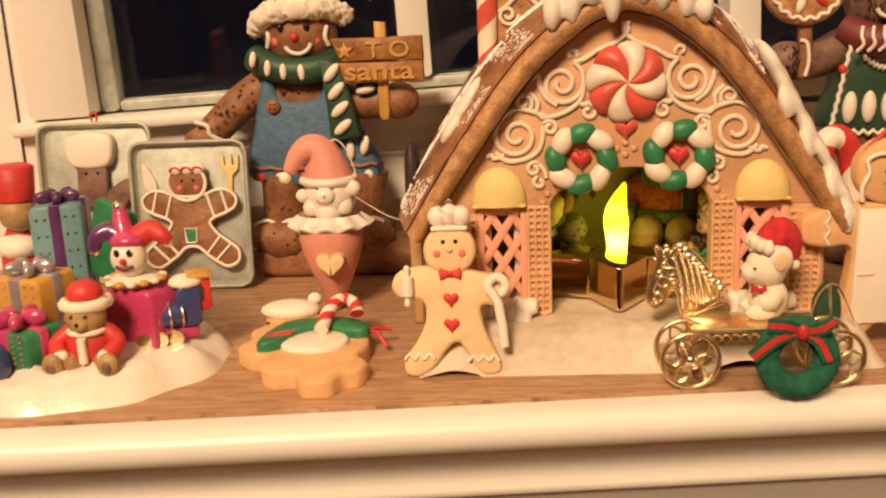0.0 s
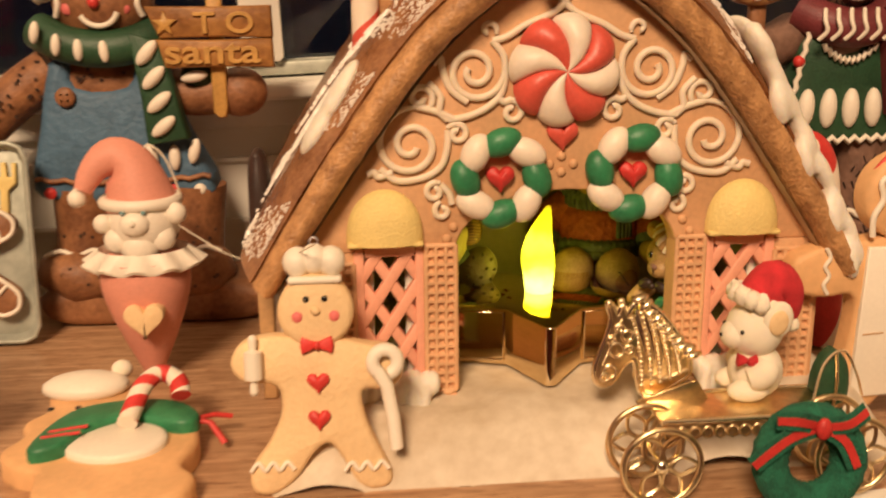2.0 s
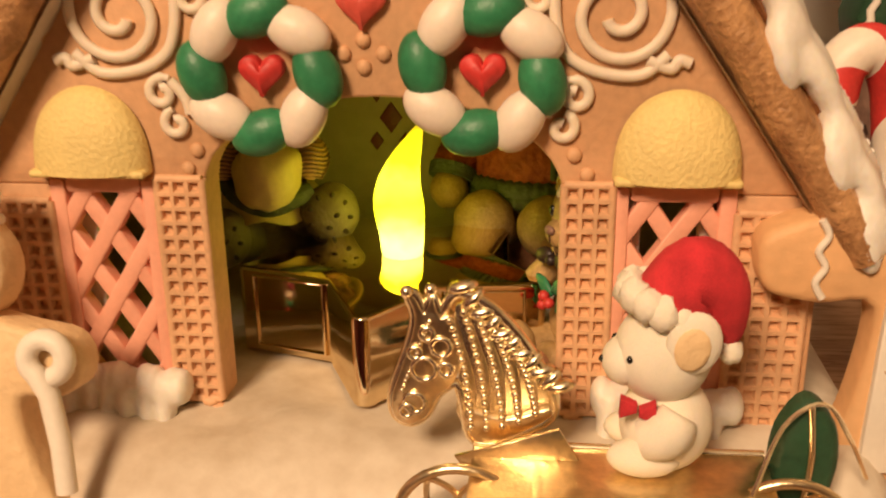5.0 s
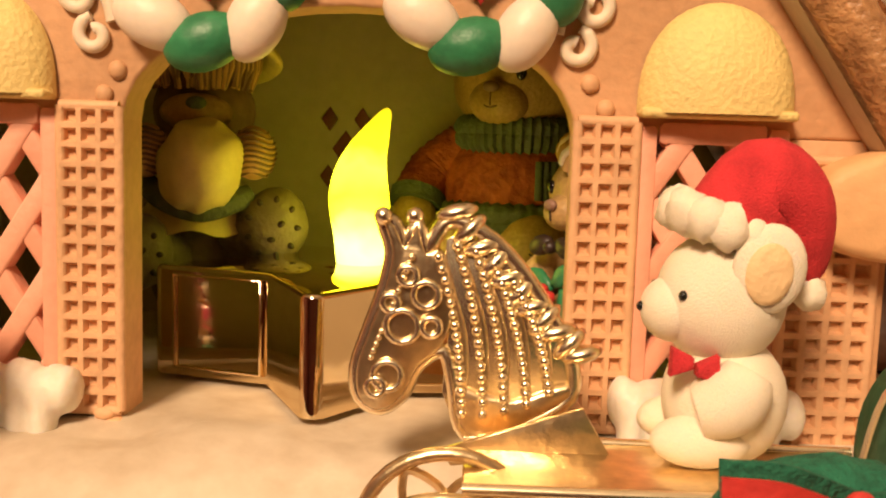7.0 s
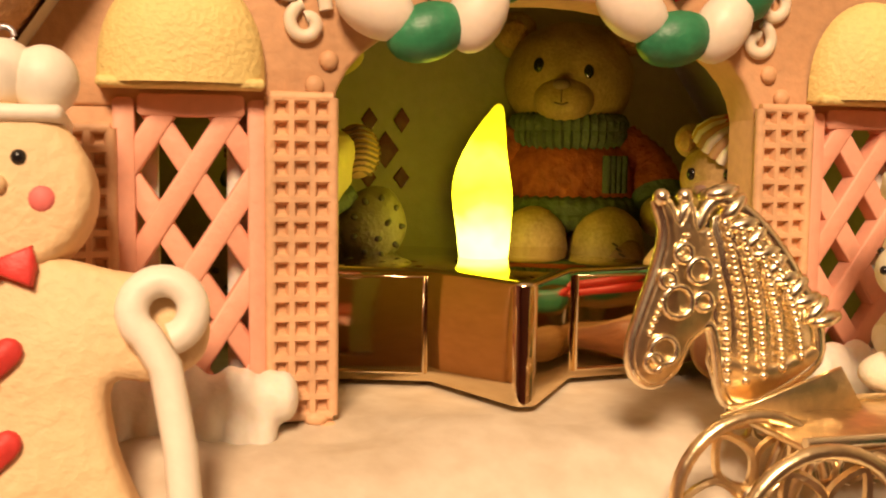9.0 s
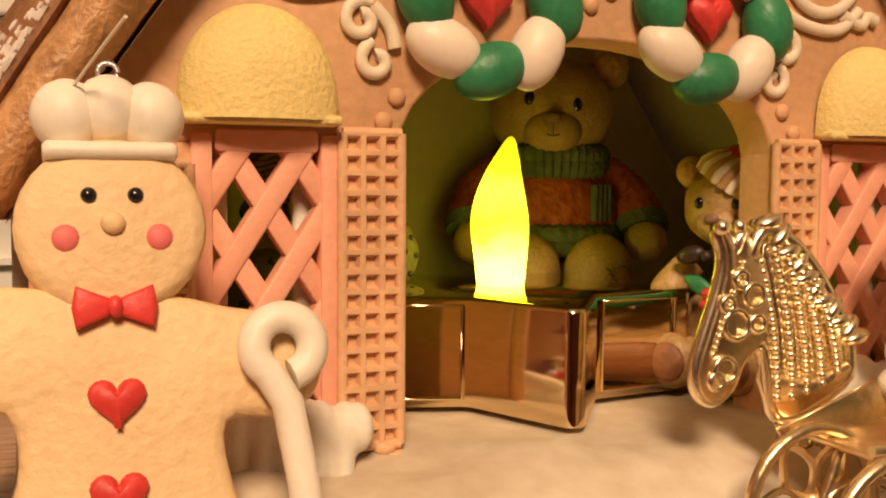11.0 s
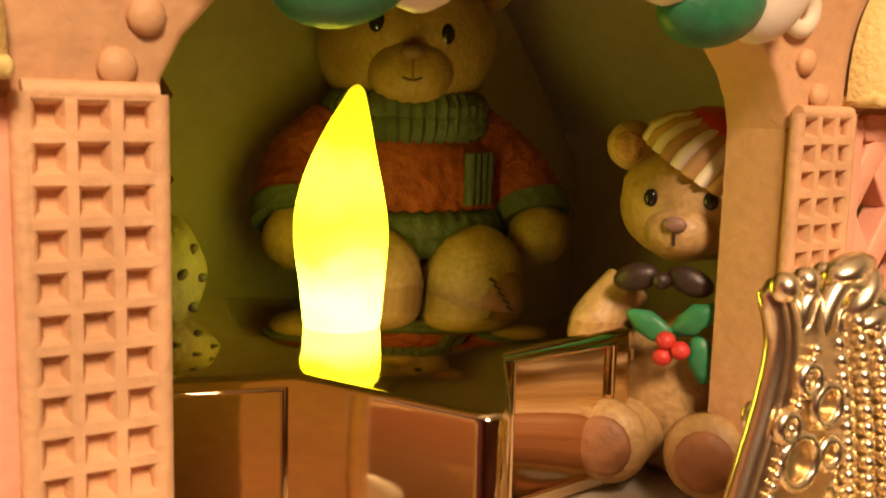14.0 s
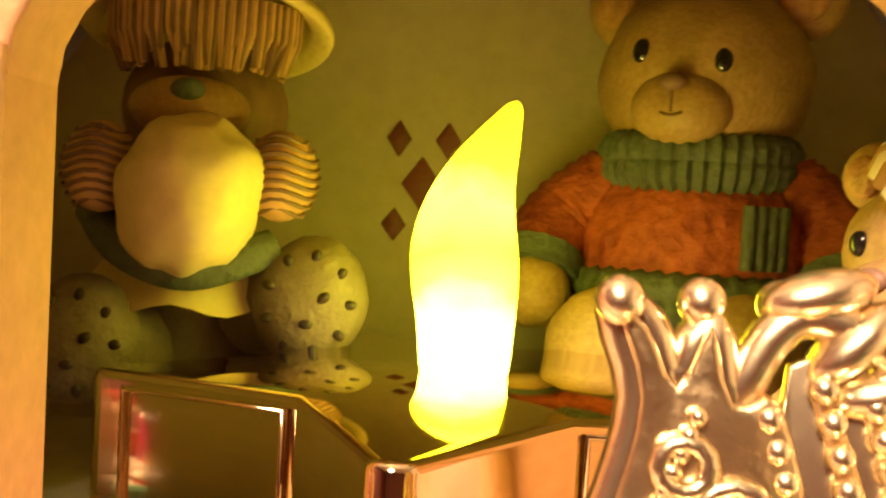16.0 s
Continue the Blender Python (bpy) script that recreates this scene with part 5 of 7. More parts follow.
def ginger_girl():
    s = Figure("shoes")
    y = 0.1080
    for x in (0.112, 0.135):
        s.ball((x, y - 0.004, 0.0090), (0.0135, 0.0115, 0.0088), DARK_BROWN)
        s.on("leg")
        s.tube([(x, y, 0.006), (x, y, 0.035), (x, y, 0.060)], [0.0095, 0.0090, 0.0100], DARK_BROWN, 18)
        s.on("icing_trim")
        s.tube(smooth([(x - 0.0105 + 0.004 * i, y - 0.0095, 0.0330 + (0.0012 if i % 2 else -0.0012)) for i in range(6)], 4, False), 0.0010, WHITE_CLAY, 6)
    s.on("dress", "dark green dress")
    dress = [(0.1000, 0.0615), (0.1035, 0.080), (0.1080, 0.0975), (0.1360, 0.0975), (0.1410, 0.080), (0.1455, 0.0615), (0.1230, 0.0590)]
    s.slab([(q.x, q.z) for q in smooth([(a, 0, b) for a, b in dress], 3)], y - 0.0105, y + 0.008, DARK_GREEN, 0.003)
    s.on("icing_hem", "white wavy icing hem")
    rim(s, [(0.1000 + 0.0455 * i / 22, 0.0612 + (0.0010 if i % 2 else -0.0008) - 0.001 * math.sin(i / 22 * math.pi)) for i in range(23)], y - 0.0112, 0.0011, WHITE_CLAY, False)
    rim(s, [(0.1005 + 0.0072 * (1 - i / 16) * 0 + 0.0065 * i / 16 + (0.0008 if i % 2 else 0), 0.0640 + 0.0340 * i / 16) for i in range(17)], y - 0.0108, 0.0010, WHITE_CLAY, False)
    s.on("icing_dots")
    icing_dots(s, [(0.1080 + 0.0082 * i, 0.0715, 4 - 2 * i) for i in range(5)], y - 0.0112, 0.0056)
    s.on("button", "red button")
    s.ball((0.1045, y - 0.0105, 0.0878), 0.0021, RED, None, 12, 8)
    s.on("chest")
    s.ball((0.1200, y - 0.002, 0.0955), (0.0150, 0.0105, 0.0100), DARK_BROWN)
    s.on("icing_neckline")
    rim(s, [(0.1125 + 0.0190 * i / 20, 0.0880 + 0.0052 * (abs(i - 10) / 10) ** 2 + 0.0007 * (-1) ** i) for i in range(21)], y - 0.0118, 0.0010, WHITE_CLAY, False)
    # arms, with the sweets that they hold
    s.on("arm")
    s.tube(smooth([(0.107, y, 0.097), (0.096, y - 0.003, 0.092), (0.085, y - 0.006, 0.0915)], 5, False), 0.0080, DARK_BROWN, 16)
    s.ball((0.0815, y - 0.007, 0.0925), (0.0090, 0.0080, 0.0080), DARK_BROWN)
    s.on("arm")
    s.tube(smooth([(0.137, y, 0.097), (0.147, y - 0.003, 0.0975), (0.156, y - 0.006, 0.1000)], 5, False), 0.0080, DARK_BROWN, 16)
    s.on("lolly_stick")
    s.box((0.0872, y - 0.013, 0.0985), (0.0055, 0.004, 0.028), BROWN, 0.0012)
    s.on("icing_cuff")
    s.tube(smooth([(0.0845, y - 0.0155, 0.1010), (0.0875, y - 0.0155, 0.0995), (0.0885, y - 0.0155, 0.0920), (0.0872, y - 0.0155, 0.0860)], 5, False), 0.0009, WHITE_CLAY, 6)
    s.on("lollipop", "round biscuit lollipop with red and white drops")
    lc = (0.0858, 0.1235)
    s.slab([(lc[0] + 0.0172 * math.cos(radians(a)), lc[1] + 0.0165 * math.sin(radians(a))) for a in range(0, 360, 8)], y - 0.0185, y - 0.0120, CRUST, 0.0022)
    rim(s, [(lc[0] + (0.0143 + 0.0007 * math.sin(radians(a) * 18)) * math.cos(radians(a)), lc[1] + (0.0137 + 0.0007 * math.sin(radians(a) * 18)) * math.sin(radians(a))) for a in range(0, 360, 4)], y - 0.0187, 0.0009, WHITE_CLAY)
    for i in range(6):
        a = radians(72 - 60 * i)
        s.ball((lc[0] + 0.0082 * math.cos(a), y - 0.0188, lc[1] + 0.0080 * math.sin(a)), (0.0040, 0.0014, 0.0018), (RED, WHITE_CLAY)[i % 2], turn_y(-math.degrees(a)), 12, 8)
    s.on("heart_cookie", "heart cookie with red icing")
    hc = (0.1560, 0.1140)
    s.slab([(hc[0] + a, hc[1] + b) for a, b in heart_line(0.0330, 36)], y - 0.0180, y - 0.0110, CRUST, 0.0022)
    rim(s, [(hc[0] + a * (0.84 + 0.04 * (i % 2)), hc[1] + b * (0.84 + 0.04 * (i % 2))) for i, (a, b) in enumerate(heart_line(0.0330, 44))], y - 0.0182, 0.0009, RED)
    # scarf
    s.on("scarf", "maroon scarf")
    s.tube(smooth([(0.1065, y - 0.004, 0.1045), (0.113, y - 0.010, 0.1010), (0.122, y - 0.0125, 0.0990), (0.132, y - 0.010, 0.1010), (0.138, y - 0.004, 0.1050)], 5, False), 0.0068, MAROON, 14)
    tail = [(0.1310, 0.1060), (0.1395, 0.1075), (0.1440, 0.0900), (0.1490, 0.0760), (0.1370, 0.0690), (0.1345, 0.0850)]
    s.slab(tail, y - 0.0180, y - 0.0100, MAROON, 0.0014)
    for i in range(6):
        x, z = 0.1380 + 0.0014 * i, 0.1030 - 0.0062 * i
        s.on("icing_stripe")
        s.tube(smooth([(x - 0.0045, y - 0.0184, z - 0.0040), (x - 0.0018, y - 0.0184, z - 0.0018), (x + 0.0004, y - 0.0184, z), (x + 0.0030, y - 0.0184, z + 0.0030)], 4, False), 0.0009, WHITE_CLAY, 6)
    for i in range(6):
        x = 0.1085 + 0.0046 * i
        s.on("icing_stripe")
        s.tube(smooth([(x - 0.0012, y - 0.0178, 0.0955), (x + 0.0008, y - 0.0196, 0.0985), (x, y - 0.0192, 0.1020), (x + 0.0014, y - 0.0158, 0.1055)], 4, False), 0.0008, WHITE_CLAY, 6)
    # head, hat
    s.on("head")
    s.ball((0.1220, y - 0.001, 0.1170), (0.0158, 0.0125, 0.0140), DARK_BROWN, None, 22, 14)
    s.on("prick_marks")
    rnd = random.Random(8)
    for _ in range(230):
        kind = rnd.choice(("face", "face", "leg", "arm"))
        if kind == "face":
            dx, dz = rnd.uniform(-0.0135, 0.0135), rnd.uniform(-0.0120, 0.0070)
            k = 1 - (dx / 0.0158) ** 2 - (dz / 0.0140) ** 2
            if k < 0.1:
                continue
            p = Vector((0.1220 + dx, y - 0.0012 - 0.0125 * math.sqrt(k), 0.1170 + dz))
        elif kind == "leg":
            dx = rnd.uniform(-0.0075, 0.0075)
            p = Vector((rnd.choice((0.112, 0.135)) + dx, y - math.sqrt(0.0094**2 - dx * dx), rnd.uniform(0.012, 0.056)))
        else:
            dx, dz = rnd.uniform(-0.0075, 0.0075), rnd.uniform(-0.006, 0.006)
            k = max(0.1, 1 - (dx / 0.0095) ** 2 - (dz / 0.0085) ** 2)
            p = Vector((0.0830 + dx, y - 0.0068 - 0.0080 * math.sqrt(k), 0.0925 + dz))
        d = Vector((0.0006, 0, 0.0011)) if rnd.random() < 0.5 else Vector((-0.0005, 0, 0.0012))
        s.tube([p - d, p + d], 0.0004, EBONY, 4)
    s.on("nose")
    s.ball((0.1225, y - 0.0138, 0.1165), 0.0020, RED, None, 12, 8)
    for dx in (-0.0052, 0.0052):
        s.on("eye")
        s.ball((0.1215 + dx, y - 0.0125, 0.1212), 0.0018, BLACK, None, 12, 8)
    s.on("smile")
    rim(s, [(0.1225 + 0.0066 * math.cos(radians(a)), 0.1145 + 0.0056 * math.sin(radians(a))) for a in range(200, 341, 14)], y - 0.0128, 0.0010, WHITE_CLAY, False)
    s.on("hat_brim")
    s.tube(smooth([(0.1060, y - 0.006, 0.1258), (0.1130, y - 0.0125, 0.1268), (0.1225, y - 0.0150, 0.1280), (0.1320, y - 0.0125, 0.1290), (0.1400, y - 0.006, 0.1298)], 6, False), 0.0042, BROWN, 14)
    s.on("icing_dots")
    icing_dots(s, [(0.1075 + 0.0076 * i, 0.1258 + 0.0009 * i, 0) for i in range(5)], y - 0.0185 + 0.0, 0.0026)
    s.on("hat", "blue stiff hat with white icing lines")
    s.lathe([(0.0150, 0.1265), (0.0145, 0.1320), (0.0115, 0.1385), (0.0085, 0.1430), (0.0092, 0.1455), (0.0125, 0.1510), (0.0110, 0.1515), (0.002, 0.1470)], (0.1215, y, 0), DENIM, 26, Matrix.Diagonal((1, 0.8, 1, 1)))
    icing_dots(s, [(0.1100, 0.1350, 22), (0.1215, 0.1362, 0), (0.1320, 0.1355, -18)], y - 0.0100, 0.0036)
    for i in range(6):
        x = 0.1125 + 0.0034 * i
        s.tube([(x * 0.75 + 0.1215 * 0.25, y - 0.0072, 0.1438), (x, y - 0.0098, 0.1475), (x + (x - 0.1215) * 0.15, y - 0.0090, 0.1510)], 0.0008, WHITE_CLAY, 6)
    s.make("gingerbread_girl_figurine", None, "dark gingerbread figure with green dress, maroon scarf and blue hat", "figurine", base=(0.122, y, 0))


ginger_girl()


def candy_cane():
    pts = smooth([(0.1000, 0.0520, 0.0015), (0.0985, 0.0530, 0.025), (0.0965, 0.0545, 0.048), (0.0940, 0.0545, 0.0605), (0.0890, 0.0535, 0.0660), (0.0840, 0.0530, 0.0630), (0.0825, 0.0525, 0.0560)], 20, False)
    Shape().tube(pts, 0.0048, CREAM, 28, stripe=(RED, 2.6, -1)).make("candy_cane", None, "glossy red and white striped candy cane", "ornament", base=(0.1, 0.052, 0))


candy_cane()


def tin_tray(name, x0, x1, z1, y, lean, label):
    s = Figure("plate")
    t = Matrix.Translation((0, y, 0.0015)) @ Matrix.Rotation(radians(-lean), 4, "X")
    b = 0.005
    cx = (x0 + x1) / 2

    def rounded(g):
        a0, a1, c0, c1 = x0 + g, x1 - g, g, z1 - g
        return [(a0 + b, c0), (a1 - b, c0), (a1 - b * 0.3, c0 + b * 0.3), (a1, c0 + b), (a1, c1 - b), (a1 - b * 0.3, c1 - b * 0.3), (a1 - b, c1), (a0 + b, c1), (a0 + b * 0.3, c1 - b * 0.3), (a0, c1 - b), (a0, c0 + b), (a0 + b * 0.3, c0 + b * 0.3)]

    s.slab(rounded(0.0005), 0.0, 0.001, TIN, 0.0003, t)
    s.on("rim", "rolled tin rim")
    s.tube([t @ Vector((a, -0.003, c)) for a, c in rounded(0)], 0.0009, TIN, 8, closed=True)
    rim_a, rim_b = rounded(0), rounded(0.002)
    k = len(rim_a)
    vs = [t @ Vector((a, -0.003, c)) for a, c in rim_a] + [t @ Vector((a, 0.0, c)) for a, c in rim_b]
    s.add(vs, [(i, (i + 1) % k, k + (i + 1) % k, k + i) for i in range(k)], TIN)
    s.make(name, None, label, "tray", base=(cx, y, 0))
    return t


def tray_cookies():
    t = tin_tray("baking_tray", -0.2085, -0.1560, 0.0655, 0.0890, 6, "small grey tin baking tray leaning upright")
    s = Figure("body")
    cx = -0.1820
    half = [(0.0, 0.0412), (0.0073, 0.0420), (0.0115, 0.0436), (0.0165, 0.0440), (0.0210, 0.0408), (0.0205, 0.0365), (0.0165, 0.0338), (0.0104, 0.0313), (0.0088, 0.0288), (0.0122, 0.0240), (0.0175, 0.0200), (0.0210, 0.0165), (0.0208, 0.0120), (0.0178, 0.0098), (0.0140, 0.0098), (0.0070, 0.0146), (0.0034, 0.0180), (0.0, 0.0188)]
    line = [(cx + a, b) for a, b in half] + [(cx - a, b) for a, b in half[-2:0:-1]]
    out = [(q.x, q.z) for q in smooth([(a, 0, b) for a, b in line], 4)]
    s.slab(out, -0.0050, -0.0003, BROWN, 0.0012, t)
    s.on("icing_outline")
    s.tube([t @ Vector((a, -0.0052, b)) for a, b in out], 0.0008, WHITE_CLAY, 6, closed=True)
    s.on("head")
    head = [(cx - 0.0005 + 0.0085 * math.cos(radians(a)), 0.0475 + 0.0080 * math.sin(radians(a))) for a in range(0, 360, 15)]
    s.slab(head, -0.0056, -0.0003, BROWN, 0.0014, t)
    s.tube([t @ Vector((a, -0.0056, b)) for a, b in head], 0.0009, WHITE_CLAY, 6, closed=True)
    for dx in (-0.0025, 0.0025):
        s.on("eye")
        s.ball(t @ Vector((cx + dx, -0.0058, 0.0485)), 0.0006, BLACK, None, 8, 6)
        s.on("cheek")
        s.ball(t @ Vector((cx + dx * 1.5, -0.0056, 0.0450)), (0.0014, 0.0008, 0.0014), CHEEK, None, 8, 6)
    for dx in (-0.005, 0.0, 0.005):
        s.on("icing_hair")
        s.ball(t @ Vector((cx + dx, -0.0050, 0.0535)), (0.0032, 0.0022, 0.0028), WHITE_CLAY, None, 12, 8)
        s.tube([t @ Vector((cx + dx + 0.0024 * math.cos(radians(a)), -0.0072, 0.0525 + 0.0020 * math.sin(radians(a)))) for a in range(0, 181, 30)], 0.0005, RED, 5)
    for sg in (-1, 1):
        for a, b in (((0.0080, 0.0420), (0.0110, 0.0318)), ((0.0145, 0.0438), (0.0170, 0.0342)), ((0.0066, 0.0152), (0.0130, 0.0232)), ((0.0105, 0.0122), (0.0178, 0.0196))):
            s.on("icing_stripe")
            s.tube([t @ Vector((cx + sg * a[0], -0.0053, a[1])), t @ Vector((cx + sg * b[0], -0.0053, b[1]))], 0.0007, WHITE_CLAY, 6)
    s.on("pocket")
    pocket = [(cx - 0.0028, 0.0270), (cx + 0.0028, 0.0270), (cx + 0.0022, 0.0205), (cx - 0.0022, 0.0205)]
    s.slab(pocket, -0.0056, -0.004, GREEN, 0.0003, t)
    s.tube([t @ Vector((a, -0.0056, b)) for a, b in pocket], 0.0006, WHITE_CLAY, 6, closed=True)
    s.make("tray_gingerbread_cookie", None, "brown gingerbread cookie with white icing outlines on the tray", "ornament", base=t @ Vector((cx, 0, 0.02)))
    f = Shape()
    f.slab([(-0.1655, 0.0420), (-0.1630, 0.0420), (-0.1625, 0.0500), (-0.1598, 0.0525), (-0.1595, 0.0590), (-0.1608, 0.0590), (-0.1610, 0.0545), (-0.1625, 0.0545), (-0.1627, 0.0592), (-0.1642, 0.0592), (-0.1644, 0.0545), (-0.1660, 0.0545), (-0.1663, 0.0590), (-0.1678, 0.0588), (-0.1675, 0.0525), (-0.1650, 0.0500)], -0.0020, -0.0003, YELLOW, 0.0004, t)
    f.make("toy_fork", None, "small yellow toy fork on the tray", "ornament", base=t @ Vector((-0.164, 0, 0.05)))
    f = Shape()
    f.slab([(q.x, q.z) for q in smooth([(a, 0, b) for a, b in ((-0.2035, 0.0560), (-0.2010, 0.0540), (-0.1975, 0.0470), (-0.1985, 0.0430), (-0.2030, 0.0460))], 4)], -0.0020, -0.0003, CREAM, 0.0004, t)
    f.make("toy_knife", None, "small cream toy knife on the tray", "ornament", base=t @ Vector((-0.2, 0, 0.05)))
    t2 = tin_tray("baking_tray", -0.2555, -0.2030, 0.0735, 0.1010, 6, "grey tin baking tray leaning behind the gift figurine")
    s = Shape()
    cx = -0.2300
    s.slab([(cx - 0.0080, 0.0350), (cx + 0.0065, 0.0350), (cx + 0.0065, 0.0570), (cx - 0.0075, 0.0570)], -0.0050, -0.0003, DARK_BROWN, 0.0012, t2)
    arm = [(cx + 0.0040, 0.0400), (cx + 0.0150, 0.0480), (cx + 0.0195, 0.0455), (cx + 0.0180, 0.0400), (cx + 0.0080, 0.0300)]
    s.slab([(q.x, q.z) for q in smooth([(a, 0, b) for a, b in arm], 4)], -0.0048, -0.0003, DARK_BROWN, 0.0012, t2)
    hat = [(cx - 0.0085, 0.0540), (cx - 0.0120, 0.0620), (cx - 0.0095, 0.0680), (cx, 0.0695), (cx + 0.0085, 0.0685), (cx + 0.0105, 0.0630), (cx + 0.0070, 0.0540)]
    s.slab([(q.x, q.z) for q in smooth([(a, 0, b) for a, b in hat], 4)], -0.0064, -0.0003, WHITE_CLAY, 0.0018, t2)
    for dx in (-0.0030, 0.0025):
        s.ball(t2 @ Vector((cx + dx, -0.0052, 0.0510)), 0.0007, BLACK, None, 8, 6)
    s.make("tray_chef_cookie", None, "dark brown cookie figure with a white chef hat", "ornament", base=t2 @ Vector((cx, 0, 0.03)))
    loop = Shape().tube(smooth([t2 @ Vector((a, -0.002, b)) for a, b in ((-0.2290, 0.0735), (-0.2300, 0.0775), (-0.2278, 0.0790), (-0.2270, 0.0760), (-0.2282, 0.0735))], 6, False), 0.0005, RED, 6)
    loop.make("hanging_loop", None, "red cord loop on the tray", "cord", base=t2 @ Vector((-0.228, -0.002, 0.0735)))


tray_cookies()


def gift_box(root, c, size, material, ribbon, turn=0.0, lid=None):
    m = Matrix.Rotation(radians(turn), 4, "Z")
    g = Matrix.Translation(c) @ m
    bx = part("gift_box", Shape().box((c[0], c[1], c[2]), size, material, 0.0008, m), root)
    s = Shape()
    for a in (Vector((size[0] * 0.22, size[1] + 0.0006, size[2] + 0.0004)), Vector((size[0] + 0.0006, size[1] * 0.22, size[2] + 0.0004))):
        s.box((c[0], c[1], c[2] + 0.0002), tuple(a), ribbon, 0.0003, m)
    top = c[2] + size[2] / 2
    for a in range(0, 360, 72):
        d = Vector((math.cos(radians(a)), math.sin(radians(a)), 0)) * size[0] * 0.32
        s.ball((c[0] + d.x * 0.8, c[1] + d.y * 0.8, top + size[0] * 0.13), (size[0] * 0.20, size[0] * 0.10, size[0] * 0.13), ribbon, Matrix.Rotation(radians(a), 3, "Z"), 12, 8)
    part("ribbon", s, bx)
    dots = Shape()
    for a in (-0.36, -0.2, 0.2, 0.36):
        for h in range(-3, 4):
            q = g @ Vector((a * size[0], -size[1] / 2, h * size[2] / 7.5 + (0.0008 if a > 0 else 0)))
            dots.ball(q, 0.00055, ribbon if lid is None else lid, None, 6, 4)
    ob = part("paper_dots", dots, bx)
    ob["kind"] = "stuff"
    return bx


def gift_figurine():
    root = empty("gift_pile_figurine", (-0.196, -0.003, 0.0), "resin figurine of gifts, jester box, teddy and train on snow", "figurine")
    s = Shape()
    na, nr = 64, 12
    vs = []
    for j in range(nr + 1):
        f = j / nr
        for a in range(na):
            g = 2 * math.pi * a / na
            w = 1 + 0.07 * noise.noise(Vector((math.cos(g) * 2.5, math.sin(g) * 2.5, 0)))
            h = 0.0104 * (1 - f**9) + (0.0034 * min(1, f * 2) * noise.noise(Vector((f * 3 * math.cos(g) * 2, f * 3 * math.sin(g) * 2, 5))) if f < 1 else 0)
            vs.append((-0.197 + 0.052 * f * w * math.cos(g), -0.004 + 0.047 * f * w * math.sin(g), h - 0.0002))
    s.add(vs, [(j * na + a, j * na + (a + 1) % na, (j + 1) * na + (a + 1) % na, (j + 1) * na + a) for j in range(nr) for a in range(na)], PEARL)
    part("snow_base", s, root, "pearly white snow mound base")
    gift_box(root, (-0.2085, 0.0160, 0.0330), (0.0185, 0.0185, 0.0480), TEAL, PURPLE, 12)
    gift_box(root, (-0.2110, -0.0080, 0.0225), (0.0205, 0.0190, 0.0270), OCHRE, SILVER, -14)
    gift_box(root, (-0.2090, -0.0260, 0.0150), (0.0230, 0.0150, 0.0150), GREEN, MAGENTA, -24)
    part("gift_ball", Shape().ball((-0.2170, -0.0370, 0.0120), 0.0088, BLUE, None, 18, 12), root, "dark blue round ornament")
    # jester in a box
    m = Matrix.Rotation(radians(-20), 4, "Z")
    jb = part("jester_box", Shape().box((-0.1725, -0.0030, 0.0190), (0.0215, 0.0205, 0.0220), MAGENTA, 0.001, m), root, "glossy magenta box with an open green lid")
    part("lid", Shape().box((-0.1870, 0.0080, 0.0425), (0.0190, 0.0030, 0.0300), GREEN, 0.0008, Matrix.Rotation(radians(-25), 4, "Z") @ Matrix.Rotation(radians(18), 4, "Y")), jb, "open green lid")
    s = Shape()
    c = Vector((-0.1745, -0.0060, 0.0))
    s.lathe([(0.006, 0.030), (0.0098, 0.0330), (0.0060, 0.0345), (0.0030, 0.0360)], c, CREAM, 20)
    for i in range(14):
        g = radians(i * 360 / 14)
        s.ball(c + Vector((0.0096 * math.cos(g), 0.0096 * math.sin(g), 0.0328)), (0.0019, 0.0019, 0.0012), CREAM if i % 2 else OCHRE, None, 10, 6)
    s.ball(c + Vector((0, -0.0015, 0.0472)), (0.0066, 0.0062, 0.0034), MAGENTA, None, 16, 10)
    s.ball(c + Vector((0, -0.003, 0.0412)), (0.0064, 0.0058, 0.0072), WHITE_CLAY)
    s.ball(c + Vector((0, -0.0092, 0.0412)), 0.0012, RED, None, 10, 8)
    for dx in (-0.0022, 0.0022):
        s.ball(c + Vector((dx, -0.0084, 0.0440)), (0.0010, 0.0006, 0.0014), BLACK, None, 8, 6)
    s.tube(smooth([c + Vector((dx, -0.0086 + abs(dx) * 0.3, 0.0382 + abs(dx) * 0.3)) for dx in (-0.0030, -0.0015, 0, 0.0015, 0.0030)], 3, False), 0.0008, MAROON, 6)
    for d, q in (((-0.0125, -0.002, 0.0438), PURPLE), ((-0.0035, 0.002, 0.0585), MAGENTA), ((0.0142, -0.002, 0.0462), RED)):
        e = Vector(d)
        pts = smooth([c + Vector((e.x * 0.15, 0.0, 0.0470)), c + Vector((e.x * 0.55, 0.0, 0.0502)), c + Vector((e.x * 0.88, e.y, max(0.0485, e.z - 0.003))), c + e], 5, False)
        s.tube(pts, [0.0046 - 0.0026 * i / (len(pts) - 1) for i in range(len(pts))], q, 12)
        s.ball(c + e, 0.0021, GOLD, None, 10, 8)
    part("jester", s, jb, "white-faced jester bust in a red cap")
    # small teddy in a red suit
    s = Shape()
    c = Vector((-0.1850, -0.0250, 0.0))
    s.ball(c + Vector((0, 0, 0.0150)), (0.0085, 0.0075, 0.0085), RED)
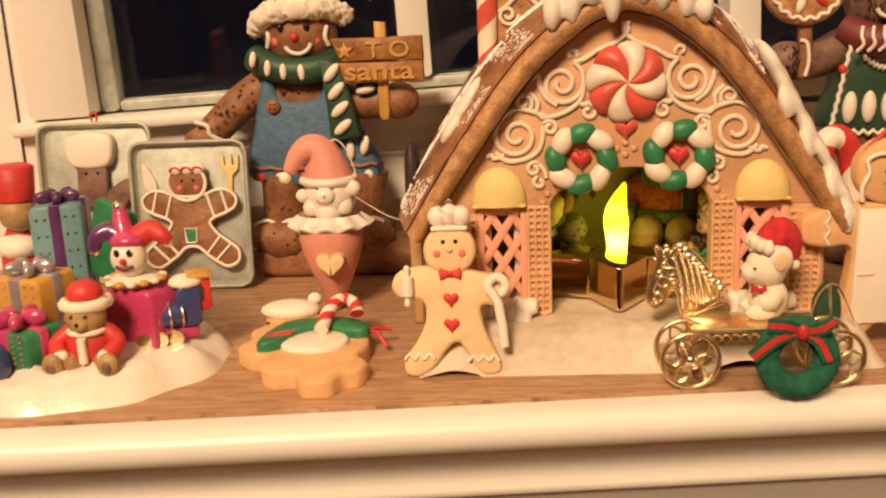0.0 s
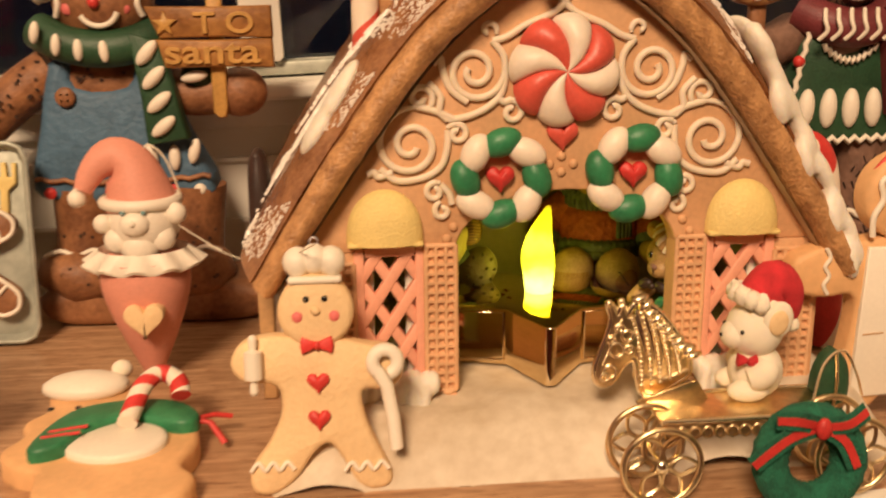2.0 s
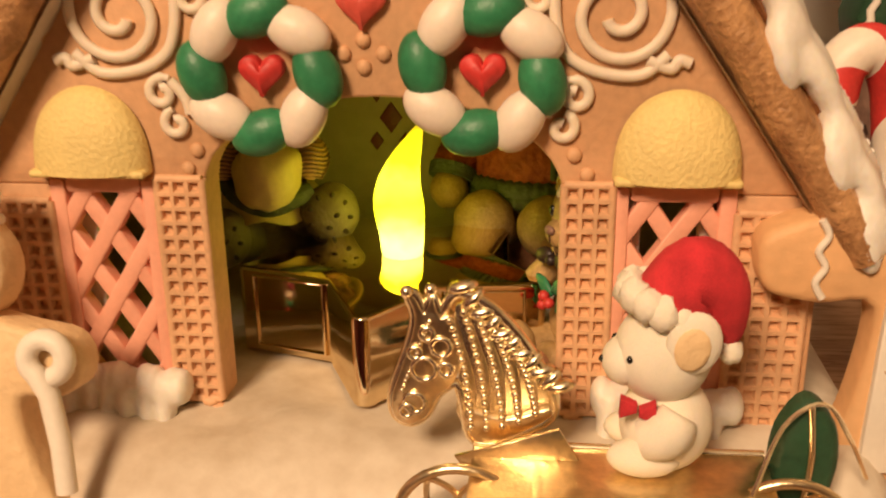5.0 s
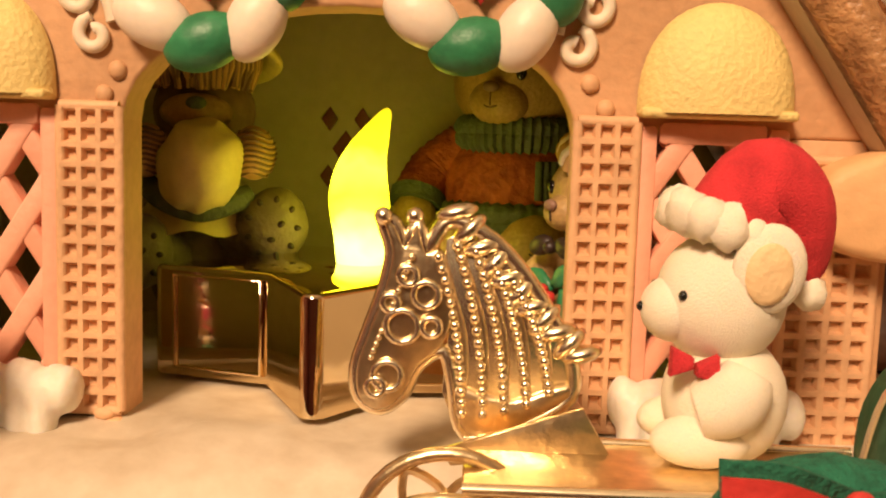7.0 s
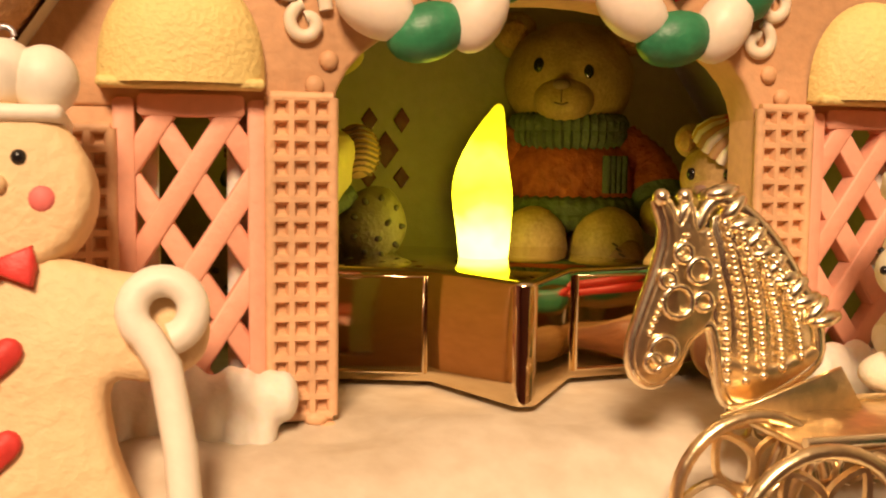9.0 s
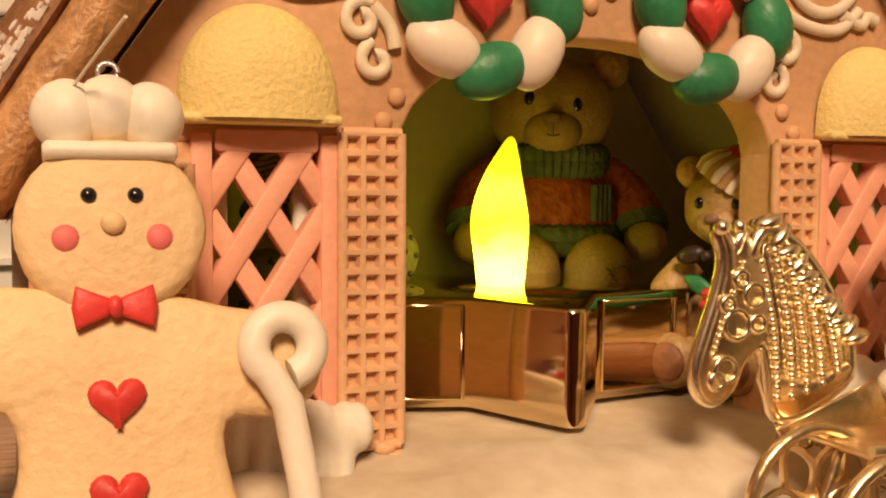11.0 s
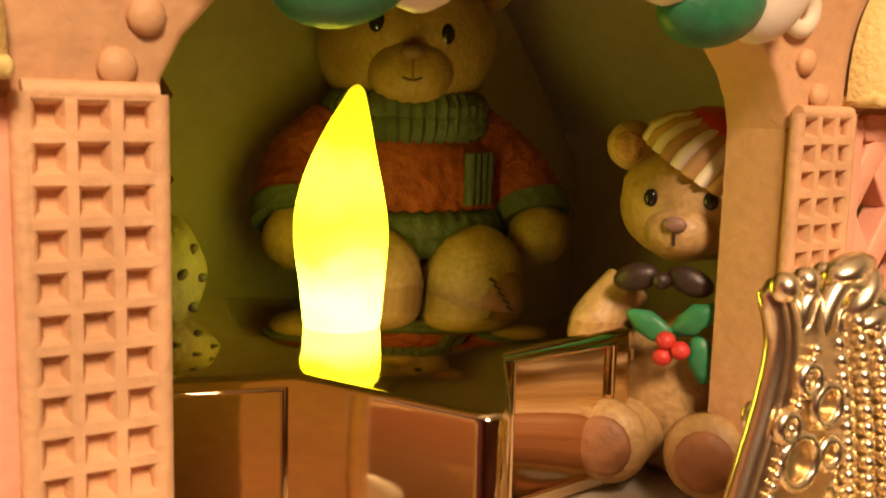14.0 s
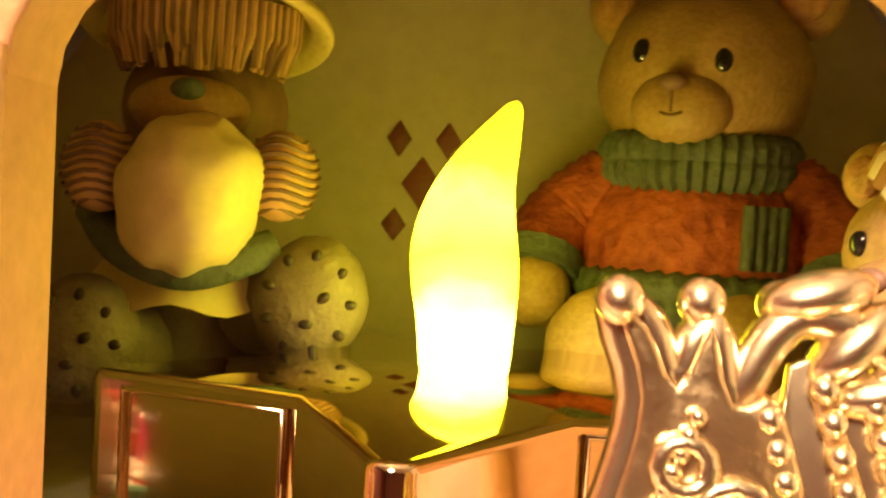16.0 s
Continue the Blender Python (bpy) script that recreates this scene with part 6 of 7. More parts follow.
    s.ball(c + Vector((0, -0.002, 0.0255)), (0.0070, 0.0065, 0.0064), BEAR)
    s.ball(c + Vector((0, -0.0078, 0.0242)), (0.0028, 0.0022, 0.0022), BEAR, None, 12, 8)
    s.ball(c + Vector((0, -0.0098, 0.0250)), 0.0008, BLACK, None, 8, 6)
    for sg in (-1, 1):
        s.ball(c + Vector((sg * 0.0024, -0.0078, 0.0272)), 0.0007, BLACK, None, 8, 6)
        s.ball(c + Vector((sg * 0.0065, 0.0, 0.0300)), 0.0024, BEAR, None, 10, 8)
        s.tube([c + Vector((sg * 0.004, -0.002, 0.011)), c + Vector((sg * 0.0085, -0.0085, 0.0100))], 0.0038, BEAR, 12)
        s.ball(c + Vector((sg * 0.0095, -0.0110, 0.0110)), (0.0038, 0.0022, 0.0046), BEAR, None, 12, 8)
        s.ball(c + Vector((sg * 0.0095, -0.0130, 0.0108)), (0.0018, 0.0007, 0.0022), DARK_BROWN, None, 10, 6)
        s.tube(smooth([c + Vector((sg * 0.0060, 0, 0.0200)), c + Vector((sg * 0.0105, -0.003, 0.0165)), c + Vector((sg * 0.0080, -0.0075, 0.0135))], 4, False), 0.0030, RED, 12)
    s.tube([c + Vector((0.0072 * math.cos(radians(a)), 0.0068 * math.sin(radians(a)), 0.0300)) for a in range(0, 360, 20)], 0.0021, FELT, 8, closed=True)
    s.ball(c + Vector((-0.0005, 0.001, 0.0330)), (0.0062, 0.0058, 0.0050), RED)
    s.tube([c + Vector((0, -0.0078, z)) for z in (0.0195, 0.0150, 0.0110)], 0.0016, FELT, 8)
    s.tube([c + Vector((0.0062 * math.cos(radians(a)), -0.001 + 0.0060 * math.sin(radians(a)), 0.0208)) for a in range(0, 360, 20)], 0.0011, FELT, 8, closed=True)
    for sg in (-1, 1):
        s.ball(c + Vector((sg * 0.0080, -0.0078, 0.0136)), (0.0030, 0.0026, 0.0024), FELT, None, 12, 8)
    part("teddy", s, root, "honey teddy in a red suit and fur-trimmed hat")
    # train
    s = Shape()
    m = Matrix.Rotation(radians(22), 4, "Z")
    s.box((-0.1575, -0.0020, 0.0215), (0.0085, 0.0100, 0.0150), BLUE, 0.0008, m)
    s.tube([(-0.1700, -0.0095, 0.0180), (-0.1640, -0.0065, 0.0182), (-0.1590, -0.0040, 0.0184)], 0.0048, BLUE, 16)
    s.ball((-0.1712, -0.0100, 0.0178), (0.0030, 0.0046, 0.0046), RED, None, 14, 10)
    s.box((-0.1640, -0.0062, 0.0120), (0.0210, 0.0085, 0.0035), MAGENTA, 0.0006, m)
    s.lathe([(0.0014, 0.022), (0.0014, 0.025), (0.0026, 0.027), (0.0022, 0.0275)], (-0.1675, -0.0080, 0.0), OCHRE, 14)
    s.ball((-0.1575, -0.0020, 0.0300), (0.0065, 0.0065, 0.0025), FELT, None, 12, 8)
    s.box((-0.1535, 0.0005, 0.0250), (0.0075, 0.0085, 0.0120), RED, 0.0007, m)
    for x, y in ((-0.1700, -0.0145), (-0.1650, -0.0125), (-0.1600, -0.0105)):
        s.lathe([(0.0030, 0), (0.0030, 0.0012)], (x, y, 0.0118), GOLD_DARK, 14, Matrix.Rotation(radians(90), 4, "X"))
    for u in (0.25, 0.6, 0.95):
        q = Vector((-0.1700, -0.0095, 0.0180)).lerp(Vector((-0.1590, -0.0040, 0.0184)), u)
        s.tube([q + Vector((-0.0022 * math.cos(radians(a)), 0.0049 * math.cos(radians(a)), 0.0049 * math.sin(radians(a)))) for a in range(0, 360, 24)], 0.0005, GOLD, 6, closed=True)
    s.box((-0.1535, 0.0005, 0.0318), (0.0090, 0.0098, 0.0016), OCHRE, 0.0005, m)
    s.box((-0.1530, -0.0046, 0.0262), (0.0042, 0.0008, 0.0050), DARK_GREEN, 0.0002, m)
    s.ball((-0.1655, -0.0070, 0.0236), (0.0030, 0.0026, 0.0022), FELT, None, 12, 8)
    s.lathe([(0.0010, 0.022), (0.0034, 0.0262), (0.0034, 0.0282), (0.0008, 0.0296)], (-0.1690, -0.0088, 0.0), OCHRE, 16)
    part("train", s, root, "toy blue and red locomotive with snow on its cab")
    s = Shape()
    s.ball((-0.2270, 0.0200, 0.0300), (0.0085, 0.0075, 0.0200), RED)
    s.ball((-0.2270, 0.0170, 0.0400), (0.0085, 0.0070, 0.0050), WHITE_CLAY)
    s.ball((-0.2255, 0.0180, 0.0530), 0.0075, BEAR)
    s.lathe([(0.0068, 0.058), (0.0078, 0.0700), (0.0060, 0.0712)], (-0.2255, 0.0180, 0.0), RED, 20)
    part("soldier", s, root, "toy soldier bear with tall red hat")


gift_figurine()


def horse_carriage():
    root = empty("toy_horse_carriage", (0.0385, -0.026, 0.0), "openwork gold metal toy cart with a horse head and spoked wheels", "toy")
    deck = Shape()
    deck.box((0.0385, -0.0255, 0.0172), (0.0420, 0.0160, 0.0010), GOLD_DARK, 0.0003)
    for y in (-0.0335, -0.0175):
        deck.tube([(0.0175 + 0.0420 * i / 12, y, 0.0178) for i in range(13)], 0.0007, GOLD, 6)
    part("deck", deck, root, "gold filigree deck plate")
    for y in (-0.0338, -0.0172):
        s = Shape()
        for i in range(14):
            cx = 0.0195 + 0.0030 * i
            s.tube([(cx + 0.0014 * math.cos(radians(a)), y, 0.0150 + 0.0014 * math.sin(radians(a))) for a in range(0, 360, 45)], 0.00035, GOLD_DARK, 5, closed=True)
        ob = part("filigree_fringe", s, root)
        ob["kind"] = "stuff"
    # the horse's head and neck
    line = [(0.0072, 0.0402), (0.0082, 0.0370), (0.0075, 0.0330), (0.0058, 0.0280), (0.0046, 0.0240), (0.0050, 0.0208), (0.0072, 0.0196), (0.0096, 0.0212), (0.0112, 0.0245), (0.0140, 0.0262), (0.0152, 0.0225), (0.0160, 0.0180), (0.0185, 0.0165), (0.0235, 0.0185), (0.0280, 0.0215), (0.0278, 0.0262), (0.0258, 0.0300), (0.0228, 0.0345), (0.0190, 0.0385), (0.0150, 0.0405), (0.0132, 0.0395), (0.0118, 0.0370), (0.0108, 0.0400), (0.0096, 0.0376), (0.0084, 0.0398)]
    out = [(q.x, q.z) for q in smooth([(a, 0, b) for a, b in line], 3)]
    yc = -0.0172
    h = Shape()
    face = [(0.0072, 0.0402), (0.0082, 0.0370), (0.0075, 0.0330), (0.0058, 0.0280), (0.0046, 0.0240), (0.0050, 0.0208), (0.0072, 0.0196), (0.0096, 0.0212), (0.0112, 0.0245), (0.0138, 0.0268), (0.0150, 0.0320), (0.0135, 0.0372), (0.0118, 0.0370), (0.0108, 0.0400), (0.0096, 0.0376), (0.0084, 0.0398)]
    h.slab([(q.x, q.z) for q in smooth([(a, 0, b) for a, b in face], 3)], yc - 0.0011, yc + 0.0011, GOLD_DARK, 0.0003)
    h.tube([(a, yc, b) for a, b in out], 0.0009, GOLD, 8, closed=True)
    chest = [(0.0152, 0.0225), (0.0160, 0.0180), (0.0185, 0.0165), (0.0235, 0.0185), (0.0280, 0.0215), (0.0274, 0.0232), (0.0215, 0.0212)]
    h.slab([(q.x, q.z) for q in smooth([(a, 0, b) for a, b in chest], 3)], yc - 0.0009, yc + 0.0009, GOLD_DARK, 0.0006)
    neck = [(0.0150, 0.0190), (0.0280, 0.0218), (0.0262, 0.0292), (0.0228, 0.0342), (0.0186, 0.0378), (0.0140, 0.0385), (0.0146, 0.0300)]
    h.slab([(q.x, q.z) for q in smooth([(a, 0, b) for a, b in neck], 3)], yc - 0.0003, yc + 0.0003, GOLD, 0.0001)
    strands = (((0.0162, 0.0195), (0.0132, 0.0365)), ((0.0185, 0.0195), (0.0152, 0.0378)), ((0.0208, 0.0200), (0.0172, 0.0372)), ((0.0232, 0.0208), (0.0192, 0.0360)), ((0.0256, 0.0222), (0.0214, 0.0340)))
    for p, q in strands:
        h.tube(smooth([(p[0], yc, p[1]), ((p[0] + q[0]) / 2 + 0.0014, yc, (p[1] + q[1]) / 2), (q[0], yc, q[1])], 6, False), 0.0006, GOLD_DARK, 7)
    plate = Shape().slab([(0.0150, 0.0176), (0.0162, 0.0158), (0.0330, 0.0176), (0.0300, 0.0226)], yc - 0.0040, yc - 0.0034, GOLD_DARK, 0.0002)
    part("chest_plate", plate, root, "sparkling slanted gold plate")
    horse = part("horse_head", h, root, "pierced gold horse head with beaded mane")
    e = Shape()
    for sg in (-1, 1):
        for p, q in strands:
            for i in range(15):
                t = i / 14
                bow = 0.0028 * t * (1 - t)
                e.ball((p[0] + (q[0] - p[0]) * t + bow, yc + sg * 0.0008, p[1] + (q[1] - p[1]) * t), 0.00062, GOLD, None, 8, 6)
        for cx, cz, r in ((0.0080, 0.0235, 0.0016), (0.0095, 0.0290, 0.0018), (0.0120, 0.0325, 0.0014), (0.0100, 0.0345, 0.0010), (0.0068, 0.0222, 0.0010), (0.0126, 0.0290, 0.0010), (0.0082, 0.0315, 0.0009)):
            e.tube([(cx + r * math.cos(radians(a)), yc + sg * 0.0013, cz + r * math.sin(radians(a))) for a in range(0, 360, 30)], 0.00045, GOLD, 6, closed=True)
        for i in range(16):
            t = i / 15
            e.ball((0.0062 + 0.0042 * t, yc + sg * 0.0013, 0.0255 + 0.0110 * t), 0.00042, GOLD, None, 6, 5)
    ob = part("filigree", e, horse, "bright gold beading and scrollwork")
    ob["kind"] = "stuff"
    for i in range(11):
        t = i / 10
        p = Vector((0.0140 + 0.0140 * t, yc, 0.0408 - 0.0150 * t - 0.004 * t * (1 - t)))
        d = Vector((0.0016, 0, 0.0009))
        part("mane_lock", Shape().ball(p + d * 0.6, (0.0024, 0.0014, 0.0010), GOLD, turn_y(-15 - 30 * (i % 2)), 10, 8), horse)
    for x, y in ((0.0072, yc - 0.001), (0.0105, yc), (0.0138, yc + 0.001)):
        part("ear_knob", Shape().ball((x, y, 0.0408), 0.0010, GOLD, None, 10, 8), horse)
    horse.location += Vector((0.0010, 0, 0.0012))

    def wheel(x, y):
        z, r = 0.0099, 0.0090
        t = Shape().tube([(x + r * math.cos(radians(a)), y, z + r * math.sin(radians(a))) for a in range(0, 360, 10)], 0.0008, GOLD_DARK, 8, closed=True)
        w = part("wheel", t, root, "pierced gold wheel with petal spokes")
        part("hub", Shape().ball((x, y, z), (0.0017, 0.0012, 0.0017), GOLD, None, 12, 8), w)
        for a in range(0, 360, 60):
            d = Vector((math.cos(radians(a)), 0, math.sin(radians(a))))
            n = Vector((-d.z, 0, d.x))
            c = Vector((x, y, z))
            loop = smooth([c + d * 0.0016, c + d * 0.0045 + n * 0.0022, c + d * 0.0082, c + d * 0.0045 - n * 0.0022], 4)
            part("spoke", Shape().tube(loop, 0.0005, GOLD_DARK, 5, closed=True), w)

    for x in (0.0160, 0.0615):
        for y in (-0.0395, -0.0265):
            wheel(x, y)
        part("axle", Shape().tube([(x, -0.0395, 0.0099), (x, -0.0265, 0.0099)], 0.0006, GOLD_DARK, 8), root)
        for y in (-0.0325, -0.0275):
            part("strut", Shape().tube([(x, y, 0.0099), (x + (0.003 if x < 0.03 else -0.003), y, 0.0172)], 0.0006, GOLD_DARK, 6), root)
    return root


horse_carriage()


def plush_mouse():
    s = Figure("body", "white flocked body")
    x, y = 0.0455, -0.0225
    s.ball((x + 0.0008, y, 0.0247), (0.0078, 0.0072, 0.0078), FELT, None, 22, 16)
    s.on("head", "white flocked head with a pointed snout")
    s.ball((x - 0.0004, y, 0.0364), (0.0080, 0.0078, 0.0077), FELT, None, 24, 16)
    s.ball((x - 0.0064, y - 0.0004, 0.0350), (0.0040, 0.0044, 0.0038), FELT, None, 18, 12)
    for dy in (-0.0064, 0.0064):
        s.on("ear", "round flocked ear").ball((x + 0.0034, y + dy, 0.0406), (0.0044, 0.0016, 0.0050), FELT, turn_y(12), 18, 12)
        s.ball((x + 0.0030, y + dy * 1.22, 0.0402), (0.0028, 0.0006, 0.0034), DOUGH, turn_y(12), 14, 8)
    s.on("hat", "drooping red flocked hat")
    hat = smooth([(x + 0.0006, y, 0.0440), (x + 0.0040, y - 0.0005, 0.0490), (x + 0.0078, y - 0.0010, 0.0470), (x + 0.0094, y - 0.0012, 0.0420), (x + 0.0100, y - 0.0014, 0.0390)], 5, False)
    s.tube(hat, [0.0058 * (1 - (i / 21) ** 1.5) + 0.0008 for i in range(21)], RED_FELT, 18)
    s.on("hat_trim", "fluffy white hat trim")
    for i in range(9):
        g = radians(120 + i * 30)
        s.ball((x - 0.0012 + 0.0052 * math.cos(g), y + 0.0054 * math.sin(g), 0.0448 - 0.0016 * math.cos(g)), 0.0026, FELT, None, 12, 8, 0.3, i)
    s.on("pompom").ball((x + 0.0101, y - 0.0014, 0.0375), 0.0021, FELT, None, 14, 10, 0.2, 1)
    for dx, dy in ((-0.0062, -0.0052), (-0.0080, 0.0030)):
        s.on("eye", "tiny black bead eye").ball((x + dx, y + dy, 0.0372), 0.0006, BLACK, None, 10, 8)
    s.on("nose", "tiny dark nose").ball((x - 0.0103, y - 0.0006, 0.0352), 0.0006, BLACK, None, 10, 8)
    s.on("bow_tie", "red flocked bow tie")
    for sg in (-1, 1):
        s.slab([(x - 0.0046 + sg * q[0], 0.0296 + q[1] - sg * 0.0004) for q in ((0.0002, 0.0006), (0.0028, 0.0017), (0.0030, -0.0015), (0.0002, -0.0006))], y - 0.0072, y - 0.0052, RED_FELT, 0.0004)
    for dy in (-0.0058, 0.0058):
        s.on("arm").tube(smooth([(x + 0.0020, y + dy, 0.0290), (x + 0.0002, y + dy * 1.1, 0.0262), (x - 0.0038, y + dy, 0.0244)], 5, False), [0.0030 + 0.0010 * math.sin(i / 10 * math.pi) for i in range(11)], FELT, 14)
        s.on("foot").ball((x - 0.0030, y + dy * 0.8, 0.0208), (0.0062, 0.0034, 0.0030), FELT, None, 16, 12)
    root = s.make("flocked_mouse", None, "white flocked mouse with red hat sitting on the gold cart", "toy", base=(x, y, 0.0178))
    root.location, root.scale = (x - 0.0012, y + 0.003, 0.0176), (0.84, 0.90, 0.92)


plush_mouse()


def ring_wreath():
    root = empty("green_ring_wreath", (0.047, -0.0455, 0.0002), "dark green chenille ring with a red striped ribbon bow", "ornament")
    c = Vector((0.0475, -0.0455, 0.0128))
    pts = [c + Vector((0.0091 * math.cos(radians(a)), 0.0015 * math.sin(radians(a)), 0.0091 * math.sin(radians(a)))) for a in range(0, 360, 8)]
    part("ring", Shape().tube(pts, [0.0040 + 0.0002 * math.sin(i * 2.9) for i in range(len(pts))], GREEN_FELT, 14, closed=True), root)
    k = c + Vector((0.0, -0.004, 0.0098))

    def ribbon(a, b, mid, name):
        p = smooth([k, k + Vector(mid), k + Vector((a, -0.001, b))], 6, False)
        for off, w, q in ((0.0, 0.0022, GREEN_FELT), (-0.0004, 0.0009, RED)):
            vs, n = [], len(p)
            for i, v in enumerate(p):
                t = (p[min(i + 1, n - 1)] - p[max(i - 1, 0)]).normalized()
                side = Vector((-t.z, 0, t.x)) * w
                vs += [v + side + Vector((0, off, 0)), v - side + Vector((0, off, 0)), v - side + Vector((0, off + 0.0005, 0)), v + side + Vector((0, off + 0.0005, 0))]
            fs = [(4 * i + j, 4 * i + (j + 1) % 4, 4 * i + 4 + (j + 1) % 4, 4 * i + 4 + j) for i in range(n - 1) for j in range(4)]
            part(name if off == 0 else "ribbon_stripe", Shape().add(vs, fs, q), root)

    ribbon(-0.0150, -0.0080, (-0.0075, -0.001, -0.0020), "ribbon_tail")
    ribbon(0.0085, -0.0095, (0.0050, -0.001, -0.0030), "ribbon_tail")
    ribbon(-0.0105, 0.0024, (-0.0060, -0.002, 0.0024), "ribbon_loop")
    ribbon(0.0095, 0.0036, (0.0050, -0.002, 0.0012), "ribbon_loop")
    part("knot", Shape().ball(k + Vector((0, -0.0012, 0)), (0.0018, 0.0013, 0.0026), RED, None, 12, 8), root, "red knot")


ring_wreath()


def green_ornament():
    s = Figure("leaf")
    line = [(0.0600, 0.0160), (0.0605, 0.0235), (0.0640, 0.0285), (0.0680, 0.0250), (0.0690, 0.0175), (0.0665, 0.0100), (0.0625, 0.0105)]
    s.slab([(q.x, q.z) for q in smooth([(a, 0, b) for a, b in line], 4)], -0.0215, -0.0175, DARK_GREEN, 0.0015)
    s.on("gold_vein")
    s.tube(smooth([(0.0640, -0.0220, 0.0285), (0.0648, -0.0222, 0.0200), (0.0640, -0.0220, 0.0105)], 5, False), 0.0005, GOLD, 6)
    s.on("gold_cord", "thin gold cord")
    s.tube(smooth([(0.0560, -0.0280, 0.0175), (0.0600, -0.0240, 0.0260), (0.0655, -0.0225, 0.0290), (0.0700, -0.0210, 0.0230), (0.0740, -0.0180, 0.0150)], 5, False), 0.00035, GOLD, 5)
    s.on("stem")
    s.tube([(0.0645, -0.0195, 0.0003), (0.0645, -0.0195, 0.0110)], 0.0008, GOLD_DARK, 6)
    s.make("green_leaf_ornament", None, "dark green leaf ornament with gold cord", "ornament", base=(0.0645, -0.0195, 0))


green_ornament()


def paddle():
    root = empty("wooden_paddle", (-0.077, 0.034, 0.0), "upright wooden paddle with a dark painted head", "paddle")
    head = [(q.x, q.z) for q in smooth([(a, 0, b) for a, b in ((-0.0792, 0.0420), (-0.0795, 0.0560), (-0.0790, 0.0690), (-0.0768, 0.0725), (-0.0742, 0.0690), (-0.0735, 0.0560), (-0.0738, 0.0420))], 4)]
    part("head", Shape().slab(head, 0.0300, 0.0380, EBONY, 0.0015), root, "dark painted head")
    part("handle", Shape().slab([(-0.0785, 0.0002), (-0.0745, 0.0002), (-0.0742, 0.0425), (-0.0788, 0.0425)], 0.0315, 0.0365, TAN, 0.0010), root, "bare tan wood")


paddle()


def metal_plate():
    s = Shape()
    s.slab([(0.1430, 0.0003), (0.1950, 0.0003), (0.1950, 0.0870), (0.1430, 0.0880)], 0.0640, 0.0680, TIN, 0.0008)
    s.tube([(0.1436, 0.0636, 0.002), (0.1436, 0.0636, 0.087)], 0.0010, TIN, 8)
    s.make("galvanised_panel", None, "mottled galvanised metal panel standing upright", "panel", base=(0.169, 0.066, 0))


metal_plate()


# ---- inside the house ----
def stitches(s, pts, r, material):
    for p, q in pts:
        s.tube([p, q], r, material, 5)


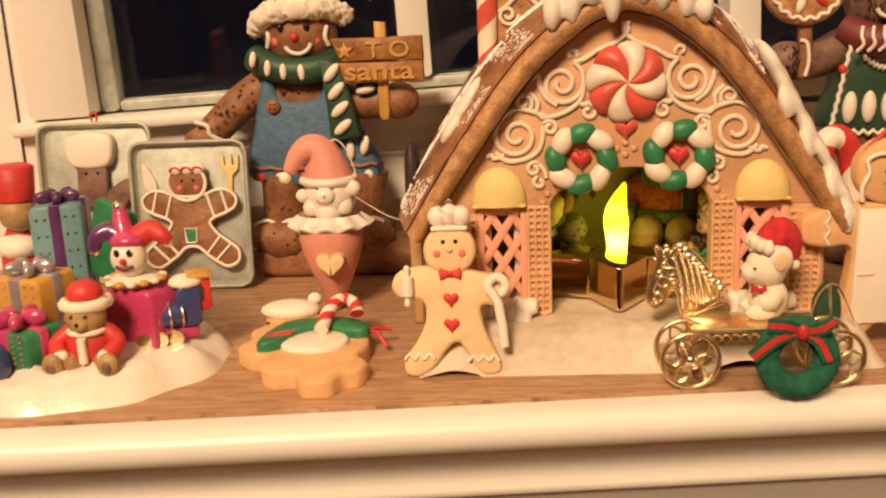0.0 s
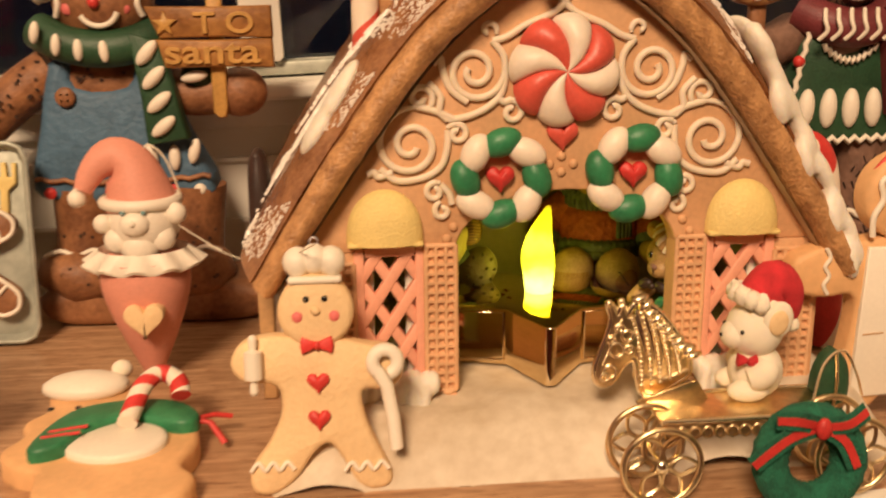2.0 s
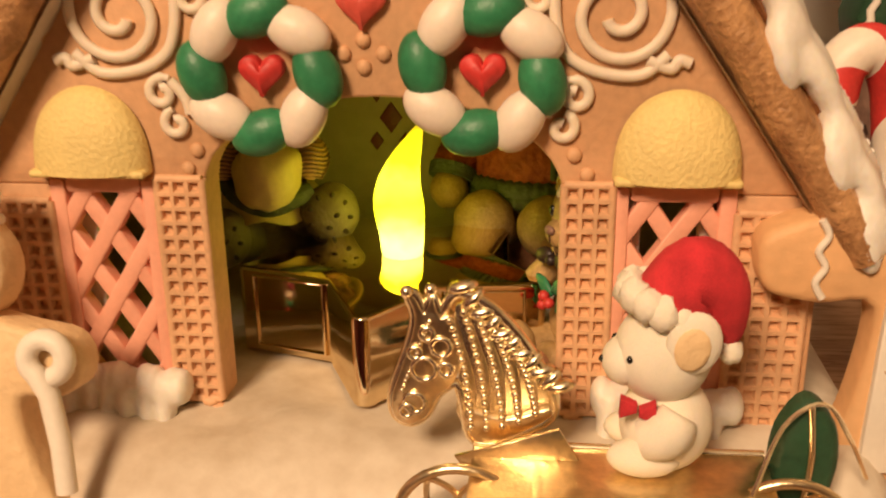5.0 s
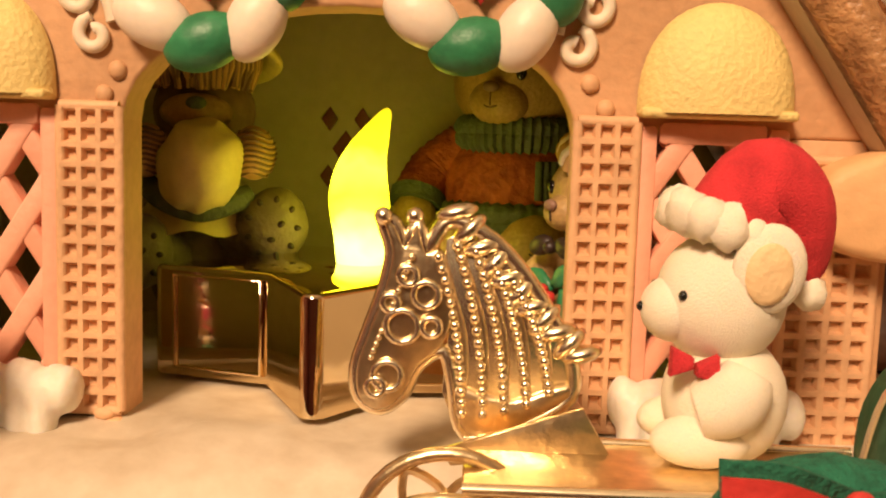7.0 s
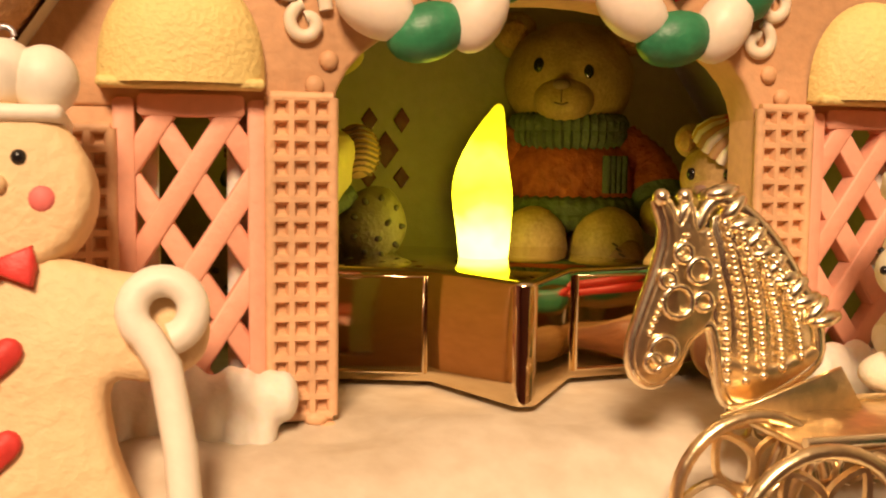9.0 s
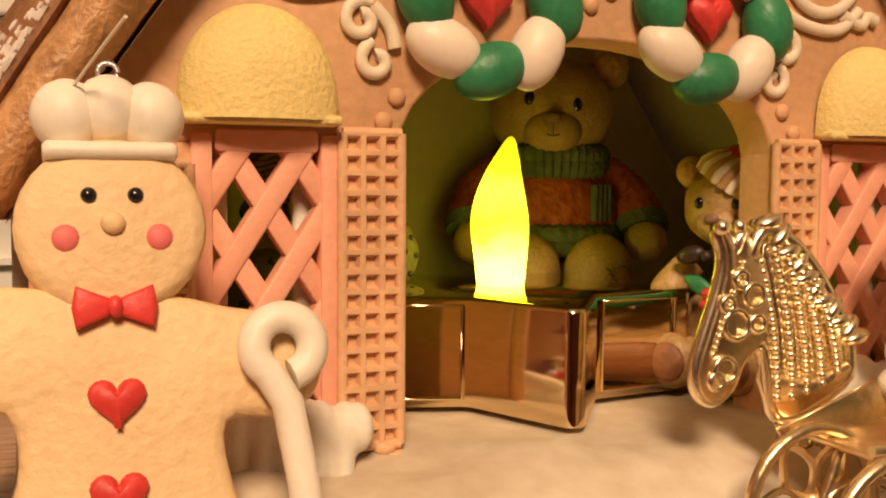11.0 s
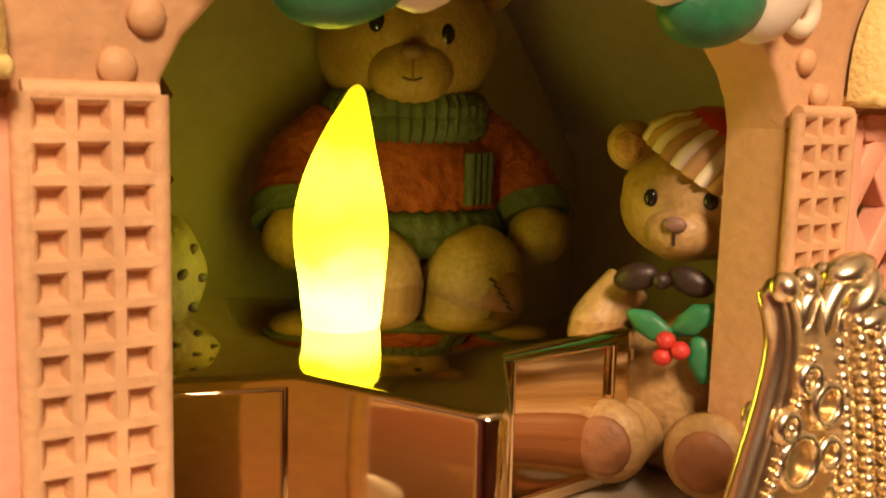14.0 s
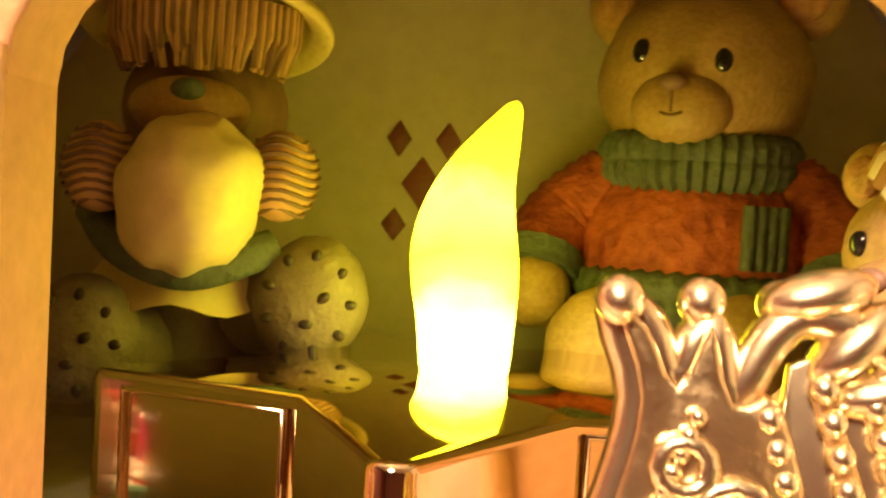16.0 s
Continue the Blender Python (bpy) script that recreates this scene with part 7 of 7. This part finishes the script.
def seated_bear():
    s = Figure("trousers", "brown lower body")
    s.ball((0, 0.001, 0.0115), (0.0128, 0.0095, 0.0115), BROWN, None, 20, 14)
    s.on("jumper", "rust-orange knitted jumper")
    prof = [(0.0120, 0.0215), (0.0136, 0.0245), (0.0138, 0.0280), (0.0126, 0.0325), (0.0095, 0.0365), (0.0070, 0.0385)]
    n, vs = 96, []
    pts = smooth([(r, 0, z) for r, z in prof], 4, False)
    for q in pts:
        for i in range(n):
            a = 2 * math.pi * i / n
            r = q.x * (1 + 0.034 * abs(math.sin(a * 16)) + 0.008 * math.sin(q.z * 6500))
            vs.append((r * math.cos(a), r * math.sin(a) * 0.74, q.z))
    s.add(vs, [(j * n + i, j * n + (i + 1) % n, (j + 1) * n + (i + 1) % n, (j + 1) * n + i) for j in range(len(pts) - 1) for i in range(n)], KNIT)
    for name, ring in (("collar", [(0.0088, 0.0365, 0.0026), (0.0090, 0.0385, 0.0024)]), ("hem", [(0.0126, 0.0212, 0.0021), (0.0127, 0.0234, 0.0021)])):
        s.on(name, "grey-green ribbed knit")
        for rr, z, w in ring:
            s.tube([(rr * math.cos(a), rr * 0.78 * math.sin(a) - 0.0006, z) for a in (math.pi * i / 60 for i in range(120))], [w * (1 + 0.10 * (i % 3 - 1)) for i in range(120)], KNIT_GREEN, 10, closed=True)
    s.on("pocket_patch", "green knitted patch")
    for i in range(4):
        s.tube([(0.0062 + 0.0011 * i, -0.0098 + 0.0007 * i, z) for z in (0.0262, 0.0295, 0.0330)], 0.0008, KNIT_GREEN, 6)
    for sg in (-1, 1):
        s.on("sleeve", "rust-orange knitted sleeve")
        arm = smooth([(sg * 0.0095, 0.0, 0.0350), (sg * 0.0150, -0.002, 0.0305), (sg * 0.0168, -0.006, 0.0255)], 10, False)
        s.tube(arm, [0.0046 + 0.0003 * (i % 2) for i in range(len(arm))], KNIT, 16)
        s.on("cuff", "grey-green knitted cuff").tube([(sg * 0.0166, -0.0058, 0.0262), (sg * 0.0168, -0.0072, 0.0240)], [0.0052, 0.0050], KNIT_GREEN, 14)
        s.on("paw").ball((sg * 0.0166, -0.0090, 0.0222), (0.0042, 0.0040, 0.0042), BEAR, None, 14, 10, 0.1, 4)
    for x, spread in ((-0.0075, -1), (0.0062, 1)):
        s.on("leg").tube([(x * 0.7, -0.003, 0.0150), (x, -0.0105, 0.0165)], 0.0060, BEAR, 16)
        s.on("foot", "honey-coloured foot").ball((x, -0.0130, 0.0170), (0.0066, 0.0042, 0.0068), BEAR, None, 20, 14, 0.08, 2)
        if spread > 0:
            s.on("sole_patch", "brown stitched sole patch").ball((x + 0.0022, -0.0150, 0.0150), (0.0040, 0.0026, 0.0042), BROWN, None, 16, 10)
            stitches(s, [((x + 0.0002 + 0.0006 * i, -0.0176, 0.0178 - 0.0009 * i), (x + 0.0012 + 0.0006 * i, -0.0176, 0.0172 - 0.0009 * i)) for i in range(5)], 0.00016, EBONY)
    # the head is turned aside a little
    t = Matrix.Rotation(radians(-12), 3, "Z")

    def h(x, y, z):
        q = t @ Vector((x, y, 0))
        return (q.x, q.y, z)

    s.on("head", "honey teddy bear head with a round muzzle")
    s.ball((0, 0, 0.0470), (0.0121, 0.0104, 0.0112), BEAR, t, 28, 18, 0.05, 7)
    s.ball(h(0.0, -0.0080, 0.0432), (0.0056, 0.0042, 0.0044), BEAR, t, 20, 14)
    for sg in (-1, 1):
        s.on("ear").ball(h(sg * 0.0106, 0.0012, 0.0560), (0.0044, 0.0026, 0.0045), BEAR, t, 16, 12, 0.08, 1)
        s.ball(h(sg * 0.0106, -0.0010, 0.0558), (0.0028, 0.0010, 0.0028), CRUST, t, 12, 8)
        s.on("eye", "glossy black eye").ball(h(sg * 0.0044, -0.0093, 0.0486 - 0.0006 * sg), (0.0011, 0.0008, 0.0014), BLACK, t, 12, 8)
    s.on("nose", "brown nose and mouth line").ball(h(0.0, -0.0118, 0.0456), (0.0016, 0.0009, 0.0010), DARK_BROWN, t, 12, 8)
    s.tube([h(0, -0.0121, 0.0448), h(0, -0.0122, 0.0424)], 0.00018, DARK_BROWN, 5)
    s.tube(smooth([h(-0.0012, -0.0119, 0.0424), h(0, -0.0122, 0.0420), h(0.0012, -0.0119, 0.0424)], 4, False), 0.00018, DARK_BROWN, 5)
    root = s.make("seated_teddy_bear", None, "honey teddy bear figurine in a rust-orange knitted jumper", "figurine")
    root.location, root.rotation_euler = (0.0254, 0.0600, 0.0137), (0, 0, radians(-14))


def hat_bear():
    s = Figure("body", "grey-brown resin body")
    s.ball((0, 0.001, 0.0150), (0.0100, 0.0085, 0.0150), SOLE, None, 20, 14, 0.06, 2)
    s.ball((0, 0.0, 0.0400), (0.0088, 0.0080, 0.0080), DARK_BROWN, None, 20, 14)
    s.on("muzzle", "smooth tan muzzle").ball((0, -0.0085, 0.0395), (0.0060, 0.0042, 0.0032), BEAR, None, 20, 12)
    s.on("nose", "greenish oval nose").ball((0.0006, -0.0124, 0.0410), (0.0017, 0.0008, 0.0011), KNIT_GREEN, None, 12, 8)
    for dx in (-0.0008, 0.0009):
        s.on("eye").ball((dx, -0.0092, 0.0445), 0.00055, BLACK, None, 10, 8)
    s.on("fringe", "striped grey-brown hair under the hat")
    rnd = random.Random(12)
    for i in range(54):
        a = radians(188 + i * 3.05 + rnd.uniform(-1, 1))
        e = rnd.uniform(-0.0008, 0.0008)
        c, q = math.cos(a), math.sin(a)
        s.tube([(0.0100 * c, -0.0010 + 0.0096 * q, 0.0505), (0.0099 * c, -0.0012 + 0.0096 * q, 0.0470), (0.0082 * c + e, -0.0010 + 0.0088 * q, 0.0432 + abs(e))], 0.00038, TAN if i % 2 else DARK_BROWN, 5)
    # the hat tips back and shows its rim
    tip = Matrix.Rotation(radians(-16), 4, "X")
    s.on("rain_hat", "yellow rain hat with a wide rolled brim")
    prof = [(0.0010, 0.0115), (0.0060, 0.0108), (0.0092, 0.0082), (0.0104, 0.0045), (0.0112, 0.0010), (0.0128, -0.0004), (0.0134, -0.0016), (0.0127, -0.0022), (0.0108, -0.0010), (0.0098, 0.0010)]
    q = smooth([(r, 0, z) for r, z in prof], 3, False)
    s.lathe([(v.x, v.z) for v in q], (0, -0.0010, 0.0500), YELLOW, 36, tip)
    s.on("yellow_ball", "lumpy pale yellow bundle held in both paws")
    s.ball((0.0018, -0.0150, 0.0308), (0.0068, 0.0062, 0.0076), PALE_YELLOW, turn_y(20), 32, 20, 0.16, 3)
    for sg, x in ((-1, -0.0072), (1, 0.0098)):
        s.on("paw", "striped furry paw").ball((x, -0.0125, 0.0332), (0.0036, 0.0036, 0.0044), TAN, None, 16, 12)
        for i in range(9):
            z = -0.0034 + 0.00085 * i
            r = math.sqrt(max(0.05, 1 - (z / 0.0044) ** 2))
            s.tube([(x + 0.0037 * r * math.cos(radians(a)), -0.0125 + 0.0037 * r * math.sin(radians(a)), 0.0332 + z + 0.0004 * math.sin(radians(a * 3))) for a in range(180, 361, 20)], 0.00024, DARK_BROWN, 5)
    s.on("scarf", "dull green scarf").tube(smooth([(-0.0095, -0.0070, 0.0290), (-0.0045, -0.0135, 0.0255), (0.0020, -0.0150, 0.0238), (0.0090, -0.0110, 0.0262)], 6, False), 0.0019, KNIT_GREEN, 12, flat_y=0.7)
    s.on("coat_hem", "pale yellow flared coat hem")
    n, vs = 40, []
    for r, z in ((0.0075, 0.0262), (0.0105, 0.0225), (0.0116, 0.0198), (0.0106, 0.0200), (0.0080, 0.0240)):
        vs += [(r * math.cos(2 * math.pi * i / n), -0.0022 + r * 0.95 * math.sin(2 * math.pi * i / n), z + 0.0006 * math.sin(i * 1.1)) for i in range(n)]
    s.add(vs, [(j * n + i, j * n + (i + 1) % n, (j + 1) * n + (i + 1) % n, (j + 1) * n + i) for j in range(4) for i in range(n)], PALE_YELLOW)
    for x, z, y in ((-0.0088, 0.0165, -0.0120), (0.0130, 0.0212, -0.0105)):
        s.on("foot", "mottled grey sole with dark spots").ball((x, y, z), (0.0056, 0.0038, 0.0064), SOLE, turn_y(14), 22, 14, 0.06, 5)
        for i in range(11):
            a = radians(i * 40 if i < 9 else i * 110)
            e = 0.72 if i < 9 else 0.3
            s.ball((x + 0.0056 * e * math.cos(a), y - 0.0038 * math.sqrt(1 - e * e) - 0.0001, z + 0.0064 * e * math.sin(a)), (0.0007, 0.0003, 0.0005), EBONY, turn_y(-i * 40), 8, 5)
        s.tube([(x * 0.5, -0.004, z - 0.002), (x * 0.9, y + 0.002, z)], 0.0048, SOLE, 14)
    root = s.make("rain_hat_bear", None, "grey-brown bear figurine in a yellow rain hat, holding a bundle", "figurine")
    root.location, root.rotation_euler = (-0.0292, 0.0490, 0.0137), (0, 0, radians(6))


def small_bear():
    s = Figure("body", "honey resin body")
    s.ball((0, 0, 0.0085), (0.0066, 0.0056, 0.0085), BEAR, None, 20, 14, 0.05, 3)
    s.on("head", "honey teddy head")
    s.ball((0, 0, 0.0282), (0.0066, 0.0058, 0.0060), BEAR, None, 22, 16, 0.06, 6)
    s.ball((0, -0.0050, 0.0258), (0.0032, 0.0024, 0.0025), BEAR, None, 16, 10)
    for sg in (-1, 1):
        s.on("ear").ball((sg * 0.0058, 0.0004, 0.0338), (0.0025, 0.0016, 0.0026), BEAR, None, 14, 10)
        s.ball((sg * 0.0058, -0.0010, 0.0337), (0.0015, 0.0006, 0.0016), CRUST, None, 10, 8)
        s.on("eye", "glossy black eye").ball((sg * 0.0026, -0.0052, 0.0290), (0.0007, 0.0005, 0.0009), BLACK, None, 10, 8)
        s.on("arm").tube(smooth([(sg * 0.0052, -0.001, 0.0195), (sg * 0.0078, -0.0040, 0.0150), (sg * 0.0050, -0.0066, 0.0125)], 5, False), 0.0024, BEAR, 12)
        s.on("leg").tube([(sg * 0.0030, -0.002, 0.0055), (sg * 0.0042, -0.0080, 0.0050)], 0.0034, BEAR, 14)
        s.on("foot", "reddish brown sole").ball((sg * 0.0044, -0.0096, 0.0056), (0.0038, 0.0022, 0.0042), BEAR, None, 18, 12)
        s.ball((sg * 0.0044, -0.0112, 0.0056), (0.0026, 0.0010, 0.0030), BROWN, None, 14, 8)
    s.on("nose", "dark brown nose").ball((0, -0.0074, 0.0268), (0.0011, 0.0006, 0.0008), DARK_BROWN, None, 10, 8)
    s.tube([(0, -0.0075, 0.0262), (0, -0.0073, 0.0248)], 0.00016, EBONY, 5)
    cap = Matrix.Rotation(radians(34), 3, "Y")
    s.on("cap", "cream ribbed knitted cap with a red crown")
    for i in range(30):
        g = 2 * math.pi * i / 30
        pts = [Vector((0.0012, 0.0004, 0.0312)) + cap @ Vector((r * math.cos(g), r * 0.92 * math.sin(g), z)) for r, z in ((0.0064, -0.0002), (0.0066, 0.0012), (0.0058, 0.0028), (0.0044, 0.0040))]
        s.tube(pts, 0.00075, CREAM if i % 2 else TAN, 6)
    s.ball(Vector((0.0012, 0.0004, 0.0312)) + cap @ Vector((0, 0, 0.0030)), (0.0054, 0.0050, 0.0038), RED, cap, 16, 10)
    s.on("neck_bow", "dark brown ribbon bow")
    for sg in (-1, 1):
        s.ball((sg * 0.0024 - 0.001, -0.0058, 0.0212), (0.0022, 0.0010, 0.0014), EBONY, turn_y(20 * sg), 12, 8)
    s.ball((-0.001, -0.0064, 0.0212), 0.0009, EBONY, None, 10, 8)
    for a, dx, dz in ((30, -0.0016, 0.0168), (-40, 0.0022, 0.0178), (80, 0.0030, 0.0140)):
        s.on("holly_leaf", "green holly leaf").ball((dx, -0.0070, dz), (0.0024, 0.0006, 0.0012), GREEN, turn_y(a), 12, 8, 0.3, a)
    for dx, dz in ((0.0, 0.0158), (0.0013, 0.0150), (-0.0002, 0.0142)):
        s.on("berry").ball((dx, -0.0082, dz), 0.0009, RED, None, 10, 8)
    s.on("candy_stick", "red and white striped candy stick").tube([(0.0052, -0.0070, 0.0110 + 0.0012 * i) for i in range(12)], 0.0011, CREAM, 14, stripe=(RED, 3.5, -1))
    root = s.make("small_holly_bear", None, "small resin teddy with a ribbed cap, bow and holly sprig", "figurine")
    root.location, root.rotation_euler = (0.0352, 0.0160, 0.0136), (0, 0, radians(-56))
    root.scale = (1.14, 1.14, 1.05)


seated_bear()
hat_bear()
small_bear()
